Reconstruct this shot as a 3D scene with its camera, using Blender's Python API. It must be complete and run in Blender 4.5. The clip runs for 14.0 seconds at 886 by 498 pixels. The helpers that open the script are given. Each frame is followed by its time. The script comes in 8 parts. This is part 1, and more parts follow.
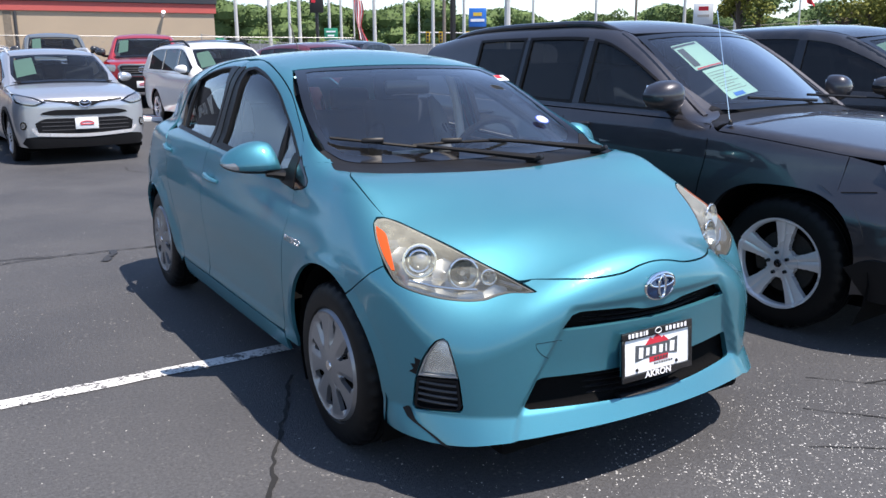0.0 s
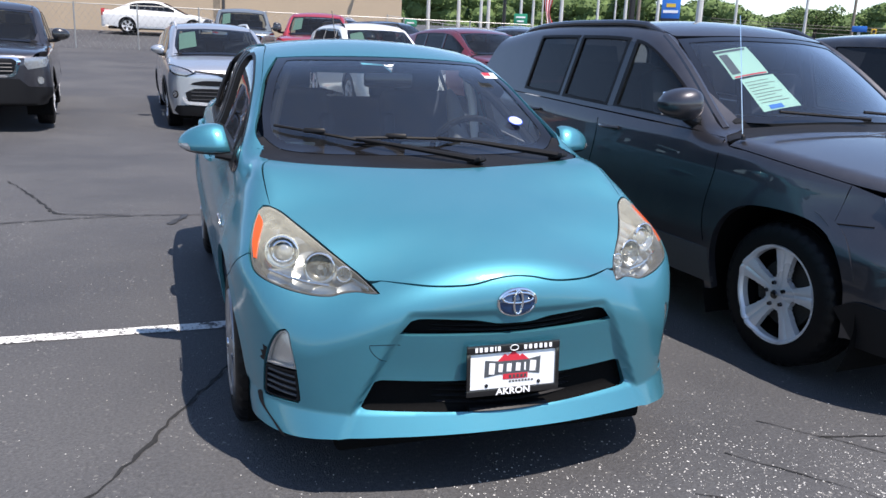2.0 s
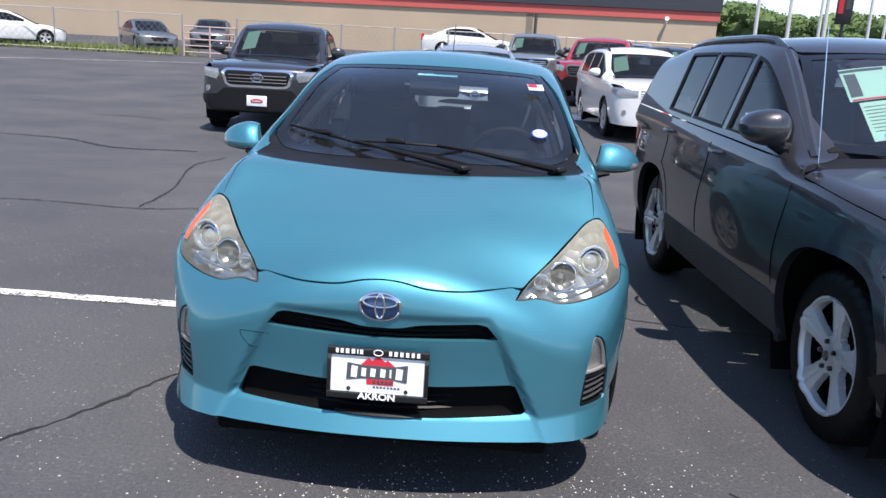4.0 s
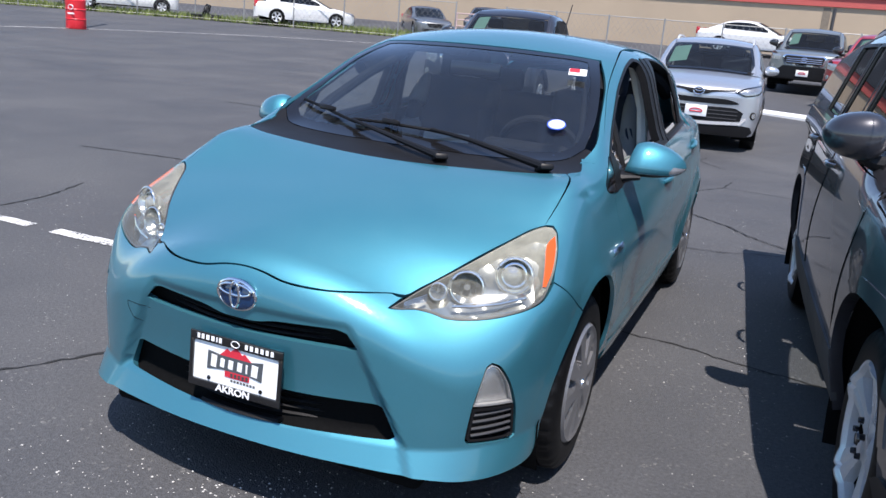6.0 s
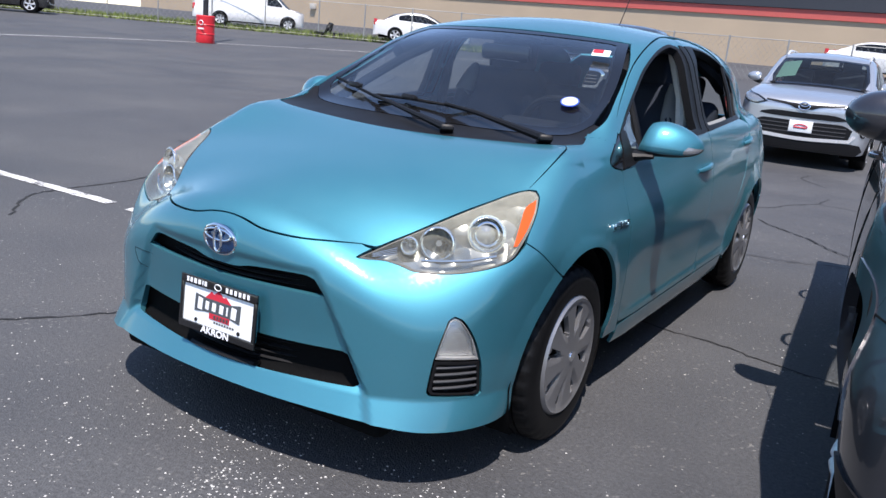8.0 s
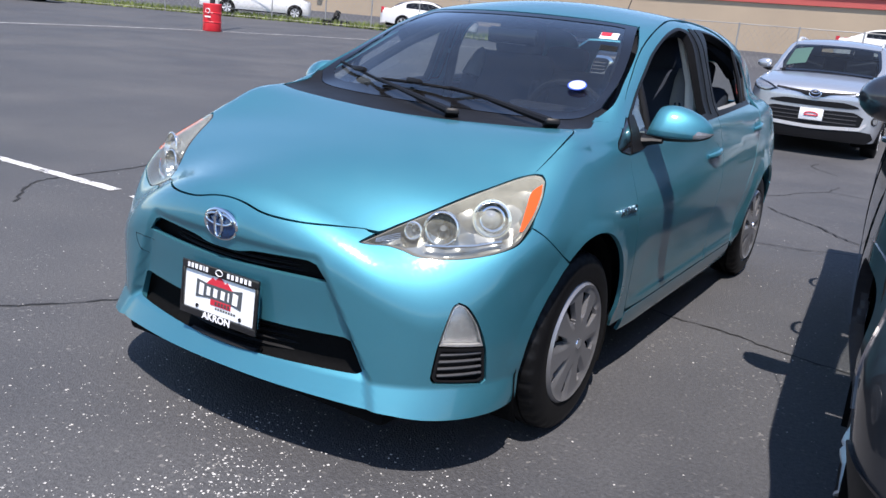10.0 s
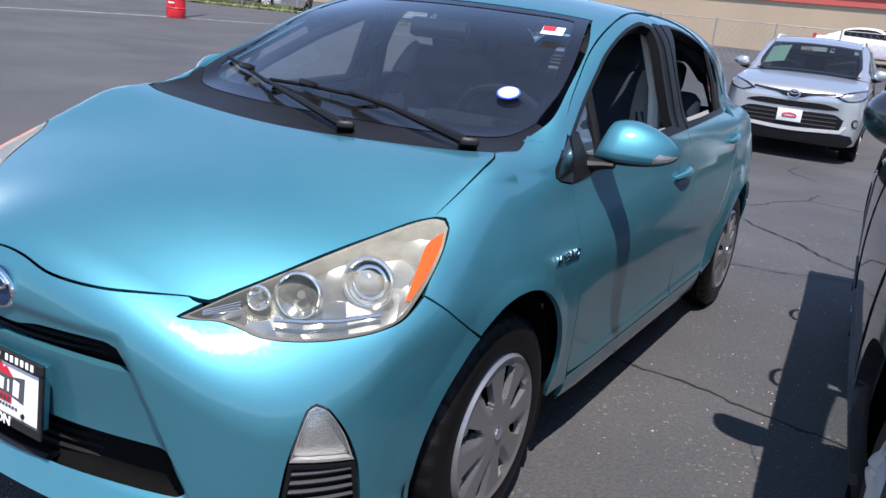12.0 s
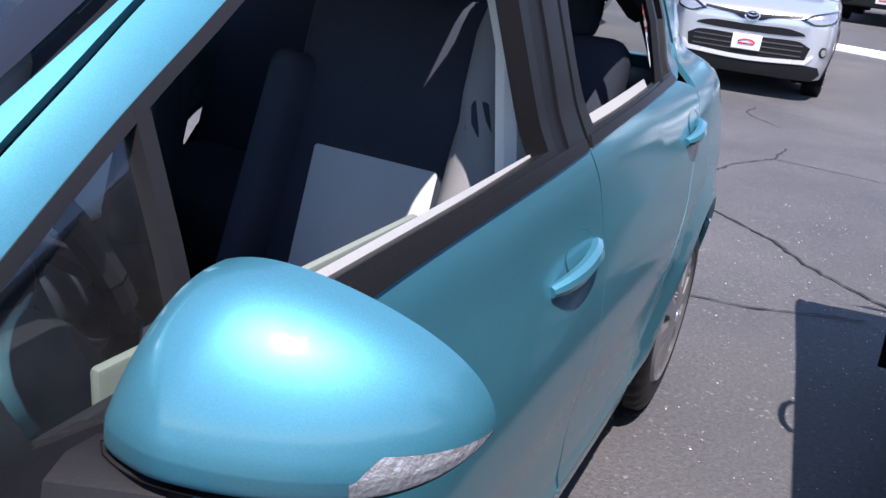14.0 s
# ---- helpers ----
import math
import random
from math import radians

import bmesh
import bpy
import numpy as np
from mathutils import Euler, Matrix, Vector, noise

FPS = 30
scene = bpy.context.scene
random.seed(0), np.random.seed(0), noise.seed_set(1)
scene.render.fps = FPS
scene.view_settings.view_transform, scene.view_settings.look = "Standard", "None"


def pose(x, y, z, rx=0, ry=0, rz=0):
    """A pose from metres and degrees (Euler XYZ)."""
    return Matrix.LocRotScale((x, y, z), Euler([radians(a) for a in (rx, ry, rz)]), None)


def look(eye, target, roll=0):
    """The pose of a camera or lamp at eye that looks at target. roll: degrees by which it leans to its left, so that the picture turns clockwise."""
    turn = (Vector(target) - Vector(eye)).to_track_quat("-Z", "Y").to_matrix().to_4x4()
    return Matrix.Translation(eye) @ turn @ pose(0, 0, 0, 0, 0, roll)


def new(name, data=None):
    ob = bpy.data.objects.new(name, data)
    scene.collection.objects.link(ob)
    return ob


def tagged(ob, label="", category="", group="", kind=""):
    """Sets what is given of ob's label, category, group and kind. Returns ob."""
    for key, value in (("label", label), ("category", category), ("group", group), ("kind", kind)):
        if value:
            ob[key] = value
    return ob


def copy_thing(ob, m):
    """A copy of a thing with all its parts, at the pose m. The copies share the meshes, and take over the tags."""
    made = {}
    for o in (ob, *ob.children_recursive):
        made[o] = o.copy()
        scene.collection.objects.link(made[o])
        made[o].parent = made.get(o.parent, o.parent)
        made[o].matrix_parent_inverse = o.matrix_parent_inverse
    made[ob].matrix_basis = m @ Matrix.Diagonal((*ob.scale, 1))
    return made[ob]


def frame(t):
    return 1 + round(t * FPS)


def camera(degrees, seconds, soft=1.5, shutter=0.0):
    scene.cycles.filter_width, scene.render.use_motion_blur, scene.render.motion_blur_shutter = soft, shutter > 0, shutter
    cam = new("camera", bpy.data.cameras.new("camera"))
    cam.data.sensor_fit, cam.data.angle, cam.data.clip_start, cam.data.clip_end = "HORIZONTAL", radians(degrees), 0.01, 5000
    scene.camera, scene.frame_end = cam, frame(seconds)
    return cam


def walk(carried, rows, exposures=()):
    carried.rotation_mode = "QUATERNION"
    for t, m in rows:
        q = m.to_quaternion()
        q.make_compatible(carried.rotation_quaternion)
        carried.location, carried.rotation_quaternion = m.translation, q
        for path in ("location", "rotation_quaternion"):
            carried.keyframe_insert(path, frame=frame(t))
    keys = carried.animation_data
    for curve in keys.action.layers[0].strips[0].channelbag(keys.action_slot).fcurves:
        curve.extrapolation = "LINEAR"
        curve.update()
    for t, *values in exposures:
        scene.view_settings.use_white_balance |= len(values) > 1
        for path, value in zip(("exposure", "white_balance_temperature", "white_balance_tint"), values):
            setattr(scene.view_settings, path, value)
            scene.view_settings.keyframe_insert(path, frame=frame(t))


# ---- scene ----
cam = camera(56.6, 14.0)
EXPOSURE = 0.85
PATH = [
    (0, (-1.937, -1.776, 1.385), (-0.923, -0.113, 0.933), -0.4),
    (0.5, (-1.782, -1.954, 1.381), (-0.805, -0.271, 0.917), 0.1),
    (1, (-1.572, -2.15, 1.417), (-0.682, -0.424, 0.939), 0.7),
    (1.5, (-1.312, -2.18, 1.442), (-0.546, -0.4, 0.948), 1.6),
    (2, (-1.01, -2.197, 1.443), (-0.39, -0.36, 0.953), 2.3),
    (2.5, (-0.656, -2.293, 1.436), (-0.211, -0.403, 0.955), 2.8),
    (3, (-0.349, -2.302, 1.419), (-0.09, -0.375, 0.948), 3.1),
    (3.5, (-0.015, -2.308, 1.434), (0.059, -0.364, 0.97), 3.3),
    (4, (0.321, -2.33, 1.424), (0.207, -0.388, 0.96), 3.2),
    (4.2, (0.432, -2.304, 1.417), (0.246, -0.368, 0.951), 3.1),
    (6.3, (1.452, -1.625, 1.434), (0.653, 0.131, 0.908), 5.5),
    (6.5, (1.516, -1.559, 1.424), (0.681, 0.181, 0.902), 5.9),
    (7, (1.696, -1.49, 1.378), (0.787, 0.217, 0.866), 6.3),
    (7.5, (1.794, -1.554, 1.36), (0.838, 0.129, 0.856), 6.1),
    (8, (1.754, -1.619, 1.299), (0.765, 0.046, 0.798), 5.4),
    (8.2, (1.746, -1.63, 1.286), (0.748, 0.029, 0.785), 5.2),
    (10.5, (1.744, -1.549, 1.278), (0.744, 0.1, 0.745), 5.6),
    (11, (1.784, -1.483, 1.289), (0.783, 0.164, 0.754), 6.1),
    (11.5, (1.742, -1.279, 1.285), (0.75, 0.372, 0.747), 6.3),
    (12, (1.591, -0.89, 1.297), (0.643, 0.786, 0.754), 6.3),
    (12.5, (1.463, -0.396, 1.296), (0.585, 1.315, 0.747), 5.9),
    (12.7, (1.407, -0.18, 1.3), (0.572, 1.55, 0.747), 5.9),
    (13, (1.337, 0.081, 1.295), (0.586, 1.844, 0.722), 6.1),
    (13.3, (1.257, 0.424, 1.299), (0.568, 2.209, 0.716), 4.7),
    (13.5, (1.222, 0.618, 1.296), (0.546, 2.395, 0.673), 5.2),
    (13.7, (1.197, 0.813, 1.28), (0.492, 2.568, 0.626), 5.4),
    (14, (1.129, 1.091, 1.267), (0.339, 2.785, 0.556), 6.6),
]
walk(cam, [(t, look(eye, target, roll)) for t, eye, target, roll in PATH], [(t, EXPOSURE + e, k, tint) for t, e, k, tint in ((0, 0.04, 6800, 15), (4.2, 0.02, 6700, 15), (6.3, -0.02, 6500, 15), (11.5, 0.0, 6620, 16), (12.5, 0.02, 6470, 17), (13, 0.14, 6280, 19), (13.5, 0.34, 6300, 20), (14, 0.58, 6580, 22))])

# ---- sky and sun ----
SUN_WAY = Vector((0.235, -0.39, 1.0)).normalized()
world = bpy.data.worlds.new("sky")
scene.world = world
world.use_nodes = True
_n = world.node_tree.nodes
_sky = _n.new("ShaderNodeTexSky")
_sky.sky_type, _sky.sun_disc = "NISHITA", False
_sky.sun_elevation, _sky.sun_rotation = math.asin(SUN_WAY.z), math.atan2(SUN_WAY.x, SUN_WAY.y)
_sky.air_density, _sky.dust_density, _sky.ozone_density = 0.9, 0.12, 2.5
world.node_tree.links.new(_sky.outputs[0], _n["Background"].inputs[0])
_n["Background"].inputs[1].default_value = 0.125
_sun = bpy.data.lights.new("sun", "SUN")
_sun.energy, _sun.angle, _sun.color = 4.2, radians(0.53), (1.0, 0.96, 0.90)
new("sun", _sun).matrix_world = look(SUN_WAY * 60, (0, 0, 0))

# ---- materials ----


def material(name, build):
    m = bpy.data.materials.new(name)
    m.use_nodes = True
    t = m.node_tree
    build(t, t.nodes["Principled BSDF"], t.nodes["Material Output"])
    return m


def node(t, kind, **inputs):
    n = t.nodes.new("ShaderNode" + kind)
    for key, v in inputs.items():
        key = int(key[1:]) if key[0] == "_" and key[1:].isdigit() else key.replace("_", " ")
        if isinstance(v, bpy.types.NodeSocket):
            t.links.new(v, n.inputs[key])
        else:
            n.inputs[key].default_value = v
    return n


def coords(t, scale=1.0):
    c = t.nodes.new("ShaderNodeTexCoord")
    return node(t, "Mapping", Vector=c.outputs["Object"], Scale=(scale,) * 3).outputs[0]


def noise_of(t, at, scale, detail=4.0, rough=0.6):
    return node(t, "TexNoise", Vector=at, Scale=scale, Detail=detail, Roughness=rough).outputs[0]


def ramp(t, fac, *stops):
    r = t.nodes.new("ShaderNodeValToRGB")
    t.links.new(fac, r.inputs[0])
    e = r.color_ramp.elements
    while len(e) < len(stops):
        e.new(0.5)
    for el, (pos, col) in zip(e, stops):
        el.position, el.color = pos, (*col, 1) if len(col) == 3 else (col[0],) * 3 + (1,)
    return r.outputs[0]


def bump(t, bsdf, height, strength, distance):
    b = node(t, "Bump", Height=height, Strength=strength, Distance=distance)
    t.links.new(b.outputs[0], bsdf.inputs["Normal"])


def shade(col, f):
    return tuple(min(1, c * f) for c in col)


def plain(name, col, rough=0.5, metal=0.0, grain=60.0, vary=0.15, relief=0.0, coat=0.0, spec=0.5, emit=0.0, big=2.0):
    """A surface with fine grain and broad patches of wear."""
    def build(t, b, out):
        at = coords(t)
        fine, broad = noise_of(t, at, grain), noise_of(t, at, big, 3)
        mix = node(t, "Math", _0=fine, _1=broad)
        mix.operation = "ADD"
        half = node(t, "Math", _0=mix.outputs[0], _1=0.5)
        half.operation = "MULTIPLY"
        c = ramp(t, half.outputs[0], (0.3, shade(col, 1 - vary)), (0.7, shade(col, 1 + vary)))
        t.links.new(c, b.inputs["Base Color"])
        r = ramp(t, broad, (0.3, (max(0.02, rough * 0.8),)), (0.75, (min(1, rough * 1.2),)))
        t.links.new(r, b.inputs["Roughness"])
        b.inputs["Metallic"].default_value = metal
        b.inputs["Specular IOR Level"].default_value = spec
        b.inputs["Coat Weight"].default_value = coat
        b.inputs["Coat Roughness"].default_value = 0.04
        if emit:
            t.links.new(c, b.inputs["Emission Color"])
            b.inputs["Emission Strength"].default_value = emit
        if relief:
            bump(t, b, fine, 0.6, relief)
    return material(name, build)


def car_paint(name, col, metal=0.55, rough=0.32, dust=0.08, clear=0.05):
    """Metallic paint with flakes under a clear coat, a thin film of dust and water spots."""
    def build(t, b, out):
        at = coords(t)
        flake = node(t, "TexVoronoi", Vector=at, Scale=1400.0)
        fl = ramp(t, flake.outputs["Color"], (0.0, shade(col, 0.9)), (1.0, shade(col, 1.1)))
        film = noise_of(t, at, 3.0, 6, 0.7)
        spots = noise_of(t, at, 90.0, 2, 0.5)
        f = ramp(t, film, (0.35, (0.0,)), (0.8, (dust,)))
        mixed = node(t, "Mix", _0=f)
        mixed.data_type = "RGBA"
        t.links.new(f, mixed.inputs[0])
        t.links.new(fl, mixed.inputs[6])
        mixed.inputs[7].default_value = (0.42, 0.41, 0.39, 1)
        t.links.new(mixed.outputs[2], b.inputs["Base Color"])
        b.inputs["Metallic"].default_value = metal
        t.links.new(ramp(t, film, (0.3, (rough * 0.97,)), (0.8, (rough * 1.06,))), b.inputs["Roughness"])
        b.inputs["Coat Weight"].default_value = 1.0
        t.links.new(ramp(t, spots, (0.45, (clear,)), (0.8, (clear * 2.0,))), b.inputs["Coat Roughness"])
    return material(name, build)


def edge_gloss(t):
    """How strongly clear glass mirrors: little face on, more at grazing angles, the same from both sides."""
    p = node(t, "Math", _0=node(t, "LayerWeight", Blend=0.5).outputs["Facing"], _1=5.0)
    p.operation = "POWER"
    m = node(t, "Math", _0=p.outputs[0], _1=0.96, _2=0.04)
    m.operation = "MULTIPLY_ADD"
    return m.outputs[0]


def glass(name, tint, rough=0.0, gloss=1.9):
    """Thin pane: lets light through with a tint, and mirrors more at grazing angles."""
    def build(t, b, out):
        tr = node(t, "BsdfTransparent", Color=(*tint, 1))
        gl = node(t, "BsdfGlossy", Roughness=max(rough, 0.01))
        k = node(t, "Math", _0=edge_gloss(t), _1=gloss)
        k.operation = "MULTIPLY"
        smear = noise_of(t, coords(t), 14.0, 5, 0.7)
        df = node(t, "BsdfDiffuse", Color=(0.5, 0.5, 0.48, 1))
        m1 = node(t, "MixShader", _0=ramp(t, smear, (0.3, (0.006,)), (0.9, (0.03,))))
        t.links.new(tr.outputs[0], m1.inputs[1])
        t.links.new(df.outputs[0], m1.inputs[2])
        m2 = node(t, "MixShader", _0=k.outputs[0])
        t.links.new(m1.outputs[0], m2.inputs[1])
        t.links.new(gl.outputs[0], m2.inputs[2])
        t.links.new(m2.outputs[0], out.inputs[0])
    return material(name, build)


def asphalt():
    """Sealed tarmac: dark binder, worn pale aggregate showing through in patches, fine grit."""
    def build(t, b, out):
        at = coords(t)
        grit = node(t, "TexVoronoi", Vector=at, Scale=160.0).outputs["Distance"]
        tone = noise_of(t, at, 70.0, 6, 0.78)
        patch = noise_of(t, at, 0.55, 6, 0.62)
        worn = noise_of(t, at, 2.6, 5, 0.7)
        stone = node(t, "TexVoronoi", Vector=at, Scale=95.0)
        base = ramp(t, patch, (0.3, (0.052, 0.053, 0.057)), (0.5, (0.068, 0.069, 0.073)), (0.72, (0.088, 0.089, 0.092)))
        fine = ramp(t, tone, (0.3, (0.55,)), (0.75, (1.5,)))
        m = node(t, "Mix")
        m.data_type, m.blend_type = "RGBA", "MULTIPLY"
        m.inputs[0].default_value = 1.0
        t.links.new(base, m.inputs[6])
        t.links.new(fine, m.inputs[7])
        pick = ramp(t, stone.outputs["Color"], (0.85, (0.0,)), (0.9, (1.0,)))
        where = ramp(t, worn, (0.44, (0.05,)), (0.70, (0.55,)))
        k = node(t, "Math", _0=pick, _1=where)
        k.operation = "MULTIPLY"
        m2 = node(t, "Mix")
        m2.data_type = "RGBA"
        t.links.new(k.outputs[0], m2.inputs[0])
        t.links.new(m.outputs[2], m2.inputs[6])
        m2.inputs[7].default_value = (0.30, 0.29, 0.27, 1)
        t.links.new(m2.outputs[2], b.inputs["Base Color"])
        t.links.new(ramp(t, patch, (0.3, (0.62,)), (0.7, (0.85,))), b.inputs["Roughness"])
        b.inputs["Specular IOR Level"].default_value = 0.35
        s = node(t, "Math", _0=grit, _1=tone)
        s.operation = "ADD"
        bump(t, b, s.outputs[0], 0.55, 0.006)
    return material("asphalt", build)


def worn_paint(name, col, under, hold=0.47):
    """Road paint, flaked off in patches to what lies under it."""
    def build(t, b, out):
        at = coords(t)
        n1, n2 = noise_of(t, at, 9.0, 6, 0.75), noise_of(t, at, 60.0, 3)
        s = node(t, "Math", _0=n1, _1=n2)
        s.operation = "ADD"
        h = node(t, "Math", _0=s.outputs[0], _1=0.5)
        h.operation = "MULTIPLY"
        t.links.new(ramp(t, h.outputs[0], (hold - 0.03, under), (hold + 0.02, shade(col, 0.8)), (0.7, col)), b.inputs["Base Color"])
        b.inputs["Roughness"].default_value = 0.75
        bump(t, b, n2, 0.5, 0.003)
    return material(name, build)


def lens_plastic(name, tint, haze, amount):
    """Clear plastic cover, gone dull and yellow with age towards its top."""
    def build(t, b, out):
        tr = node(t, "BsdfTransparent", Color=(*tint, 1))
        gl = node(t, "BsdfGlossy", Roughness=0.05)
        df = node(t, "BsdfDiffuse", Color=(*haze, 1))
        c = t.nodes.new("ShaderNodeTexCoord")
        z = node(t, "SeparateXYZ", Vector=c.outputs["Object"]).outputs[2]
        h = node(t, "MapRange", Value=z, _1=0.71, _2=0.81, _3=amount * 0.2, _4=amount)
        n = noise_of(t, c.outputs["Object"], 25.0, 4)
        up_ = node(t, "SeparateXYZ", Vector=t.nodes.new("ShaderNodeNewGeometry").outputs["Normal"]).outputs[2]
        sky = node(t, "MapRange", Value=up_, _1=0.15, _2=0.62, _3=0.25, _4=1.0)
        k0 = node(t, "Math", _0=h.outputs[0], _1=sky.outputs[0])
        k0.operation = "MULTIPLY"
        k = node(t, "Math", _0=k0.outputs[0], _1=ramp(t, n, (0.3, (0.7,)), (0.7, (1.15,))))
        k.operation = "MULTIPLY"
        m1 = node(t, "MixShader", _0=k.outputs[0])
        t.links.new(tr.outputs[0], m1.inputs[1])
        t.links.new(df.outputs[0], m1.inputs[2])
        m2 = node(t, "MixShader", _0=edge_gloss(t))
        t.links.new(m1.outputs[0], m2.inputs[1])
        t.links.new(gl.outputs[0], m2.inputs[2])
        t.links.new(m2.outputs[0], out.inputs[0])
    return material(name, build)


ASPHALT = asphalt()
LINE_WHITE = worn_paint("road_paint", (0.72, 0.72, 0.7), (0.07, 0.07, 0.072))
TEAL = car_paint("teal_metallic_paint", (0.057, 0.254, 0.326), 0.76, 0.54, 0.04, 0.10)
DARK_GREY = car_paint("charcoal_metallic_paint", (0.036, 0.036, 0.044), 0.5, 0.36, 0.05, 0.02)
SILVER = car_paint("silver_paint", (0.55, 0.57, 0.60), 0.7, 0.3)
RED_PAINT = car_paint("red_paint", (0.35, 0.012, 0.02), 0.2, 0.3)
WHITE_PAINT = car_paint("white_paint", (0.74, 0.74, 0.73), 0.0, 0.3)
GREY_PAINT = car_paint("grey_paint", (0.16, 0.17, 0.18), 0.5, 0.3)
GREEN_GREY = car_paint("grey_green_paint", (0.20, 0.22, 0.22), 0.5, 0.3)
BLACK_PAINT = car_paint("black_paint", (0.012, 0.012, 0.014), 0.1, 0.25)
BLACK_PLASTIC = plain("black_plastic", (0.008, 0.008, 0.009), 0.46, 0, 300, 0.2, 0.0003, spec=0.22)
GREY_PLASTIC = plain("weathered_plastic", (0.05, 0.05, 0.053), 0.6, 0, 200, 0.25, 0.0006)
GLOSS_BLACK = plain("gloss_black", (0.008, 0.008, 0.009), 0.12, 0, 20, 0.1, coat=0.6)
RUBBER = plain("rubber", (0.005, 0.005, 0.0055), 0.5, 0, 150, 0.3, 0.0006, spec=0.2)
WELL = plain("wheel_well_felt", (0.004, 0.004, 0.0042), 0.95, 0, 90, 0.3, 0.002, spec=0.08)
CHROME = plain("chrome", (0.82, 0.83, 0.85), 0.08, 1.0, 40, 0.04)
ALLOY = plain("alloy_paint", (0.66, 0.66, 0.67), 0.3, 0.35, 120, 0.08)
HUBCAP = plain("hubcap_silver", (0.29, 0.29, 0.30), 0.36, 0.7, 120, 0.08)
PALE_BOWL = plain("pale_lamp_bowl", (0.46, 0.45, 0.43), 0.35, 0.3, 120, 0.15, 0.006)
REFLECTOR = plain("reflector", (0.80, 0.81, 0.80), 0.16, 0.9, 60, 0.1)


def faceted(t, b, out):
    b.inputs["Base Color"].default_value = (0.46, 0.47, 0.46, 1)
    b.inputs["Metallic"].default_value, b.inputs["Roughness"].default_value = 0.9, 0.26
    bump(t, b, node(t, "TexVoronoi", Vector=coords(t), Scale=14.0).outputs["Distance"], 0.7, 0.04)


FACETS = material("faceted_reflector", faceted)


def ribbed(t, b, out):
    b.inputs["Base Color"].default_value = (0.74, 0.74, 0.72, 1)
    b.inputs["Metallic"].default_value, b.inputs["Roughness"].default_value = 0.85, 0.22
    bump(t, b, node(t, "TexVoronoi", Vector=coords(t), Scale=320.0).outputs["Distance"], 0.35, 0.003)


RIBBED = material("ribbed_reflector", ribbed)
PROJECTOR = plain("projector_glass", (0.26, 0.28, 0.29), 0.06, 0.2, 30, 0.1, coat=1.0)
BRAKE = plain("brake_iron", (0.045, 0.04, 0.036), 0.7, 0.6, 80, 0.3)
AMBER = plain("amber_plastic", (0.66, 0.085, 0.007), 0.22, 0, 40, 0.05, coat=0.6)
RED_LENS = plain("red_lens", (0.45, 0.01, 0.012), 0.15, 0, 120, 0.1, coat=0.7)
CLEAR_LENS = plain("ribbed_lens", (0.42, 0.42, 0.42), 0.2, 0.7, 60, 0.35, 0.006, coat=0.9)
REPEATER = plain("repeater_lens", (0.40, 0.40, 0.41), 0.2, 0.6, 160, 0.35, 0.004, coat=0.8)
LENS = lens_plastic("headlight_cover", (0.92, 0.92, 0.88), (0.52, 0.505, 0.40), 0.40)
LENS_CLEAR = lens_plastic("clear_cover", (0.95, 0.95, 0.95), (0.7, 0.7, 0.68), 0.1)
WINDSCREEN = glass("windscreen_glass", (0.80, 0.84, 0.83), 0.0, 2.8)
WINDOW = glass("side_glass", (0.86, 0.90, 0.88))
PRIVACY = glass("tinted_glass", (0.05, 0.055, 0.06), 0.0, 1.15)
DIM_GLASS = glass("dim_glass", (0.42, 0.47, 0.45), 0.0, 1.15)
MIRROR = plain("mirror", (0.85, 0.86, 0.87), 0.02, 1.0, 10, 0.02)
SEAT_DARK = plain("dark_cloth", (0.030, 0.036, 0.050), 0.95, 0, 500, 0.35, 0.0015, spec=0.08)
SEAT_MID = plain("mid_grey_cloth", (0.22, 0.225, 0.23), 0.95, 0, 500, 0.15, 0.0012, spec=0.08)
SEAT_GREY = plain("grey_cloth", (0.42, 0.44, 0.43), 0.95, 0, 500, 0.15, 0.0012, spec=0.08)
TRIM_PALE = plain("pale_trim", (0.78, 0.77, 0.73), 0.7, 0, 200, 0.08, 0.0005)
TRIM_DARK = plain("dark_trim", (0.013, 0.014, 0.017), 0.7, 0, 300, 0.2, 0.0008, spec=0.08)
SILL_GREY = plain("sill_cloth", (0.30, 0.31, 0.31), 0.8, 0, 200, 0.1, 0.0005)
TRIM_OLIVE = plain("door_card", (0.16, 0.19, 0.17), 0.75, 0, 250, 0.12, 0.0006)
PAPER = plain("pale_green_paper", (0.36, 0.58, 0.50), 0.85, 0, 20, 0.05)
PAPER_WHITE = plain("white_paper", (0.80, 0.82, 0.82), 0.8, 0, 20, 0.04)
PAPER_GREY = plain("sticker_paper", (0.50, 0.53, 0.53), 0.8, 0, 20, 0.04)
INK = plain("print_ink", (0.06, 0.07, 0.08), 0.8, 0, 60, 0.2)
INK_RED = plain("red_print", (0.55, 0.02, 0.04), 0.7, 0, 60, 0.15)
INK_BLUE = plain("blue_print", (0.02, 0.08, 0.55), 0.6, 0, 60, 0.15)
INK_WHITE = plain("white_print", (0.85, 0.85, 0.86), 0.6, 0, 60, 0.05)
SIGN_BLUE = plain("sign_blue", (0.02, 0.16, 0.55), 0.4, 0, 20, 0.05)
EMBLEM_BLUE = plain("emblem_blue", (0.01, 0.045, 0.13), 0.12, 0.4, 40, 0.15, coat=1.0)

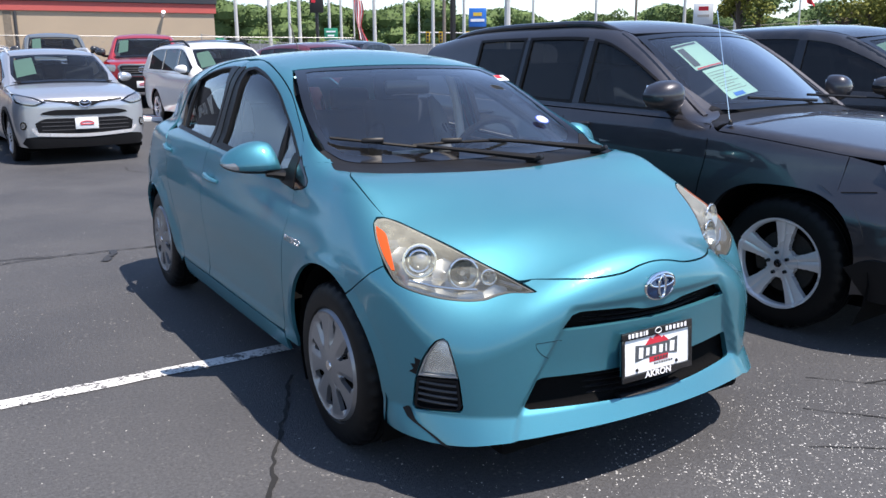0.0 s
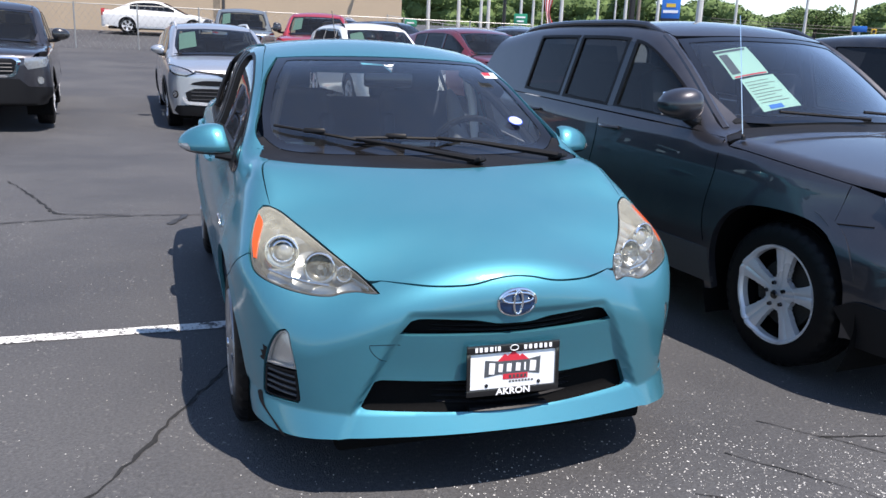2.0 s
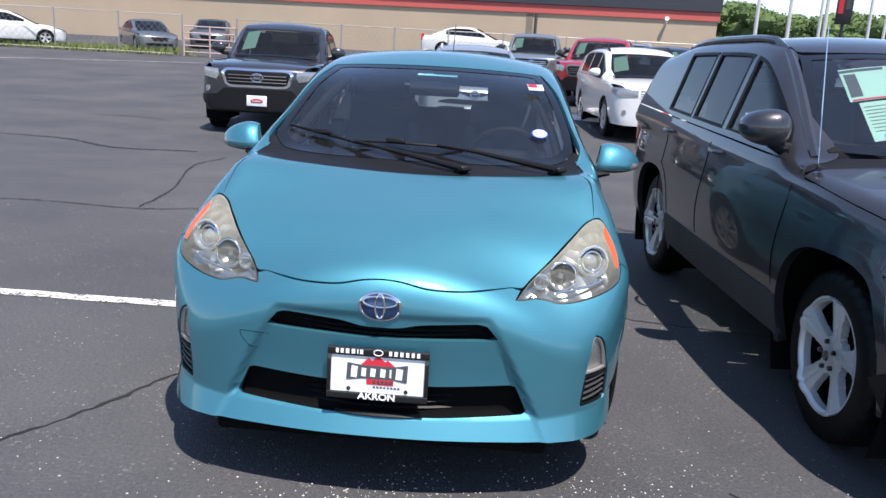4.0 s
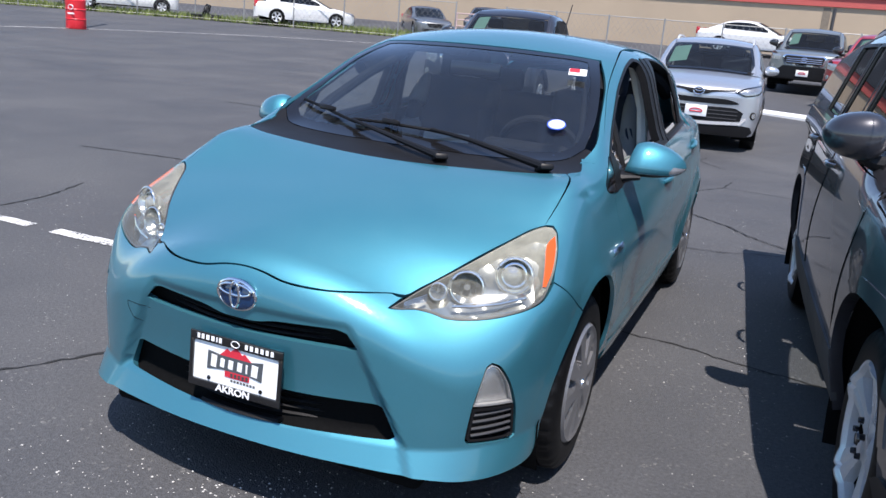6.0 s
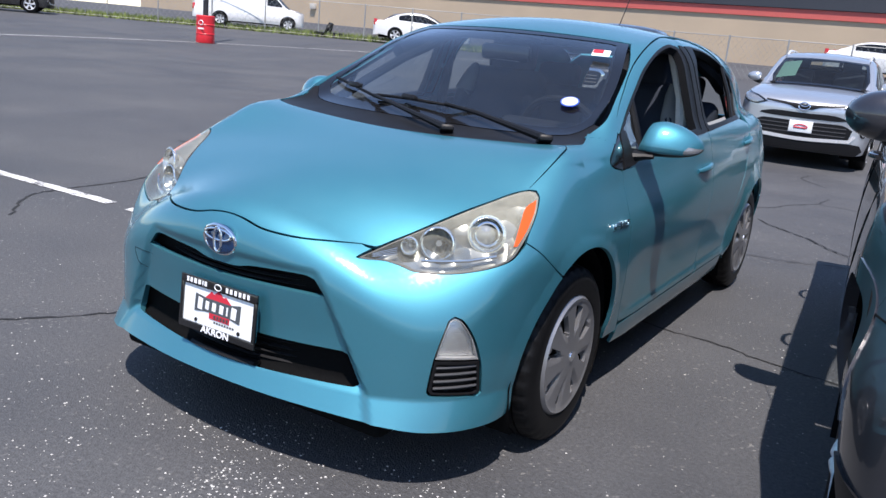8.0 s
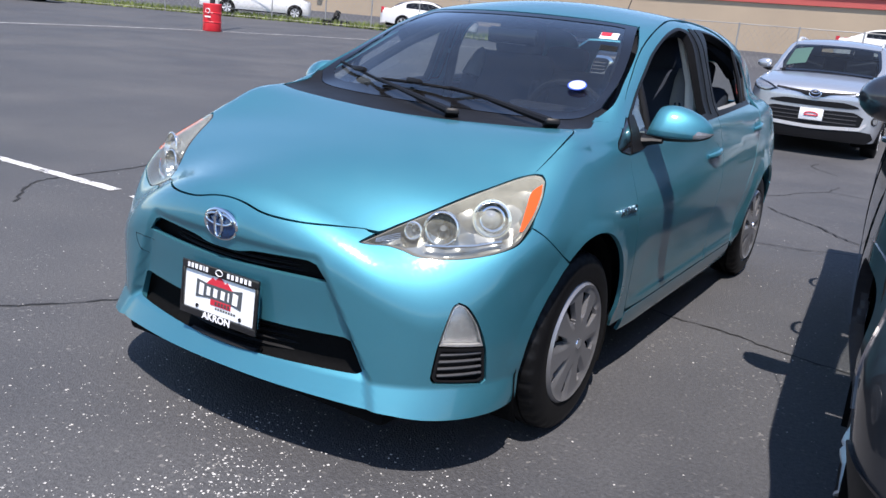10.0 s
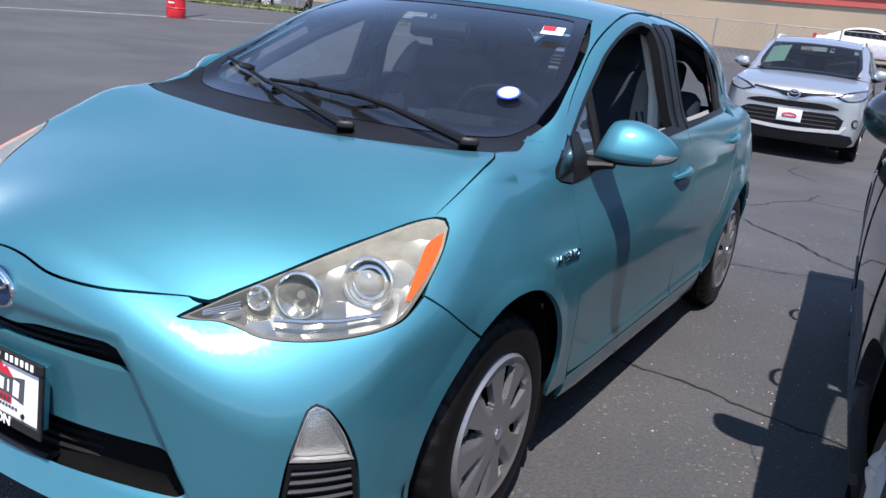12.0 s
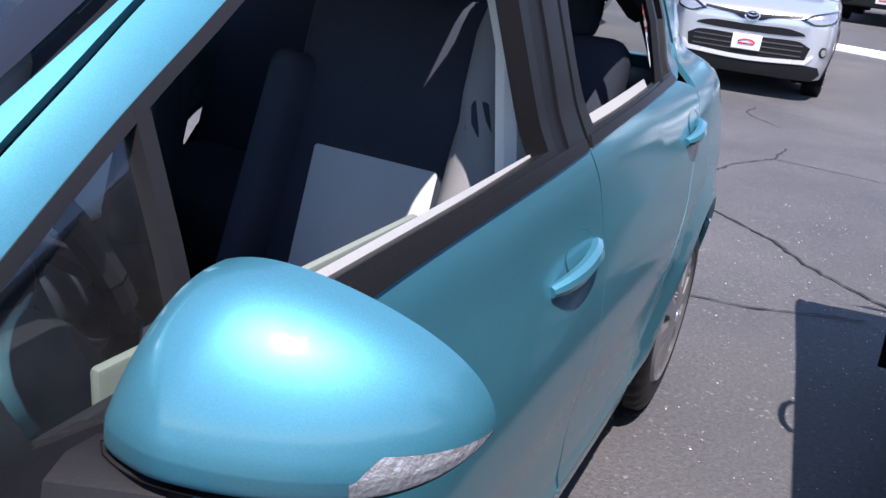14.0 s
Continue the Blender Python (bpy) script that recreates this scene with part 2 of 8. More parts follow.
# ---- smooth shapes ----
def curve(*pts):
    """A smooth curve through (x, y) knots, held level past its ends."""
    xs, ys = (np.array(v, float) for v in zip(*pts))
    d = np.diff(ys) / np.diff(xs)
    m = np.concatenate(([d[0]], (d[1:] + d[:-1]) / 2, [d[-1]]))
    m[1:-1][d[1:] * d[:-1] < 0] = 0

    def at(x):
        x = np.clip(x, xs[0], xs[-1])
        i = np.clip(np.searchsorted(xs, x) - 1, 0, len(xs) - 2)
        h = xs[i + 1] - xs[i]
        t = (x - xs[i]) / h
        return ((1 + 2 * t) * ys[i] + t * h * m[i]) * (1 - t) ** 2 + ((3 - 2 * t) * ys[i + 1] - (1 - t) * h * m[i + 1]) * t * t
    return at


def smax(a, b, k):
    return np.maximum(a, b) + np.maximum(k - np.abs(a - b), 0) ** 2 / (4 * k)


def smin(a, b, k):
    return -smax(-a, -b, k)


def step(t):
    t = np.clip(t, 0, 1)
    return t * t * (3 - 2 * t)


# the hatchback: nose at y = 0, tail at y = 4, wheels on z = 0
HB_BELT = curve((0.6, 0.86), (1.2, 0.88), (2.2, 0.972), (2.9, 1.02), (3.9, 1.05))
HB_SECT = curve((0.15, 0.755), (0.22, 0.785), (0.3, 0.803), (0.4, 0.82), (0.5, 0.832), (0.6, 0.838), (0.72, 0.836), (0.82, 0.814), (0.9, 0.792), (0.98, 0.768), (1.06, 0.74))
HB_TAPER = curve((0.5, -0.012), (0.72, -0.004), (0.9, 0.004), (1.2, 0.0), (2.3, 0.004), (3.1, 0.004), (3.4, -0.004), (3.7, -0.03), (4.0, -0.085))
HB_HOOD = curve((0.03, 0.725), (0.08, 0.752), (0.2, 0.796), (0.4, 0.85), (0.6, 0.895), (0.8, 0.935), (0.95, 0.957), (1.2, 0.975), (4.0, 1.02))
HB_CROWN = curve((0.05, 0.3), (0.2, 0.29), (0.4, 0.12), (0.63, 0.045), (0.9, -0.02), (1.3, 0.0))
HB_TOP = curve((0.8, 0.87), (0.98, 0.94), (1.26, 1.088), (1.43, 1.19), (1.58, 1.272), (1.79, 1.352), (1.93, 1.388), (2.12, 1.42), (2.4, 1.434), (2.8, 1.424), (3.2, 1.382), (3.6, 1.31), (3.9, 1.24))
HB_SWEEP = curve((1.3, 0.26), (1.75, 0.25), (2.1, 0.12), (2.5, 0.0))
HB_TUMBLE = curve((1.1, -0.012), (1.5, -0.032), (2.3, 0.0), (2.9, -0.012), (3.3, -0.045), (3.6, -0.1), (3.9, -0.17))


def hb_recess_edge(z):
    return 0.363 + (0.575 - z) * 0.49


def hatchback(p):
    x, y, z = np.abs(p[..., 0]), p[..., 1], p[..., 2]
    zs = np.where(z > 0.6, 0.6 + (z - 0.6) * 0.38 / (HB_BELT(y) - 0.6), z)
    w = HB_SECT(zs) + HB_TAPER(y)
    door = step((y - 1.25) / 0.3) * step((3.2 - y) / 0.3)
    w = w - 0.012 * door * np.exp(-((z - 0.47) / 0.11) ** 2)
    line = 0.80 + 0.075 * (y - 2.2)
    w = w + 0.007 * step((y - 1.9) / 0.8) * step((3.35 - y) / 0.35) * np.maximum(0, 1 - np.abs(z - line) / 0.085)
    arch = np.hypot(y - 3.395, z - 0.3)
    w = w + 0.022 * np.clip(1 - (arch - 0.36) / 0.085, 0, 1) * step((z - 0.25) / 0.1)
    arch = np.hypot(y - 0.845, z - 0.3)
    w = w + 0.008 * np.clip(1 - (arch - 0.368) / 0.05, 0, 1) * step((z - 0.25) / 0.1)
    w = w + 0.012 * np.clip((0.335 - z) / 0.04, 0, 1) * door
    f0 = 0.05 + 0.30 * x ** 2 + 0.95 * np.maximum(0, x - 0.45) ** 2
    inside = step((hb_recess_edge(z) - x) / 0.038 + 0.5) * step((0.645 - z) / 0.03)
    depth = 0.030 * (0.3 + 0.7 * step((0.63 - z) / 0.25))
    f0 = f0 + inside * (depth - (depth - 0.012) * step((0.32 - z) / 0.03))
    flare = np.clip((0.297 - z) / 0.075, 0, 1.25)
    f0 = f0 - 0.042 * flare + 6.0 * np.maximum(0, 0.215 - z) ** 2
    w = w + 0.018 * flare * step((0.62 - y) / 0.25)
    side = x - w
    front = (f0 - y) * 0.93
    top = (z - HB_HOOD(y) + HB_CROWN(y) * (x / 0.7) ** 2) * 0.95
    rear = y - (3.93 - 0.12 * x ** 2 - 0.25 * np.maximum(0, z - 0.6))
    low = smax(smax(side, front, 0.20), rear, 0.12)
    low = smax(low, top, 0.09)
    low = np.maximum(low, 0.165 - z)
    g_top = (z - HB_TOP(y - HB_SWEEP(y) * x ** 2) + 0.16 * x ** 2 * step((y - 1.5) / 0.7)) * 0.9
    ridge = 0.045 * np.exp(-((x - 0.7) / 0.09) ** 2) * step((y - 0.88) / 0.42) * step((1.75 - y) / 0.5)
    g_top = g_top - ridge
    g_side = (x - (0.765 - 0.34 * (z - 0.98) + HB_TUMBLE(y))) * 0.94
    g_rear = (y - (3.72 + 0.55 * (1.25 - z) - 0.1 * x ** 2)) * 0.87
    gh = smax(smax(g_top, g_side, 0.10), g_rear, 0.05)
    gh = smax(gh, np.maximum(0.86 - z, 0.9 - y), 0.12)
    return smin(low, gh, 0.05)


def grad(f, p, e=0.0015):
    g = np.stack([f(p + d) - f(p - d) for d in np.eye(3) * e], -1)
    return g / np.maximum(np.linalg.norm(g, axis=-1, keepdims=True), 1e-9)


class Plane:
    """Looks at a surface along one direction."""

    def __init__(self, *d):
        self.d = np.array(d, float) / np.linalg.norm(d)
        up = np.array((0, 0, 1.0)) if abs(self.d[2]) < 0.9 else np.array((0, 1.0, 0))
        self.a = np.cross(up, self.d)
        self.a /= np.linalg.norm(self.a)
        self.b = np.cross(self.d, self.a)

    def flat(self, p):
        return np.stack((p @ self.a, p @ self.b), -1)

    def rays(self, uv, p):
        w = p @ self.d
        hi, lo = w.max() + 0.12, w.min() - 0.3
        return uv[:, :1] * self.a + uv[:, 1:] * self.b + hi * self.d, np.broadcast_to(-self.d, (len(uv), 3)), hi - lo


class Round:
    """Looks at a surface from all round an upright axis."""

    def __init__(self, x, y, size=0.75, ahead=-1):
        self.x, self.y, self.size, self.ahead = x, y, size, ahead

    def flat(self, p):
        return np.stack((np.arctan2(p[:, 0] - self.x, (p[:, 1] - self.y) * self.ahead) * self.size, p[:, 2]), -1)

    def rays(self, uv, p):
        f = uv[:, 0] / self.size
        way = np.stack((np.sin(f), np.cos(f) * self.ahead, 0 * f), -1)
        far = np.hypot(p[:, 0] - self.x, p[:, 1] - self.y).max() + 0.15
        o = way * far + np.stack((0 * f + self.x, 0 * f + self.y, uv[:, 1]), -1)
        return o, -way, 0.75


def meet(f, o, way, far):
    """Where rays first enter the solid f < 0; where one misses, its nearest point."""
    s = np.linspace(0, far, 110)
    v = f(o[:, None] + s[None, :, None] * way[:, None])
    inside = v < 0
    i = np.where(inside.any(1), inside.argmax(1), np.abs(v).argmin(1))
    rows = np.arange(len(o))
    lo, hi = s[np.maximum(i - 1, 0)], s[i]
    for _ in range(18):
        mid = (lo + hi) / 2
        neg = f(o + mid[:, None] * way) < 0
        hi, lo = np.where(neg, mid, hi), np.where(neg, lo, mid)
    return o + hi[:, None] * way


def rounded(pts, step_, closed=True, sharp=38):
    """Points along an outline: bends are smoothed, corners past `sharp` degrees stay."""
    p = np.array(pts, float)
    n = len(p)
    nxt, prv = np.roll(p, -1, 0), np.roll(p, 1, 0)
    a, b = p - prv, nxt - p
    cosv = (a * b).sum(1) / np.maximum(np.linalg.norm(a, axis=1) * np.linalg.norm(b, axis=1), 1e-9)
    corner = cosv < math.cos(radians(sharp))
    if not closed:
        corner[0] = corner[-1] = True
    out = []
    for i in range(n if closed else n - 1):
        j = (i + 1) % n
        seg = p[j] - p[i]
        size = np.linalg.norm(seg)
        m0 = seg if corner[i] else (p[j] - p[i - 1]) / 2 * min(1, 2 * size / max(1e-9, np.linalg.norm(p[j] - p[i - 1])))
        m1 = seg if corner[j] else (p[(j + 1) % n] - p[i]) / 2 * min(1, 2 * size / max(1e-9, np.linalg.norm(p[(j + 1) % n] - p[i])))
        k = max(1, int(math.ceil(size / step_)))
        for t in np.arange(k) / k:
            out.append((2 * t ** 3 - 3 * t * t + 1) * p[i] + (t ** 3 - 2 * t * t + t) * m0 + (3 * t * t - 2 * t ** 3) * p[j] + (t ** 3 - t * t) * m1)
    if not closed:
        out.append(p[-1])
    return np.array(out)


def within(poly, q):
    """Which points lie in a polygon."""
    hit = np.zeros(len(q), bool)
    a, b = poly, np.roll(poly, -1, 0)
    for (x0, y0), (x1, y1) in zip(a, b):
        c = (y0 > q[:, 1]) != (y1 > q[:, 1])
        if c.any():
            hit ^= c & (q[:, 0] < (x1 - x0) * (q[:, 1] - y0) / (y1 - y0 if y1 != y0 else 1e-12) + x0)
    return hit


def clearance(poly, q):
    a, b = poly, np.roll(poly, -1, 0)
    d = np.full(len(q), 9.0)
    for s, e in zip(a, b):
        v = e - s
        t = np.clip(((q - s) @ v) / max(1e-12, v @ v), 0, 1)
        d = np.minimum(d, np.linalg.norm(q - s - t[:, None] * v, axis=1))
    return d


def inset(poly, gap):
    area = (poly[:, 0] * np.roll(poly[:, 1], -1) - np.roll(poly[:, 0], -1) * poly[:, 1]).sum()
    t = np.roll(poly, -1, 0) - np.roll(poly, 1, 0)
    t /= np.maximum(np.linalg.norm(t, axis=1, keepdims=True), 1e-9)
    n = np.stack((-t[:, 1], t[:, 0]), -1) * (1 if area > 0 else -1)
    return poly + n * gap


def mirrored(half):
    """A half outline, from the middle line to the middle line, made whole."""
    return list(half) + [(-x, y, z) for x, y, z in reversed(half) if abs(x) > 1e-6]


def skin(f, frame_, outline, holes=(), step_=0.035, gap=0.002, depth=0.014, lift=0.0, sharp=38):
    """A sheet cut to an outline out of the surface f = 0, with turned-in edges: (verts, faces, normals)."""
    from mathutils.geometry import delaunay_2d_cdt
    o3 = np.array(outline, float)
    rings = [inset(rounded(frame_.flat(o3), step_ * 0.6, sharp=sharp), gap)]
    for h in holes:
        rings.append(inset(rounded(frame_.flat(np.array(h, float)), step_ * 0.6, sharp=sharp), -gap))
    main = rings[0]
    lo, hi = main.min(0), main.max(0)
    gx, gy = np.meshgrid(np.arange(lo[0], hi[0], step_), np.arange(lo[1], hi[1], step_ * 0.87))
    gx = gx + (np.arange(len(gx)) % 2)[:, None] * step_ / 2
    q = np.stack((gx.ravel(), gy.ravel()), -1)
    ok = within(main, q) & (clearance(main, q) > step_ * 0.4)
    for r in rings[1:]:
        ok &= ~within(r, q) & (clearance(r, q) > step_ * 0.4)
    q = q[ok]
    pts, edges = list(map(tuple, np.concatenate(rings))), []
    at = 0
    for r in rings:
        edges += [(at + i, at + (i + 1) % len(r)) for i in range(len(r))]
        at += len(r)
    pts += list(map(tuple, q))
    vs, _, fs, *_ = delaunay_2d_cdt([Vector(v) for v in pts], edges, [], 0, 1e-6)
    uv = np.array([tuple(v) for v in vs])
    tri = np.array([t for t in fs if len(t) == 3])
    c = uv[tri].mean(1)
    keep = within(main, c)
    for r in rings[1:]:
        keep &= ~within(r, c)
    tri = tri[keep]
    p = meet(f, *frame_.rays(uv, o3))
    n = grad(f, p)
    p = p + n * lift
    face_n = np.cross(p[tri[:, 1]] - p[tri[:, 0]], p[tri[:, 2]] - p[tri[:, 0]])
    flip = (face_n * n[tri].mean(1)).sum(1) < 0
    tri[flip] = tri[flip][:, ::-1]
    faces = [tuple(int(i) for i in t) for t in tri]
    count = {}
    for t in faces:
        for a, b in ((t[0], t[1]), (t[1], t[2]), (t[2], t[0])):
            count[(a, b)] = 1
    rim = [(a, b) for a, b in count if (b, a) not in count]
    verts, norms = [tuple(v) for v in p], [tuple(v) for v in n]
    if depth:
        for a, b in rim:
            e = p[b] - p[a]
            out = np.cross(e, n[a])
            out = out / max(1e-9, np.linalg.norm(out))
            k = len(verts)
            verts += [tuple(p[a]), tuple(p[b]), tuple(p[b] - n[b] * depth), tuple(p[a] - n[a] * depth)]
            norms += [tuple(out)] * 4
            faces.append((k + 3, k + 2, k + 1, k))
    return verts, faces, norms


def mesh_of(name, verts, faces, norms=None, mat=None, smooth=True):
    me = bpy.data.meshes.new(name)
    me.from_pydata(verts, [], faces)
    if smooth:
        me.polygons.foreach_set("use_smooth", [True] * len(me.polygons))
    if norms is not None:
        me.normals_split_custom_set_from_vertices(norms)
    if mat:
        me.materials.append(mat)
    return me


def flipped(data):
    v, f, n = data
    return [(-a, b, c) for a, b, c in v], [t[::-1] for t in f], [(-a, b, c) for a, b, c in n]


def sheet(name, data, mat, parent, label="", smooth=True):
    ob = new(name, mesh_of(name, *data, mat))
    ob.parent = parent
    return tagged(ob, label)


def pair(name, data, mat, parent, label=""):
    """The same sheet on both flanks, each an object of its own."""
    return sheet(name, data, mat, parent, label), sheet(name, flipped(data), mat, parent, label)


def part(name, bm, mat, parent, label="", smooth=True):
    """Links a bmesh as one mesh object under a thing or a part."""
    me = bpy.data.meshes.new(name)
    bmesh.ops.recalc_face_normals(bm, faces=bm.faces)
    if smooth:
        for f in bm.faces:
            f.smooth = True
        for e in bm.edges:
            if len(e.link_faces) == 2 and e.calc_face_angle(0) > 0.6:
                e.smooth = False
    bm.to_mesh(me)
    bm.free()
    me.materials.append(mat)
    ob = new(name, me)
    ob.parent = parent
    return tagged(ob, label)


def thing(name, label, category, at=None, group="", kind=""):
    ob = new(name)
    ob.empty_display_size = 0.2
    if at is not None:
        ob.matrix_world = at
    return tagged(ob, label, category, group, kind)


def box(bm, size, at, bevel=0.0, turn=(0, 0, 0), seg=2):
    r = bmesh.ops.create_cube(bm, size=1.0)
    bmesh.ops.scale(bm, vec=size, verts=r["verts"])
    if bevel:
        es = list({e for v in r["verts"] for e in v.link_edges})
        vs = bmesh.ops.bevel(bm, geom=es, offset=bevel, segments=seg, profile=0.5, affect="EDGES")["verts"]
        r["verts"] = list(set(vs) | {v for v in r["verts"] if v.is_valid})
    bmesh.ops.transform(bm, matrix=pose(*at, *turn), verts=r["verts"])
    return bm


def solid(size, at, bevel=0.0, turn=(0, 0, 0)):
    return box(bmesh.new(), size, at, bevel, turn)


def tube(bm, pts, r, seg=8, cap=True):
    """A round bar along points; r may be one radius for each."""
    p = [Vector(v) for v in pts]
    rs = r if isinstance(r, (list, tuple)) else [r] * len(p)
    rings = []
    up = Vector((0, 0, 1))
    for i, v in enumerate(p):
        d = (p[min(i + 1, len(p) - 1)] - p[max(i - 1, 0)]).normalized()
        a = d.cross(up if abs(d.z) < 0.95 else Vector((1, 0, 0))).normalized()
        b = d.cross(a)
        rings.append([bm.verts.new(v + (a * math.cos(k * math.tau / seg) + b * math.sin(k * math.tau / seg)) * rs[i]) for k in range(seg)])
    for s, e in zip(rings, rings[1:]):
        for k in range(seg):
            bm.faces.new((s[k], s[(k + 1) % seg], e[(k + 1) % seg], e[k]))
    if cap:
        bm.faces.new(rings[0])
        bm.faces.new(rings[-1])
    return bm


def lathe(bm, profile, seg=40, axis=(0, 0, 0), cap=False):
    """Turns (along, radius) points about the x axis."""
    rings = [[bm.verts.new((axis[0] + x, axis[1] + r * math.cos(k * math.tau / seg), axis[2] + r * math.sin(k * math.tau / seg))) for k in range(seg)] for x, r in profile]
    for s, e in zip(rings, rings[1:]):
        for k in range(seg):
            bm.faces.new((s[k], e[k], e[(k + 1) % seg], s[(k + 1) % seg]))
    if cap:
        bm.faces.new(rings[0])
        bm.faces.new(rings[-1])
    return bm


def plate(bm, pts, thick, m=None):
    """A flat plate from an outline in its x, y plane."""
    lo = [bm.verts.new((x, y, 0)) for x, y in pts]
    hi = [bm.verts.new((x, y, thick)) for x, y in pts]
    n = len(pts)
    bm.faces.new(lo[::-1])
    bm.faces.new(hi)
    for i in range(n):
        bm.faces.new((lo[i], lo[(i + 1) % n], hi[(i + 1) % n], hi[i]))
    if m is not None:
        bmesh.ops.transform(bm, matrix=m, verts=lo + hi)
    return bm


def lettering(name, text, size, m, mat, parent, depth=0.001, bold=0.0, label="", wide=1.0):
    """Words in the built-in font, as a mesh."""
    cu = bpy.data.curves.new(name, "FONT")
    cu.body, cu.size, cu.extrude, cu.offset = text, size, depth, bold
    cu.align_x, cu.align_y = "CENTER", "CENTER"
    tmp = bpy.data.objects.new(name, cu)
    me = bpy.data.meshes.new_from_object(tmp)
    bpy.data.objects.remove(tmp)
    me.transform(m @ Matrix.Diagonal((wide, 1, 1, 1)))
    me.materials.clear()
    me.materials.append(mat)
    ob = new(name, me)
    ob.parent = parent
    return tagged(ob, label)

# ---- ground ----


def rise(x, y):
    """Height of the lot: level round the cars, climbing gently to the fence and the bank behind it."""
    d = np.hypot(np.maximum(0, -x - 6) * 0.55, np.maximum(0, y - 10.5))
    z = 0.03 * np.maximum(0, d - 0.8)
    z = z - 0.07 * step((y - 4) / 5) * step((15 - y) / 3) * step((x + 4.5) / 3) * step((3.4 - x) / 1.6)
    far = 2.4 * step((np.hypot(x, y) - 45) / 60) * step((x - 9) / 8)
    return np.minimum(z, 0.85) + 0.45 * step((y - 34) / 5) * step((16 - x) / 6) + far


def ground_sheet():
    xs = np.concatenate((-np.geomspace(1500, 30, 16), np.arange(-28, 34, 2.0), np.geomspace(36, 1500, 16)))
    ys = np.concatenate((-np.geomspace(1500, 12, 14), np.arange(-10, 62, 2.0), np.geomspace(64, 1500, 16)))
    gx, gy = np.meshgrid(xs, ys)
    v = np.stack((gx, gy, rise(gx, gy)), -1).reshape(-1, 3)
    n = len(xs)
    f = [(j * n + i, j * n + i + 1, (j + 1) * n + i + 1, (j + 1) * n + i) for j in range(len(ys) - 1) for i in range(n - 1)]
    ob = new("ground", mesh_of("ground", [tuple(p) for p in v], f, None, ASPHALT))
    return tagged(ob, "dark sealed asphalt car lot, cracked and speckled with grit", "ground", kind="structure")


GROUND = ground_sheet()
RNG = random.Random(4)


def ribbon(name, pts, width, mat, label, category, ragged=0.3, z=0.003, spread=0.05, kind="structure"):
    """A thin uneven strip on the ground along points."""
    r = random.Random(len(pts) + int(pts[0][0] * 100))
    p = rounded([(x, y) for x, y in pts], spread, closed=False, sharp=60)
    bm = bmesh.new()
    rows = []
    for i, q in enumerate(p):
        d = p[min(i + 1, len(p) - 1)] - p[max(i - 1, 0)]
        d = d / max(1e-9, np.linalg.norm(d))
        nrm = np.array((-d[1], d[0]))
        w1, w2 = (width / 2 * (1 + ragged * r.uniform(-1, 1)) for _ in range(2))
        off = nrm * width * ragged * r.uniform(-0.8, 0.8)
        a, b = q + off + nrm * w1, q + off - nrm * w2
        rows.append([bm.verts.new((*c, float(rise(c[0], c[1])) + z)) for c in (a, b)])
    for s, e in zip(rows, rows[1:]):
        bm.faces.new((s[0], s[1], e[1], e[0]))
    me = bpy.data.meshes.new(name)
    bm.to_mesh(me)
    bm.free()
    me.materials.append(mat)
    return tagged(new(name, me), label, category, kind=kind)


CRACK = plain("crack", (0.012, 0.012, 0.012), 0.95, 0, 60, 0.3)
TAR = plain("crack_filler", (0.024, 0.024, 0.025), 0.6, 0, 30, 0.3)

ribbon("parking_line", [(-0.58, 1.91), (-1.5, 1.885), (-2.2, 1.88), (-2.75, 1.87)], 0.10, LINE_WHITE, "worn white painted parking line", "road marking", 0.05, 0.004, 0.12)
ribbon("parking_line", [(-2.95, 1.88), (-3.6, 1.87), (-4.3, 1.86), (-5.2, 1.85)], 0.09, LINE_WHITE, "worn white painted parking line", "road marking", 0.08, 0.004, 0.12)
ribbon("lot_line", [(-17.5, 2.0), (-20.0, 9.0), (-20.9, 14.0), (-20.2, 18.6), (-17.0, 24.5), (-11.0, 29.0)], 0.11, LINE_WHITE, "thin white painted lot line", "road marking", 0.05, 0.01, 0.5)
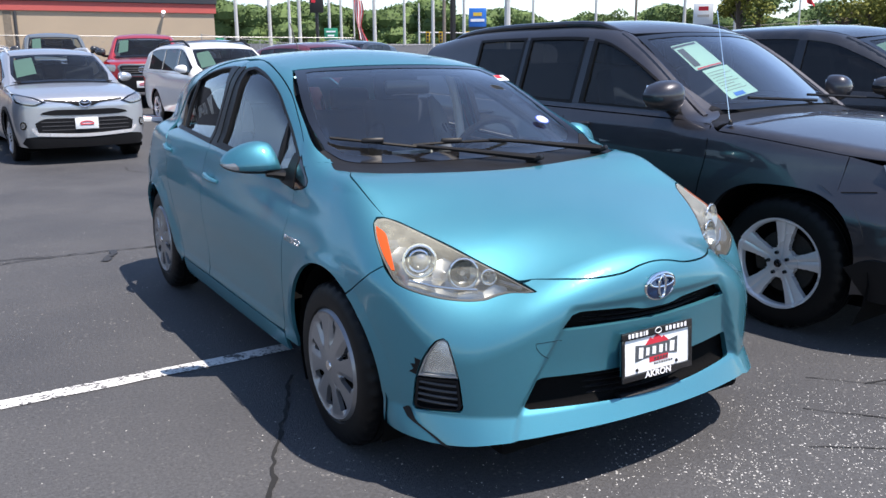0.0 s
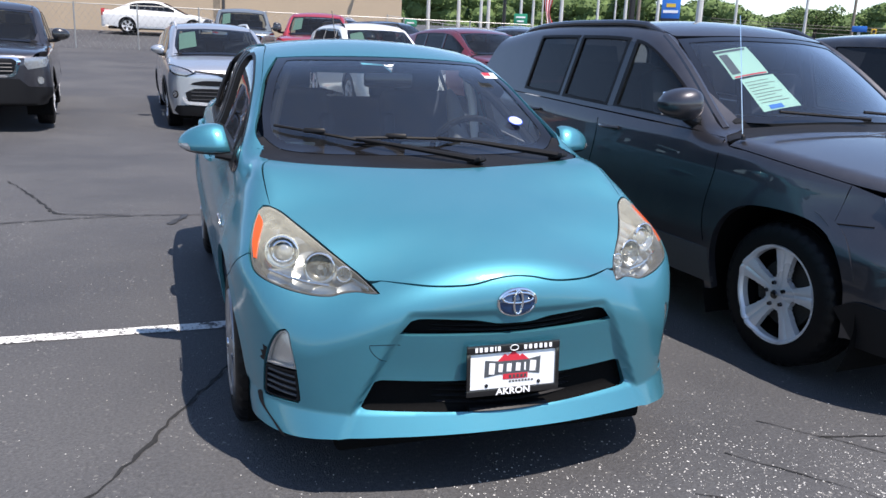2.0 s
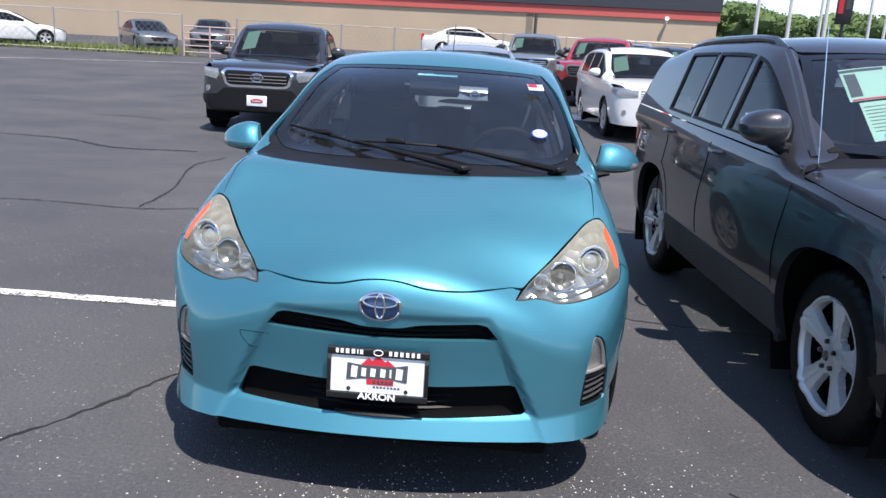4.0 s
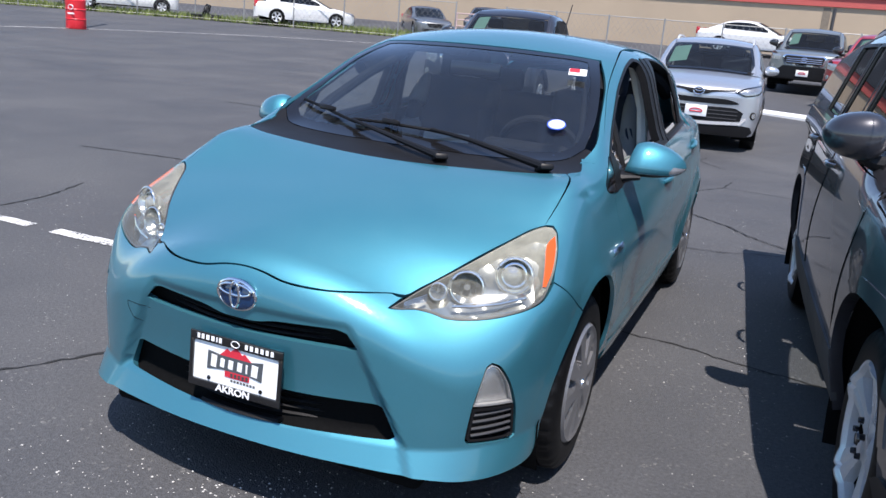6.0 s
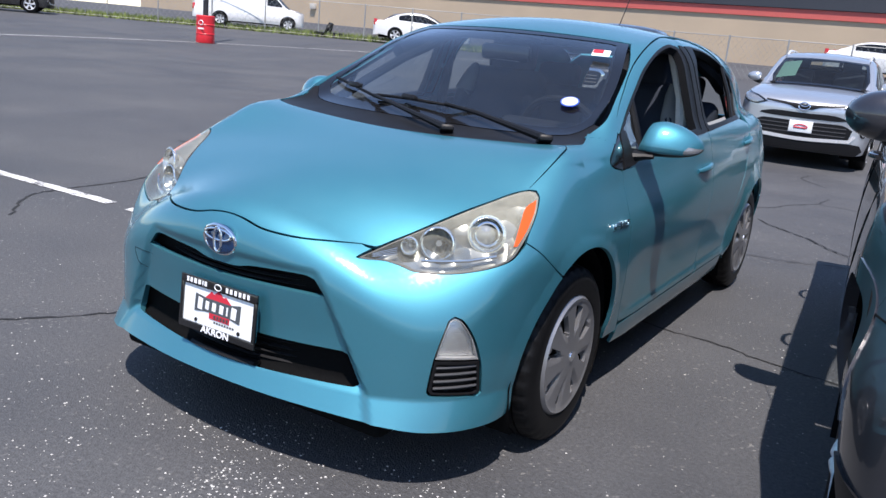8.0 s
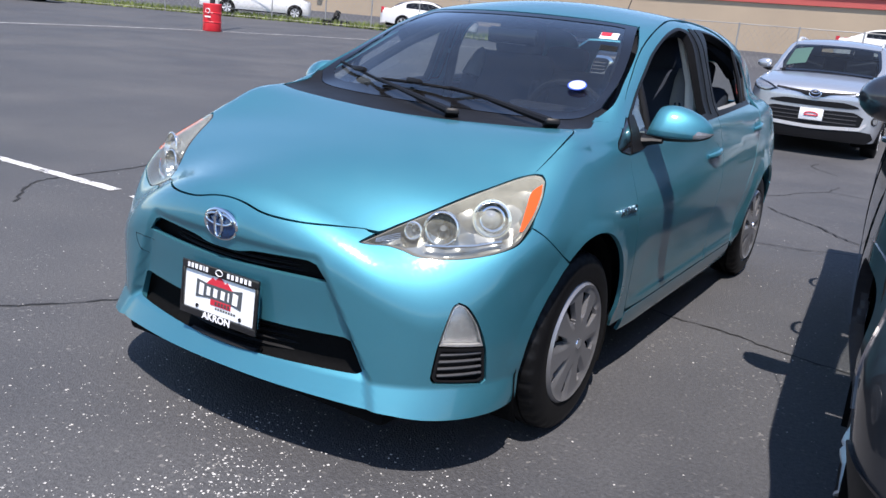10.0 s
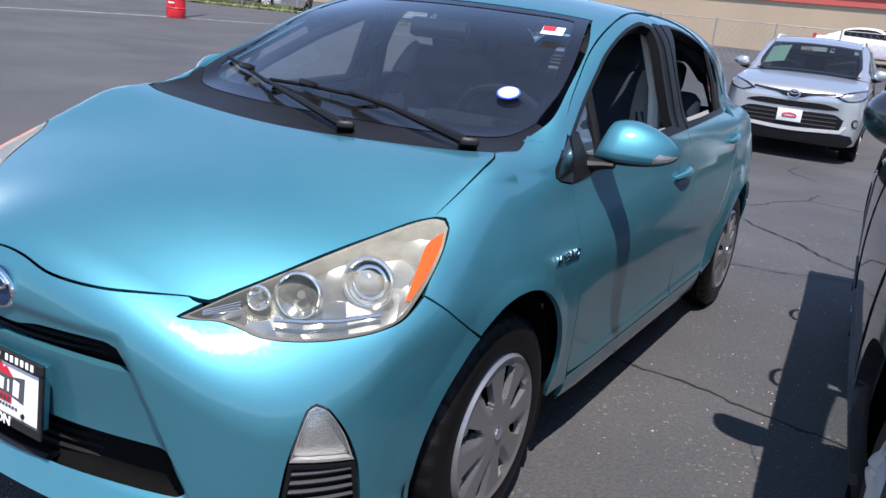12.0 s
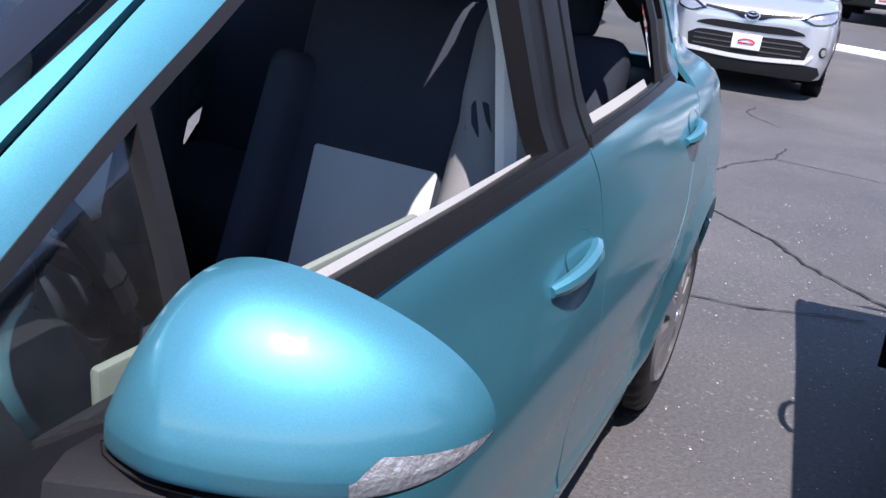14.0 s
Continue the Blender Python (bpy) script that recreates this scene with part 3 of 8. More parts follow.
for pts, w in (([(-0.72, 1.55), (-0.808, 1.343), (-0.86, 1.22), (-0.95, 1.05), (-1.05, 0.84), (-1.145, 0.619), (-1.28, 0.373), (-1.45, 0.15), (-1.75, -0.1), (-2.3, -0.3)], 0.013),
               ([(-0.6, 4.62), (-1.2, 4.66), (-1.676, 4.617), (-2.2, 4.5), (-2.69, 4.33), (-3.6, 4.4), (-5.0, 4.2)], 0.018),
               ([(-1.323, 4.715), (-1.85, 4.81), (-2.05, 5.3), (-2.324, 6.061), (-2.5, 6.5)], 0.018), ([(-2.69, 4.4), (-2.8, 5.4), (-3.2, 7.03), (-3.1, 7.9)], 0.016),
               ([(0.6, 2.30), (0.768, 2.265), (0.92, 2.26), (1.073, 2.239), (1.2, 2.19), (1.324, 2.167), (1.6, 2.12), (2.0, 2.05)], 0.011),
               ([(0.45, 6.0), (0.567, 5.807), (0.9, 5.5), (1.15, 5.15), (1.394, 4.916), (1.7, 4.7)], 0.015),
               ([(0.1, 6.5), (0.376, 6.844), (0.5, 7.3), (0.701, 7.738), (1.0, 7.72), (1.354, 7.675), (1.9, 7.6)], 0.02),
               ([(0.701, 7.738), (0.75, 8.4), (0.77, 9.0), (0.5, 9.4), (0.218, 9.825), (0.25, 10.3)], 0.018),
               ([(0.55, 4.3), (0.737, 4.36), (1.0, 4.42), (1.182, 4.516), (1.4, 4.6)], 0.01),
               ([(-3.0, 1.2), (-3.436, 1.609), (-3.5, 2.1), (-3.535, 2.522), (-3.7, 3.0)], 0.016), ([(1.2, 0.3), (1.5, -0.05), (1.75, -0.5), (2.1, -0.9)], 0.005), ([(0.9, 0.1), (1.25, -0.35), (1.4, -0.8)], 0.006), ([(1.35, 0.12), (1.9, -0.02), (2.4, -0.35), (3.0, -0.5)], 0.007), ([(0.62, -0.12), (0.85, -0.3), (0.98, -0.62), (1.3, -0.95)], 0.006), ([(1.45, -0.1), (1.62, -0.3), (1.6, -0.6)], 0.005),
               ([(-3.6, 8.2), (-4.6, 8.0), (-5.6, 8.6), (-7.0, 8.7)], 0.05), ([(-4.8, 11.5), (-6.3, 12.0), (-8.0, 11.6)], 0.04)):
    ribbon("crack", pts, w, CRACK, "dark crack in the asphalt", "crack", 0.75, 0.0035, 0.045)
for pts, w in (([(-1.05, 4.3), (-0.95, 4.5), (-0.92, 4.65)], 0.05),):
    ribbon("tar_patch", pts, w, TAR, "smear of tar crack filler", "tar", 0.6, 0.0045, 0.03)


def grit():
    """Loose pale chips of stone strewn over the tarmac, thickest ahead of the cars."""
    r = random.Random(11)
    v, f = [], []
    spots = []
    for _ in range(7500):
        spots.append((r.gauss(0.7, 0.75), r.gauss(-0.35, 0.36), 1.0))
    for _ in range(2800):
        spots.append((r.uniform(-4, 3), r.uniform(-1.6, 5.5), 0.8))
    for _ in range(700):
        spots.append((r.gauss(-1.2, 0.8), r.gauss(0.6, 0.7), 0.8))
    for _ in range(400):
        spots.append((r.gauss(1.15, 0.25), r.uniform(1.5, 6.5), 0.9))
    for x, y, k in spots:
        if noise.noise(Vector((x * 2.6, y * 2.6, 3.0))) < r.uniform(-0.4, 0.3):
            continue
        s = k * r.choice((0.0018, 0.002, 0.0023, 0.0026, 0.0026, 0.0033, 0.0046))
        a0, n = r.uniform(0, 6.3), len(v)
        for i in range(5):
            a = a0 + i * math.tau / 5
            q = s * r.uniform(0.6, 1.25)
            v.append((x + q * math.cos(a), y + q * math.sin(a), 0.001))
        v.append((x, y, 0.001 + s * 0.7))
        f += [(n + i, n + (i + 1) % 5, n + 5) for i in range(5)]
    ob = new("stone_chips", mesh_of("stone_chips", v, f, None, plain("stone_chip", (0.46, 0.45, 0.43), 0.85, 0, 30, 0.35), False))
    tagged(ob, "loose pale stone chips strewn over the asphalt", "gravel", kind="stuff")


grit()

# ---- the blue hatchback ----
HB = hatchback
hatch = thing("hatchback_car", "teal-blue metallic five-door hatchback parked on the asphalt, driver windows open", "car")
LAMP_VIEW, FENDER_VIEW, FLANK, RAIL_VIEW = Plane(0.55, -0.62, 0.56), Plane(0.86, -0.2, 0.47), Plane(1, 0, 0.08), Plane(0.75, 0, 0.66)
NOSE_VIEW = Round(0, 0.95)


def arc(cy, cz, r, a0, a1, n, x=0.83):
    """Points of a wheel arch seen from the flank; angles from the rear over the top to the front."""
    return [(x, cy + r * math.cos(radians(a)), cz + r * math.sin(radians(a))) for a in np.linspace(a0, a1, n)]


lamp_top = [(0.417, 0.172, 0.679), (0.46, 0.271, 0.715), (0.535, 0.381, 0.768), (0.606, 0.508, 0.818), (0.655, 0.603, 0.85), (0.688, 0.644, 0.863)]
lamp_out = [(0.713, 0.656, 0.862), (0.73, 0.648, 0.85), (0.754, 0.59, 0.811), (0.771, 0.518, 0.767), (0.774, 0.461, 0.727), (0.77, 0.43, 0.704)]
lamp_low = [(0.751, 0.394, 0.687), (0.715, 0.357, 0.672), (0.659, 0.316, 0.657), (0.599, 0.278, 0.65), (0.551, 0.25, 0.653), (0.514, 0.238, 0.664), (0.474, 0.219, 0.673), (0.439, 0.187, 0.675)]
hood_front = [(0, 0.084, 0.739), (0.06, 0.083, 0.734), (0.132, 0.081, 0.719), (0.2, 0.092, 0.713), (0.27, 0.115, 0.711), (0.336, 0.156, 0.711), (0.4, 0.209, 0.708)]
hood_side = [(0.69, 0.646, 0.868), (0.693, 0.746, 0.911), (0.691, 0.847, 0.952), (0.677, 0.931, 0.971), (0.651, 0.985, 0.977)]
hood_rear = [(0.55, 0.948, 0.968), (0.378, 0.922, 0.961), (0.16, 0.9, 0.952), (0, 0.893, 0.95)]
up = lambda pts, dz=0.006: [(x, y + dz * 0.6, z + dz) for x, y, z in pts]
hood = sheet("hood", skin(HB, Plane(0, -0.5, 0.87), mirrored(hood_front + [(0.434, 0.228, 0.706)] + up(lamp_top[1:-1]) + hood_side + hood_rear)), TEAL, hatch)

door_front_edge = [(0.778, 1.243, 0.888), (0.805, 1.238, 0.82), (0.825, 1.242, 0.735), (0.838, 1.25, 0.63), (0.833, 1.272, 0.53), (0.815, 1.31, 0.4), (0.803, 1.345, 0.302)]
sail_front = [(0.738, 1.215, 0.977), (0.748, 1.175, 0.953), (0.756, 1.145, 0.932), (0.764, 1.138, 0.914), (0.773, 1.162, 0.904)]
bumper_seam = [(0.777, 0.49, 0.742), (0.807, 0.521, 0.717), (0.826, 0.571, 0.677), (0.832, 0.657, 0.617)]
fender = pair("fender", skin(HB, FENDER_VIEW, hood_side + [(0.682, 1.05, 0.982), (0.688, 1.10, 1.0), (0.69, 1.155, 1.03), (0.752, 1.196, 0.992)] + sail_front
                             + door_front_edge + [(0.79, 1.365, 0.245), (0.78, 1.235, 0.24)] + arc(0.845, 0.3, 0.368, 0, 118, 9) + bumper_seam[::-1] + lamp_out[::-1][2:-1] + [(0.712, 0.662, 0.866)], step_=0.022), TEAL, hatch)

slot = [(0, 0.06, 0.589), (0.06, 0.06, 0.591), (0.12, 0.062, 0.603), (0.2, 0.07, 0.609), (0.3, 0.085, 0.613), (0.33, 0.09, 0.606), (0.362, 0.097, 0.566), (0.34, 0.092, 0.561), (0.19, 0.071, 0.558), (0, 0.06, 0.556)]
intake = [(0, 0.08, 0.395), (0.2, 0.09, 0.397), (0.415, 0.118, 0.404), (0.437, 0.122, 0.398), (0.472, 0.14, 0.316), (0.455, 0.135, 0.309), (0.309, 0.103, 0.304), (0.157, 0.081, 0.299), (0, 0.074, 0.297)]
fog_bay = [(0.692, 0.27, 0.546), (0.711, 0.286, 0.535), (0.735, 0.316, 0.481), (0.747, 0.344, 0.409), (0.75, 0.363, 0.306), (0.743, 0.353, 0.298), (0.662, 0.226, 0.31), (0.652, 0.222, 0.325), (0.662, 0.229, 0.42), (0.674, 0.24, 0.484), (0.682, 0.258, 0.535)]
flip_x = lambda pts: [(-x, y, z) for x, y, z in pts]
bumper_half = [(x, y, z - 0.001) for x, y, z in hood_front] + [(0.412, 0.213, 0.702), (0.432, 0.219, 0.697), (0.413, 0.169, 0.678)] + lamp_low[::-1] + [(0.77, 0.43, 0.703)] + bumper_seam + arc(0.845, 0.3, 0.368, 128, 195, 6, 0.82) + [(0.79, 0.475, 0.205), (0.72, 0.32, 0.205), (0.64, 0.22, 0.212), (0.55, 0.148, 0.224), (0.4, 0.105, 0.232), (0.2, 0.065, 0.236), (0, 0.053, 0.238)]
bumper_front = sheet("front_bumper", skin(HB, NOSE_VIEW, mirrored(bumper_half), [mirrored(slot), mirrored(intake), fog_bay, flip_x(fog_bay)], 0.0105, depth=0.02), TEAL, hatch)

belt = [(0.774, 1.365, 0.9), (0.765, 1.5, 0.922), (0.767, 1.8, 0.945), (0.767, 2.15, 0.966), (0.773, 2.345, 0.976)]
mid_seam = [(0.799, 2.372, 0.9), (0.82, 2.378, 0.8), (0.835, 2.365, 0.6), (0.825, 2.375, 0.45), (0.805, 2.4, 0.29)]
front_door = pair("front_door", skin(HB, FLANK, door_front_edge + [(0.803, 1.36, 0.285)] + mid_seam[::-1] + belt[::-1]), TEAL, hatch)
rear_belt = [(0.77, 2.6, 0.99), (0.767, 2.9, 1.004), (0.772, 3.08, 1.01), (0.775, 3.235, 0.98)]
rear_edge = [(0.8, 3.19, 0.92), (0.82, 3.125, 0.85), (0.838, 3.06, 0.744), (0.835, 2.985, 0.62), (0.825, 2.95, 0.5), (0.81, 2.925, 0.38), (0.8, 2.9, 0.287)]
rear_door = pair("rear_door", skin(HB, FLANK, [belt[-1]] + rear_belt + rear_edge + [(0.803, 2.41, 0.287)] + mid_seam[::-1][1:]), TEAL, hatch)
rocker = pair("sill", skin(HB, FLANK, [(0.79, 1.365, 0.27), (0.79, 1.37, 0.19), (0.79, 2.93, 0.19), (0.80, 2.905, 0.284), (0.8, 2.4, 0.284), (0.8, 1.5, 0.281)], gap=0.001), TEAL, hatch)

groove = [(0.719, 1.288, 1.02), (0.69, 1.336, 1.066), (0.65, 1.47, 1.14), (0.6, 1.683, 1.25), (0.566, 1.936, 1.335), (0.53, 2.22, 1.385), (0.545, 2.5, 1.385), (0.6, 2.78, 1.338), (0.645, 2.985, 1.266), (0.662, 3.15, 1.195), (0.7, 3.235, 1.08)]
roof_edge = [(0.516, 1.868, 1.338), (0.495, 2.1, 1.385), (0.485, 2.4, 1.4), (0.485, 2.8, 1.39), (0.49, 3.2, 1.345), (0.5, 3.52, 1.28)]
screen_edge = [(0.682, 1.13, 1.02), (0.676, 1.253, 1.05), (0.65, 1.41, 1.125), (0.6, 1.62, 1.225)]
side_rail = pair("roof_rail_panel", skin(HB, RAIL_VIEW, screen_edge + roof_edge + [(0.53, 3.68, 1.22), (0.59, 3.73, 1.12), (0.655, 3.66, 1.088), (0.69, 3.45, 1.092), (0.70, 3.25, 1.09)] + groove[::-1] + [(0.738, 1.222, 0.975), (0.75, 1.2, 0.99)]), TEAL, hatch)
quarter = pair("rear_quarter", skin(HB, Plane(1, 0.25, 0.08), [(0.775, 3.24, 0.978), (0.72, 3.242, 1.05), (0.705, 3.25, 1.083), (0.69, 3.45, 1.086), (0.655, 3.66, 1.082), (0.70, 3.70, 0.97), (0.74, 3.72, 0.85), (0.75, 3.76, 0.7), (0.78, 3.745, 0.56)] + arc(3.395, 0.3, 0.36, 40, 190, 9) + rear_edge[::-1]), TEAL, hatch)
roof = sheet("roof", skin(HB, Plane(0, 0, 1), mirrored([(0, 1.805, 1.352), (0.25, 1.82, 1.35), (0.45, 1.855, 1.342)] + roof_edge + [(0.45, 3.6, 1.27), (0.25, 3.66, 1.27), (0, 3.68, 1.27)]), step_=0.05), TEAL, hatch)
tail_view = Round(0, 3.0, ahead=1)
rear_bumper = sheet("rear_bumper", skin(HB, tail_view, mirrored([(0, 3.93, 0.62), (0.5, 3.9, 0.62), (0.75, 3.76, 0.6)] + arc(3.395, 0.3, 0.36, 38, -14, 5) + [(0.5, 3.85, 0.2), (0, 3.9, 0.2)]), step_=0.06), TEAL, hatch)
hatch_glass = [(0, 3.75, 1.2), (0.4, 3.74, 1.2), (0.46, 3.8, 1.1), (0.5, 3.86, 0.98), (0, 3.9, 0.97)]
tailgate = sheet("tailgate", skin(HB, Plane(0, 1, 0.3), mirrored([(0, 3.69, 1.265), (0.45, 3.62, 1.262), (0.55, 3.7, 1.2), (0.63, 3.78, 1.06), (0.62, 3.84, 0.95), (0.55, 3.88, 0.8), (0.55, 3.9, 0.63), (0, 3.93, 0.625)]), [mirrored(hatch_glass)], step_=0.06), TEAL, hatch)
sheet("rear_window", skin(HB, Plane(0, 1, 0.3), mirrored(hatch_glass), step_=0.07, gap=-0.004, lift=-0.006, depth=0), WINDOW, hatch)
tail_lamp = pair("tail_lamp", skin(HB, Plane(0.7, 0.7, 0.1), [(0.71, 3.685, 0.965), (0.64, 3.83, 0.965), (0.565, 3.88, 0.82), (0.565, 3.9, 0.64), (0.74, 3.77, 0.66), (0.735, 3.73, 0.85)]), RED_LENS, hatch, "red tail lamp lens")

# window frames, pillars and glass
front_open = [(0.72, 1.335, 1.02), (0.68, 1.5, 1.112), (0.66, 1.6, 1.165), (0.635, 1.74, 1.236), (0.612, 1.94, 1.306), (0.6, 2.13, 1.342), (0.612, 2.195, 1.33), (0.69, 2.19, 1.19), (0.757, 2.195, 0.990), (0.756, 1.97, 0.976), (0.748, 1.62, 0.957), (0.742, 1.36, 0.935)]
rear_open = [(0.606, 2.44, 1.345), (0.618, 2.633, 1.333), (0.642, 2.911, 1.282), (0.662, 3.08, 1.21), (0.69, 3.11, 1.14), (0.74, 3.06, 1.026), (0.757, 2.64, 1.006), (0.757, 2.395, 0.995), (0.72, 2.375, 1.11), (0.673, 2.385, 1.25)]
WIN_VIEW = Plane(0.92, 0, 0.39)
front_frame = pair("door_window_frame", skin(HB, WIN_VIEW, groove[:6] + [(0.55, 2.318, 1.38), (0.62, 2.322, 1.3), (0.7, 2.33, 1.15), (0.772, 2.343, 0.98)] + belt[::-1][1:] + [(0.75, 1.31, 0.95)], [front_open], 0.02, lift=-0.004, depth=0.03), TEAL, hatch)
rear_frame = pair("door_window_frame", skin(HB, WIN_VIEW, [(0.552, 2.322, 1.38)] + groove[6:] + [(0.74, 3.215, 1.03)] + rear_belt[::-1][1:] + [(0.773, 2.35, 0.98), (0.7, 2.337, 1.15), (0.62, 2.328, 1.3)], [rear_open], 0.02, lift=-0.004, depth=0.03), TEAL, hatch)
pillar_f = pair("centre_pillar_trim", skin(HB, WIN_VIEW, [(0.612, 2.245, 1.335), (0.6, 2.26, 1.352), (0.6, 2.312, 1.345), (0.7, 2.328, 1.15), (0.77, 2.338, 0.985), (0.766, 2.262, 0.984), (0.72, 2.266, 1.10), (0.68, 2.262, 1.21)], step_=0.03, gap=0.0, lift=0.001), BLACK_PLASTIC, hatch, "dull black pillar cover")
pair("pillar_rubber", skin(HB, WIN_VIEW, [(0.612, 2.195, 1.335), (0.6, 2.21, 1.352), (0.612, 2.243, 1.335), (0.68, 2.26, 1.21), (0.72, 2.264, 1.10), (0.766, 2.26, 0.984), (0.757, 2.195, 0.98), (0.69, 2.19, 1.19)], step_=0.03, gap=0.0, lift=-0.0025), RUBBER, hatch, "black rubber strip")
pillar_r = pair("centre_pillar_trim", skin(HB, WIN_VIEW, [(0.602, 2.334, 1.35), (0.604, 2.42, 1.35), (0.673, 2.38, 1.25), (0.72, 2.37, 1.11), (0.757, 2.39, 0.992), (0.771, 2.352, 0.984), (0.7, 2.342, 1.15)], step_=0.03, gap=0.0, lift=0.001), BLACK_PLASTIC, hatch, "dull black pillar cover")
strip_f = pair("belt_moulding", skin(HB, FLANK, [(0.77, 1.44, 0.916), (0.767, 1.8, 0.944), (0.767, 2.15, 0.964), (0.773, 2.335, 0.974), (0.77, 2.335, 0.99), (0.757, 2.165, 0.985), (0.752, 1.8, 0.964), (0.748, 1.45, 0.937)], step_=0.03, gap=0, lift=0.004), BLACK_PLASTIC, hatch)
strip_r = pair("belt_moulding", skin(HB, FLANK, [(0.773, 2.355, 0.976), (0.77, 2.6, 0.989), (0.767, 2.9, 1.002), (0.77, 3.07, 1.009), (0.75, 3.06, 1.024), (0.757, 2.64, 1.004), (0.76, 2.36, 0.992)], step_=0.03, gap=0, lift=0.004), BLACK_PLASTIC, hatch)
sail = pair("sail_panel", skin(HB, Plane(0.95, -0.1, 0.3), [(0.722, 1.285, 1.012), (0.738, 1.215, 0.977), (0.748, 1.175, 0.953), (0.756, 1.145, 0.932), (0.764, 1.138, 0.914), (0.773, 1.162, 0.904), (0.778, 1.24, 0.891), (0.757, 1.256, 0.945), (0.733, 1.27, 0.995)], step_=0.02, gap=0.001, lift=0.002), GLOSS_BLACK, hatch, "glossy black triangle ahead of the mirror")
mirror_foot = pair("mirror_foot", skin(HB, Plane(0.95, -0.1, 0.3), [(0.722, 1.295, 1.012), (0.735, 1.276, 0.99), (0.758, 1.262, 0.945), (0.778, 1.25, 0.893), (0.774, 1.365, 0.898), (0.76, 1.45, 0.918), (0.745, 1.44, 0.945), (0.738, 1.36, 0.955), (0.722, 1.345, 1.02)], step_=0.02, gap=0.001, lift=0.004), BLACK_PLASTIC, hatch)
grown = lambda pts, k: [tuple(np.array(pts).mean(0) + (np.array(q) - np.array(pts).mean(0)) * k) for q in pts]
pair("window_seal", skin(HB, WIN_VIEW, grown(front_open, 1.06), [grown(front_open, 0.985)], 0.02, gap=0, lift=-0.001, depth=0.035), BLACK_PLASTIC, hatch, "black rubber window seal")
pair("window_seal", skin(HB, WIN_VIEW, grown(rear_open, 1.06), [grown(rear_open, 0.985)], 0.02, gap=0, lift=-0.001, depth=0.035), BLACK_PLASTIC, hatch, "black rubber window seal")
for s in (1, -1):
    bm = bmesh.new()
    tube(bm, [(s * 0.738, 1.508, 0.945), (s * 0.708, 1.514, 1.03), (s * 0.668, 1.524, 1.122)], 0.013, 6)
    part("window_divider", bm, BLACK_PLASTIC, hatch)
    bm = bmesh.new()
    tube(bm, [(s * 0.742, 2.93, 1.01), (s * 0.70, 2.94, 1.14), (s * 0.64, 2.94, 1.275)], 0.012, 6)
    part("window_divider", bm, BLACK_PLASTIC, hatch)
vent_outline = [(0.72, 1.335, 1.02), (0.672, 1.52, 1.12), (0.742, 1.505, 0.95), (0.742, 1.36, 0.935)]
pair("quarter_light", skin(HB, WIN_VIEW, vent_outline, step_=0.04, gap=-0.003, lift=-0.012, depth=0), WINDOW, hatch)
back_light = [(0.642, 2.935, 1.276), (0.662, 3.08, 1.21), (0.69, 3.11, 1.14), (0.74, 3.06, 1.026), (0.742, 2.935, 1.02)]
pair("quarter_light", skin(HB, WIN_VIEW, back_light, step_=0.04, gap=-0.003, lift=-0.012, depth=0), WINDOW, hatch)
front_pane = [(0.674, 1.525, 1.125)] + front_open[2:-1] + [(0.745, 1.512, 0.948)]
rear_pane = rear_open[:2] + [(0.642, 2.93, 1.277), (0.742, 2.93, 1.02)] + rear_open[6:]
for nm, o in (("door_glass", front_pane), ("door_glass", rear_pane)):
    sheet(nm, flipped(skin(HB, WIN_VIEW, o, step_=0.05, gap=-0.004, lift=-0.016, depth=0)), WINDOW, hatch, "raised side window")
sheet("door_glass", skin(HB, WIN_VIEW, [(0.757, 2.195, 0.985), (0.756, 1.97, 0.974), (0.748, 1.62, 0.955), (0.745, 1.52, 0.945), (0.742, 1.52, 0.962), (0.742, 1.62, 0.968), (0.75, 1.97, 0.985), (0.753, 2.19, 0.995)], step_=0.03, gap=0, lift=-0.03, depth=0.004), SILL_GREY, hatch, "pale inner sill of the lowered window")

sheet("door_glass", skin(HB, WIN_VIEW, [(0.757, 2.41, 0.99), (0.757, 2.64, 1.0), (0.742, 2.92, 1.012), (0.735, 2.92, 1.034), (0.745, 2.64, 1.022), (0.75, 2.41, 1.012)], step_=0.03, gap=0, lift=-0.03, depth=0.004), SILL_GREY, hatch, "pale inner sill of the lowered window")

# windscreen and scuttle
GLASS_VIEW = Plane(0, -0.5, 0.87)
glass_low = [(0, 1.055, 0.975), (0.25, 1.068, 0.977), (0.45, 1.1, 0.985), (0.58, 1.15, 1.0), (0.645, 1.225, 1.035)]
glass_half = glass_low + [(0.63, 1.41, 1.122), (0.585, 1.62, 1.222), (0.508, 1.862, 1.338), (0.44, 1.85, 1.342), (0.25, 1.815, 1.35), (0, 1.8, 1.352)]
windscreen = sheet("windscreen", skin(HB, GLASS_VIEW, mirrored(glass_half), step_=0.06, gap=0.0, lift=-0.004, depth=0.004), WINDSCREEN, hatch)
inner = [(0, 1.13, 0.99), (0.25, 1.14, 1.0), (0.45, 1.165, 1.01), (0.56, 1.2, 1.02), (0.605, 1.26, 1.05), (0.595, 1.4, 1.12), (0.545, 1.62, 1.225), (0.475, 1.81, 1.32), (0.44, 1.81, 1.33), (0.25, 1.775, 1.335), (0, 1.76, 1.34)]
sheet("screen_border", skin(HB, GLASS_VIEW, mirrored(glass_half), [mirrored(inner)], 0.035, gap=0.0, lift=-0.002, depth=0.0), GLOSS_BLACK, hatch, "black band round the windscreen")
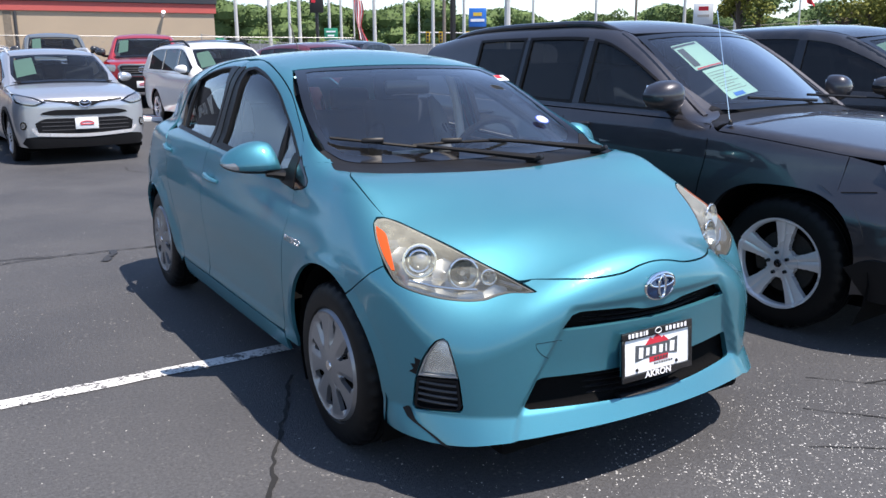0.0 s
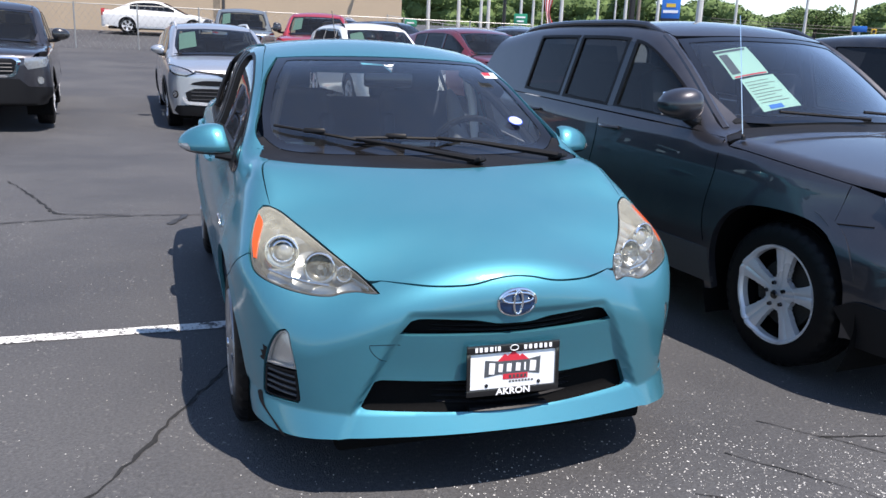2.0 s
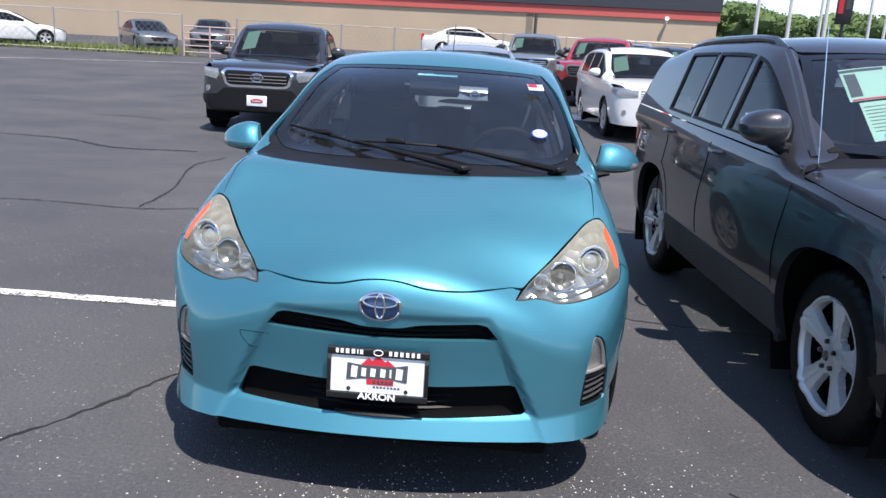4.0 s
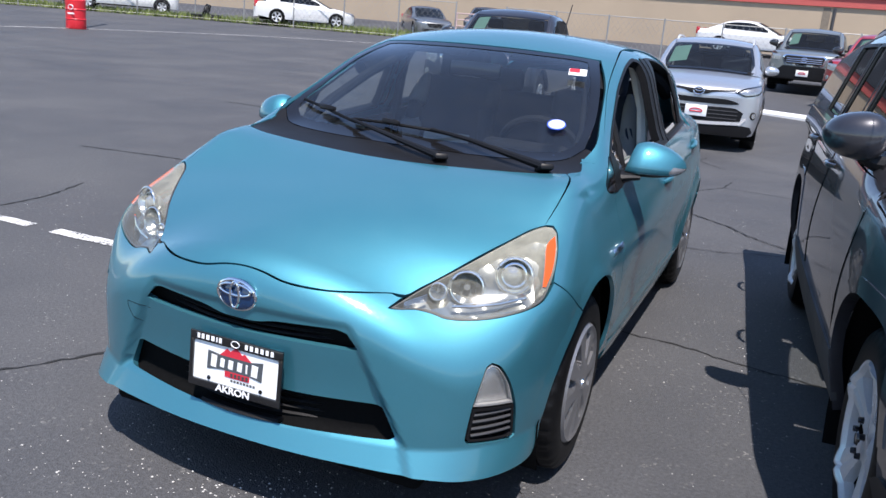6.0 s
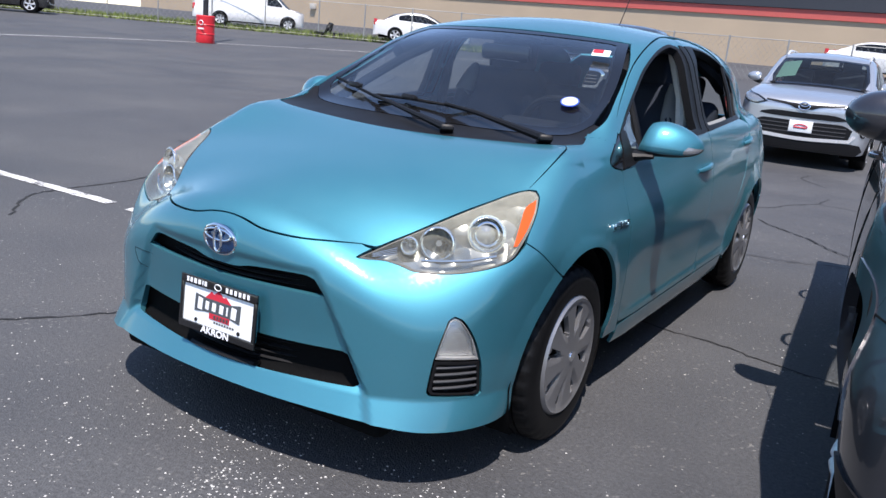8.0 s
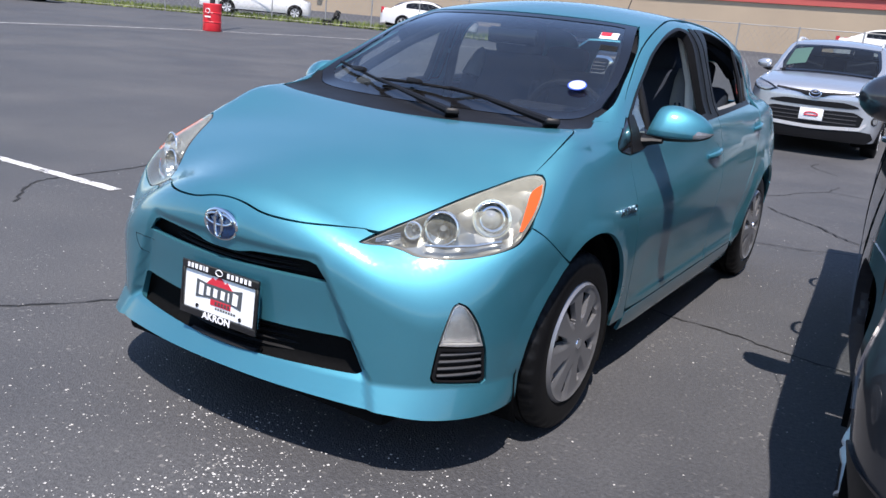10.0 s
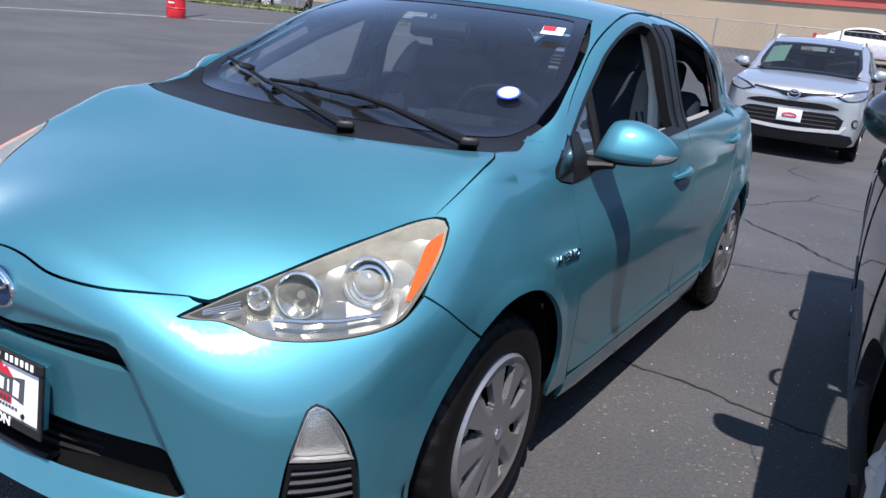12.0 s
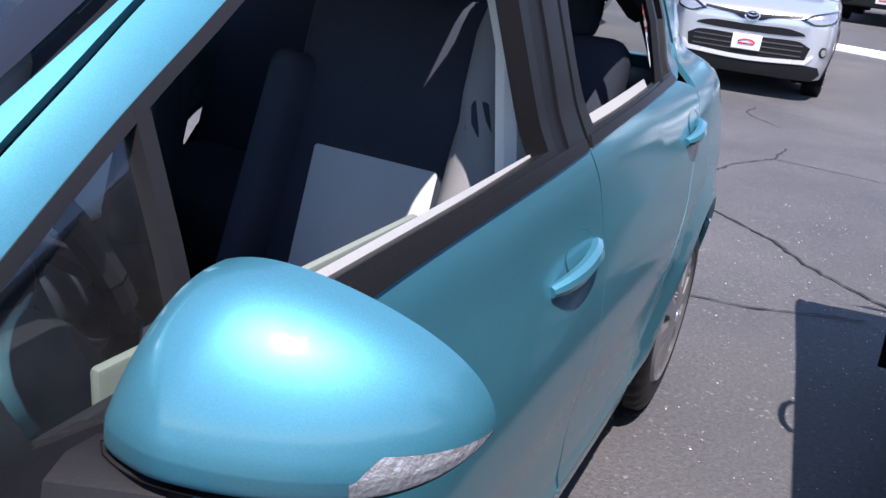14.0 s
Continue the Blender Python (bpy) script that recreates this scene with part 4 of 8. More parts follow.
sheet("scuttle", skin(HB, Plane(0, -0.3, 0.95), mirrored([(0, 0.9, 0.95), (0.16, 0.907, 0.952), (0.378, 0.929, 0.961), (0.55, 0.955, 0.968), (0.648, 0.992, 0.977), (0.68, 1.06, 0.983), (0.68, 1.13, 1.02), (0.672, 1.22, 1.045), (0.648, 1.228, 1.037)] + glass_low[::-1][1:]), step_=0.02, lift=-0.004), BLACK_PLASTIC, hatch, "black plastic scuttle below the windscreen")

# ---- wheels ----


def tyre_mesh(r, w, rim):
    bm = bmesh.new()
    h = w / 2
    prof = [(-h * 0.86, rim), (-h * 0.98, rim + 0.012), (-h * 1.02, (r + rim) / 2), (-h * 0.92, r - 0.022), (-h * 0.78, r - 0.006), (-h * 0.5, r)]
    prof = prof + [(x + d, q - e) for x, q in ((-h * 0.33, r), (0.0, r + 0.001), (h * 0.33, r)) for d, e in ((-0.004, 0.0), (-0.003, 0.007), (0.003, 0.007), (0.004, 0.0))]
    prof = prof + [(-x, q) for x, q in prof[5::-1]]
    lathe(bm, prof, 144)
    for i, v in enumerate(bm.verts):
        q = math.hypot(v.co.y, v.co.z)
        if i % 4 == 0 and q > r - 0.012 and h * 0.4 < abs(v.co.x) < h * 0.9:
            v.co.y, v.co.z = v.co.y * (1 - 0.007 / q), v.co.z * (1 - 0.007 / q)
    return bm


def pierced(bm, n, r0, r1, hole, height, deep, seg=20, rings=16):
    """A wheel face about the x axis with n openings; hole(f, a) and height(f, a) take the way out, 0 to 1, and the place in a sector, -1 to 1."""
    total = n * seg
    local = lambda k: (k % seg) / seg * 2 - 1
    grid = [[bm.verts.new((height(j / rings, local(i)), (r0 + (r1 - r0) * j / rings) * math.cos(math.tau * i / total), (r0 + (r1 - r0) * j / rings) * math.sin(math.tau * i / total))) for i in range(total)] for j in range(rings + 1)]
    kept = []
    for j in range(rings):
        for i in range(total):
            if not hole((j + 0.5) / rings, local(i + 0.5)):
                q = (i + 1) % total
                kept.append(bm.faces.new((grid[j][i], grid[j + 1][i], grid[j + 1][q], grid[j][q])))
    rim_edges = [e for e in bm.edges if len(e.link_faces) == 1]
    r = bmesh.ops.extrude_edge_only(bm, edges=rim_edges)
    bmesh.ops.translate(bm, vec=(-deep, 0, 0), verts=[v for v in r["geom"] if isinstance(v, bmesh.types.BMVert)])
    bmesh.ops.delete(bm, geom=[v for v in bm.verts if not v.link_faces], context="VERTS")
    return bm


def make_wheel(parent, r, w, rim, style, mat):
    """A wheel about the x axis, its face towards +x: rim, tyre, brake disc, hub cap."""
    bm = bmesh.new()
    face = w / 2 - 0.006
    if style == "cover":
        def hole(f, a):
            g = (f - 0.43) / 0.41
            return 0 < g < 1 and abs(a + 0.12 - 0.10 * g) < (0.20 + 0.17 * g) * min(1.0, 6 * min(g, 1 - g) + 0.4)

        def height(f, a):
            bevel = 0.013 * max(0.0, 1 - abs(a - 0.10) / 0.52) if a > 0.06 else 0.013 * max(0.0, 1 - abs(a - 0.06) / 0.16)
            bevel = bevel * step(np.array((f - 0.30) / 0.2)) * step(np.array((0.93 - f) / 0.12))
            return float(face + 0.016 - 0.012 * f ** 0.8 - bevel + 0.006 * step(np.array((f - 0.90) / 0.06)) - 0.012 * step(np.array((f - 0.965) / 0.035)))
        pierced(bm, 8, 0.004, rim + 0.004, hole, height, 0.018, 28, 22)
    else:
        n, wide = (5, 0.050) if style == "five" else (6, 0.048)

        def hole(f, a):
            rr = 0.004 + (rim + 0.006) * f
            return 0.34 + 0.10 * a * a < f < 0.90 and abs(a) < 1 - (wide + 0.075 * f * f) * n / (math.tau * rr)

        def height(f, a):
            d = (1 - abs(a)) * math.pi * rim * f / n
            ridge = 0.011 * max(0.0, 1 - (d / (wide * 0.62 + 0.03 * f)) ** 2) - 0.006 * max(0.0, 1 - d / 0.012)
            return face - 0.034 + 0.026 * f ** 1.5 + ridge * (0.3 + f) + (0.012 if f > 0.93 else 0.0) + (0.012 * (1 - f / 0.3) if f < 0.3 else 0)
        pierced(bm, n, 0.004, rim + 0.010, hole, height, 0.03, 44, 24)
    wheel = part("wheel", bm, mat, parent)
    part("tyre", tyre_mesh(r, w, rim), RUBBER, wheel, "black rubber tyre")
    bm = bmesh.new()
    lathe(bm, [(face - 0.10, 0.02), (face - 0.075, 0.03), (face - 0.075, rim * 0.72), (face - 0.095, rim * 0.72)], 36)
    box(bm, (0.05, 0.06, 0.13), (face - 0.085, -rim * 0.62, 0.03), 0.012)
    part("brake_disc", bm, BRAKE, wheel, "rusty brake disc")
    bm = bmesh.new()
    lathe(bm, [(face - 0.14, 0.01), (face - 0.14, rim - 0.01), (face - 0.03, rim - 0.004)], 36)
    part("inner_barrel", bm, WELL, wheel)
    if style != "cover":
        for k in range(5):
            a = k * math.tau / 5 + 0.3
            bm = bmesh.new()
            lathe(bm, [(face + 0.006, 0.001), (face + 0.006, 0.009), (face - 0.008, 0.011)], 8)
            bmesh.ops.translate(bm, vec=(0, 0.056 * math.cos(a), 0.056 * math.sin(a)), verts=bm.verts)
            part("wheel_nut", bm, GLOSS_BLACK, wheel)
    bm = bmesh.new()
    lathe(bm, [(face + 0.019 if style == "cover" else face + 0.007, 0.001), (face + 0.018 if style == "cover" else face + 0.006, 0.018), (face, 0.022)], 20)
    part("hub_badge", bm, CHROME if style == "cover" else GLOSS_BLACK, wheel)
    return wheel


def four_wheels(car, axles, half, r, w, rim, style, mat, z=None):
    first = None
    for y in axles:
        for s in (1, -1):
            m = pose(s * (half - w / 2), y, z or r, 0, 0, 0 if s > 0 else 180) @ pose(0, 0, 0, 37 * y + 20 * s)
            if first is None:
                first = make_wheel(car, r, w, rim, style, mat)
                first.matrix_basis = m
            else:
                ob = copy_thing(first, m)
                ob.parent = car


def wheel_well(car, y, s, x_out, r, depth=0.3, z=0.3):
    bm = bmesh.new()
    n = 18
    rows = []
    for k in range(n + 1):
        a = radians(-28 + 236 * k / n)
        rows.append([bm.verts.new((s * xx, y + (r + 0.012) * math.cos(a), z + (r + 0.012) * math.sin(a))) for xx in (x_out, x_out - depth)])
    for a, b in zip(rows, rows[1:]):
        bm.faces.new((a[0], a[1], b[1], b[0]))
    bm.faces.new([q[1] for q in rows])
    part("wheel_arch_liner", bm, WELL, car, "black wheel arch liner")


four_wheels(hatch, (0.84, 3.39), 0.822, 0.303, 0.178, 0.203, "cover", HUBCAP)
for wy in (0.845, 3.395):
    for s in (1, -1):
        wheel_well(hatch, wy, s, 0.79, 0.362)

# ---- underside, cabin ----
part("floor_pan", box(box(bmesh.new(), (1.0, 3.4, 0.06), (0, 2.05, 0.22), 0.02), (1.5, 1.55, 0.09), (0, 2.13, 0.235), 0.03), WELL, hatch)
bm = box(bmesh.new(), (1.3, 0.05, 0.5), (0, 1.14, 0.6), 0.01)
part("bulkhead", bm, WELL, hatch)
part("radiator", box(bmesh.new(), (0.92, 0.05, 0.42), (0, 0.33, 0.45), 0.01), WELL, hatch)
# unseen plate, added to stop sun through the intake reaching the ground
under = [(0, 0.12), (0.3, 0.14), (0.45, 0.175), (0.57, 0.25), (0.64, 0.36), (0.66, 0.55)]
part("sun_block_plate", plate(bmesh.new(), under + [(-x, y) for x, y in under[:0:-1]], 0.012, pose(0, 0, 0.232)), WELL, hatch, "black plate added to block sun leaking under the bumper")
part("air_dam", box(box(bmesh.new(), (1.1, 0.30, 0.06), (0, 0.30, 0.19), 0.02), (1.36, 0.12, 0.05), (0, 0.40, 0.185), 0.02), WELL, hatch, "black lower air dam")
sheet("headliner", skin(lambda p: HB(p) + 0.03, Plane(0, 0, 1), mirrored([(0, 1.84, 1.35), (0.4, 1.86, 1.34), (0.5, 2.1, 1.36), (0.5, 2.9, 1.36), (0.45, 3.5, 1.26), (0, 3.6, 1.27)]), step_=0.12, depth=0), TRIM_PALE, hatch, "pale cloth headliner")
bm = bmesh.new()
box(bm, (1.28, 0.42, 0.12), (0, 1.33, 0.905), 0.05, (-10, 0, 0), 3)
box(bm, (1.3, 0.30, 0.24), (0, 1.42, 0.78), 0.06, (12, 0, 0), 3)
box(bm, (0.36, 0.2, 0.09), (0.37, 1.44, 0.955), 0.035, (-14, 0, 0), 3)
box(bm, (0.26, 0.34, 0.2), (0, 1.62, 0.62), 0.05, (24, 0, 0), 3)
part("dashboard", bm, TRIM_DARK, hatch, "dark moulded dashboard")
bm = bmesh.new()
tube(bm, [(0.18 * math.cos(a), 0, 0.18 * math.sin(a)) for a in np.linspace(0, math.tau, 33)], 0.016, 8, False)
for a in (0, 180, 270):
    tube(bm, [(0.05 * math.cos(radians(a)), 0.01, 0.05 * math.sin(radians(a))), (0.17 * math.cos(radians(a)), 0, 0.17 * math.sin(radians(a)))], 0.014, 6)
box(bm, (0.13, 0.05, 0.11), (0, 0, 0), 0.03)
bmesh.ops.transform(bm, matrix=pose(0.37, 1.6, 0.93, 26), verts=bm.verts)
part("steering_wheel", bm, TRIM_DARK, hatch, "dark grey steering wheel")


def car_seat(x, y, parent, insert=True):
    bm = box(bmesh.new(), (0.5, 0.52, 0.17), (x, y - 0.2, 0.52), 0.06, (4, 0, 0), 3)
    seat = part("front_seat", bm, SEAT_DARK, parent, "dark cloth front seat with a grey panel")
    bm = box(bmesh.new(), (0.46, 0.13, 0.62), (x, y + 0.12, 0.86), 0.055, (-17, 0, 0), 3)
    part("backrest", bm, SEAT_DARK, seat)
    for s in (1, -1):
        part("bolster", box(bmesh.new(), (0.07, 0.17, 0.46), (x + s * 0.21, y + 0.06, 0.80), 0.03, (-17, 0, s * 14), 3), SEAT_DARK, seat)
    if insert:
        part("backrest_panel", box(bmesh.new(), (0.27, 0.02, 0.29), (x, y + 0.022, 0.735), 0.008, (-17, 0, 0)), SEAT_GREY, seat, "grey woven seat panel")
        part("cushion_panel", box(bmesh.new(), (0.27, 0.4, 0.02), (x, y - 0.2, 0.605), 0.008, (4, 0, 0)), SEAT_GREY, seat, "grey woven seat panel")
        s = 1 if x > 0 else -1
        lean = [(z, y + 0.115 + (z - 0.86) * 0.305 - 0.075) for z in (0.60, 0.76, 0.90, 1.02, 1.12, 1.17)]
        bm = tube(bmesh.new(), [(x + s * k, yy, z) for (z, yy), k in zip(lean, (0.20, 0.215, 0.215, 0.205, 0.185, 0.17))], [0.055, 0.06, 0.06, 0.052, 0.036, 0.012], 12)
        part("side_bolster", bm, SEAT_MID, seat, "grey side bolster")
    head = part("headrest", box(bmesh.new(), (0.27, 0.11, 0.18), (x, y + 0.24, 1.225), 0.045, (-10, 0, 0), 3), SEAT_DARK, seat)
    for s in (1, -1):
        bm = tube(bmesh.new(), [(x + s * 0.06, y + 0.2, 1.08), (x + s * 0.06, y + 0.23, 1.18)], 0.006, 6)
        part("headrest_post", bm, CHROME, seat)
    return seat


car_seat(0.38, 2.3, hatch)
car_seat(-0.38, 2.3, hatch)
bm = box(bmesh.new(), (1.24, 0.5, 0.18), (0, 2.8, 0.52), 0.06, (3, 0, 0), 3)
box(bm, (1.24, 0.14, 0.56), (0, 3.07, 0.80), 0.05, (-18, 0, 0), 3)
for x in (-0.38, 0.38):
    box(bm, (0.27, 0.09, 0.15), (x, 3.18, 1.13), 0.04, (-12, 0, 0), 3)
part("rear_bench", bm, SEAT_DARK, hatch, "dark cloth rear bench")
bm = bmesh.new()
box(bm, (1.2, 0.6, 0.03), (0, 3.5, 0.92), 0.01)
part("parcel_shelf", bm, TRIM_DARK, hatch)
for s in (1, -1):
    bm = box(bmesh.new(), (0.04, 0.92, 0.5), (s * 0.70, 1.83, 0.68), 0.015, (2.2, 0, 0))
    box(bm, (0.09, 0.4, 0.05), (s * 0.67, 1.9, 0.76), 0.02)
    part("door_card", bm, TRIM_DARK, hatch)
    part("door_card_panel", box(bmesh.new(), (0.012, 0.5, 0.15), (s * 0.675, 1.72, 0.86), 0.005), TRIM_OLIVE, hatch, "grey-green door trim")
    part("door_card", box(bmesh.new(), (0.04, 0.62, 0.5), (s * 0.70, 2.68, 0.72), 0.015), TRIM_DARK, hatch)
    # far-side lining coloured dark to keep a sunlit strip from showing
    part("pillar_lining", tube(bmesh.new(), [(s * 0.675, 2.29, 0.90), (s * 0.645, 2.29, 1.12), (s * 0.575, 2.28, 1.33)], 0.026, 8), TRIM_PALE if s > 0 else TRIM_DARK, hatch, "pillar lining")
    # added tube that stops sun leaking in along the roof rail
    part("rail_sun_block", tube(bmesh.new(), [(s * (x_ - 0.045), y_, z_ - 0.045) for x_, y_, z_ in groove[3:10]], 0.035, 8), TRIM_DARK, hatch)
    part("screen_pillar_lining", tube(bmesh.new(), [(s * 0.60, 1.27, 0.97), (s * 0.575, 1.47, 1.07), (s * 0.52, 1.68, 1.18), (s * 0.445, 1.92, 1.285)], 0.022, 8), TRIM_DARK, hatch, "dark pillar lining")
    part("sun_visor", box(bmesh.new(), (0.4, 0.15, 0.02), (s * 0.3, 1.92, 1.325), 0.008, (14, 0, 0)), TRIM_DARK, hatch)
part("rear_view_mirror", box(bmesh.new(), (0.24, 0.035, 0.07), (0, 1.72, 1.25), 0.015), GLOSS_BLACK, hatch)

# ---- headlamps ----


def lamp_bowl(bm, at, way, r, depth, seg=24):
    m = look(at, Vector(at) + Vector(way)) @ pose(0, 0, 0, 0, 90, 0)
    b = bmesh.new()
    lathe(b, [(depth * f, r * math.sqrt(max(0.02, f))) for f in (0.02, 0.15, 0.4, 0.7, 1.0)] + [(depth, r * 1.14)], seg)
    tmp = bpy.data.meshes.new("bowl")
    b.transform(m)
    b.to_mesh(tmp)
    b.free()
    bm.from_mesh(tmp)
    bpy.data.meshes.remove(tmp)


lamp_outline = lamp_top + lamp_out + lamp_low
core = np.array(lamp_outline).mean(0)
smaller = [tuple(core + (np.array(p) - core) * (0.95, 0.95, 0.93)) for p in lamp_outline]
for s in (1, -1):
    turned = (lambda d: d) if s > 0 else flipped
    lamp = sheet("headlamp", turned(skin(HB, LAMP_VIEW, lamp_outline, step_=0.02, gap=0.002, lift=-0.045, depth=0)), FACETS, hatch, "headlamp with a hazed cover")
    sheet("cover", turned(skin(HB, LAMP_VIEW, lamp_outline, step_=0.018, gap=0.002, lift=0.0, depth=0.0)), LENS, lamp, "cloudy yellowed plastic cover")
    sheet("seal", turned(skin(HB, LAMP_VIEW, lamp_outline, [smaller], step_=0.012, gap=0.0005, lift=-0.004, depth=0.07)), GREY_PLASTIC, lamp)
    for nm, at, r, deep_ in (("projector_bowl", (0.661, 0.462, 0.749), 0.050, 0.05), ("main_bowl", (0.553, 0.372, 0.713), 0.047, 0.05), ("inner_bowl", (0.487, 0.316, 0.701), 0.024, 0.03)):
        bm = bmesh.new()
        lamp_bowl(bm, (s * at[0], at[1] + 0.02, at[2]), (s * 0.30, -0.92, 0.12), r, deep_)
        bowl = part(nm, bm, FACETS if nm == "main_bowl" else REFLECTOR, lamp, "bright reflector bowl")
        bm = bmesh.new()
        m = look((s * at[0], at[1] + 0.02, at[2]), Vector((s * at[0], at[1] + 0.02, at[2])) + Vector((s * 0.30, -0.92, 0.12))) @ pose(0, 0, 0, 0, 90, 0)
        tube(bm, [m @ Vector((deep_, r * math.cos(q), r * math.sin(q))) for q in np.linspace(0, math.tau, 25)], 0.003, 6, False)
        part("bezel", bm, REFLECTOR, bowl)
        bm = bmesh.new()
        if nm == "projector_bowl":
            bmesh.ops.create_uvsphere(bm, u_segments=20, v_segments=12, radius=0.031, matrix=Matrix.Translation((s * at[0], at[1] - 0.005, at[2])))
            part("projector_lens", bm, PROJECTOR, bowl)
            bm = bmesh.new()
            tube(bm, [m @ Vector((deep_ - 0.012, 0.034 * math.cos(q), 0.034 * math.sin(q))) for q in np.linspace(0, math.tau, 25)], 0.004, 6, False)
            part("lens_ring", bm, CHROME, bowl)
        else:
            part("bulb", tube(bm, [m @ Vector((0.0, 0, 0)), m @ Vector((deep_ * 0.7, 0, 0))], r * 0.2, 8), HUBCAP, bowl)
    for k in range(4):
        part("rib", tube(bmesh.new(), [(s * 0.437, 0.212, 0.676 + 0.003 * k), (s * 0.478, 0.275, 0.682 + 0.006 * k)], 0.0014, 5), CHROME, lamp)
    part("reflector_step", tube(bmesh.new(), [(s * x, y, z) for x, y, z in ((0.545, 0.302, 0.672), (0.60, 0.33, 0.676), (0.66, 0.372, 0.684), (0.72, 0.425, 0.70))], 0.005, 6), CHROME, lamp)
    amber = [(0.728, 0.632, 0.842), (0.745, 0.595, 0.819), (0.763, 0.519, 0.774), (0.766, 0.458, 0.734), (0.760, 0.449, 0.735), (0.752, 0.480, 0.764), (0.737, 0.528, 0.797), (0.722, 0.578, 0.824)]
    sheet("side_reflector", turned(skin(HB, LAMP_VIEW, amber, step_=0.012, gap=0, lift=0.0008, depth=0.008)), AMBER, lamp, "amber side reflector")

# ---- grilles, fog lamps, plate ----
deep = lambda k: (lambda p: HB(p) + k)
sheet("upper_grille", skin(deep(0.034), NOSE_VIEW, mirrored(slot), step_=0.03, gap=-0.02, depth=0), WELL, hatch)
sheet("lower_grille", skin(deep(0.034), NOSE_VIEW, mirrored(intake), step_=0.03, gap=-0.055, depth=0), WELL, hatch)


def bar_across(name, z, x_end, inset_, r, lift=0.0, mat=BLACK_PLASTIC, droop=0.0):
    xs = np.linspace(-x_end, x_end, 25)
    zz = z - droop * (1 - (xs / x_end) ** 2)
    o = np.stack((xs, 0 * xs - 0.3, zz), -1)
    p = meet(HB, o, np.broadcast_to((0.0, 1.0, 0.0), o.shape), 0.9) + np.array((0, inset_, 0))
    bm = bmesh.new()
    tube(bm, [tuple(q) for q in p], r, 6)
    bmesh.ops.scale(bm, vec=(1, 2.2, 1), verts=bm.verts, space=Matrix.Translation((0, -float(p[12][1]), 0)))
    return part(name, bm, mat, hatch)


bar_across("grille_slat", 0.588, 0.335, 0.022, 0.005, droop=0.006)
bar_across("grille_slat", 0.571, 0.345, 0.018, 0.004, droop=0.004)
for z, xe in ((0.383, 0.44), (0.362, 0.445), (0.341, 0.452), (0.320, 0.46)):
    bar_across("grille_slat", z, xe, 0.026, 0.0055, droop=0.006)
bar_across("intake_bracket", 0.300, 0.135, 0.004, 0.0085)
fog_lens = [(0.692, 0.27, 0.544), (0.71, 0.285, 0.534), (0.734, 0.315, 0.481), (0.746, 0.343, 0.412), (0.664, 0.231, 0.42), (0.675, 0.242, 0.484), (0.683, 0.258, 0.535)]
vent = [(0.663, 0.23, 0.416), (0.747, 0.344, 0.408), (0.749, 0.362, 0.308), (0.742, 0.352, 0.301), (0.663, 0.227, 0.313), (0.654, 0.223, 0.326)]
FOG_VIEW = Plane(0.65, -0.76, 0)
for s in (1, -1):
    turned = (lambda d: d) if s > 0 else flipped
    fog = sheet("turn_lamp", turned(skin(HB, FOG_VIEW, fog_lens, step_=0.015, gap=0.002, lift=-0.004, depth=0.03)), LENS_CLEAR, hatch, "clear front turn lamp")
    sheet("lamp_bowl", turned(skin(HB, FOG_VIEW, fog_lens, step_=0.015, gap=0.001, lift=-0.020, depth=0)), RIBBED, fog, "ribbed bright reflector")
    sheet("lamp_border", turned(skin(HB, FOG_VIEW, fog_lens, [grown(fog_lens, 0.86)], step_=0.012, gap=0.002, lift=-0.006, depth=0.012)), PALE_BOWL, fog, "pale plastic border")
    bm = bmesh.new()
    bmesh.ops.create_uvsphere(bm, u_segments=12, v_segments=8, radius=0.008, matrix=Matrix.Translation((s * 0.695, 0.312, 0.45)))
    part("amber_bulb", bm, AMBER, fog, "amber bulb")
    bay = sheet("bumper_vent", turned(skin(HB, FOG_VIEW, vent, step_=0.02, gap=0.001, lift=-0.028, depth=0)), BLACK_PLASTIC, hatch, "black slatted bumper vent")
    sheet("vent_rim", turned(skin(HB, FOG_VIEW, vent, [[tuple(np.array(vent).mean(0) + (np.array(q) - np.array(vent).mean(0)) * 0.86) for q in vent]], step_=0.015, gap=0.001, lift=-0.004, depth=0.03)), BLACK_PLASTIC, bay)
    for z in (0.393, 0.372, 0.351, 0.330):
        q = np.array([(x, -0.2, z) for x in np.linspace(0.664, 0.742, 6)])
        p = meet(HB, q, np.broadcast_to((0.0, 1.0, 0.0), q.shape), 0.8) + np.array((-0.006, 0.008, 0))
        part("vent_slat", tube(bmesh.new(), [(s * a, b, c) for a, b, c in p], 0.0045, 6), GREY_PLASTIC, bay)

badge = part("front_badge", bmesh.ops.create_uvsphere(b0 := bmesh.new(), u_segments=32, v_segments=12, radius=1.0, matrix=pose(0, 0.056, 0.662, -8) @ Matrix.Diagonal((0.063, 0.011, 0.044, 1))) and b0, EMBLEM_BLUE, hatch, "oval chrome and blue front badge")


def ring(bm, cx, cz, rx, rz, r, y, n=36, tilt=0.0):
    tube(bm, [(cx + rx * math.cos(a), y - 0.001 + tilt * rz * math.sin(a), cz + rz * math.sin(a)) for a in np.linspace(0, math.tau, n + 1)], r, 8, False)
    return bm


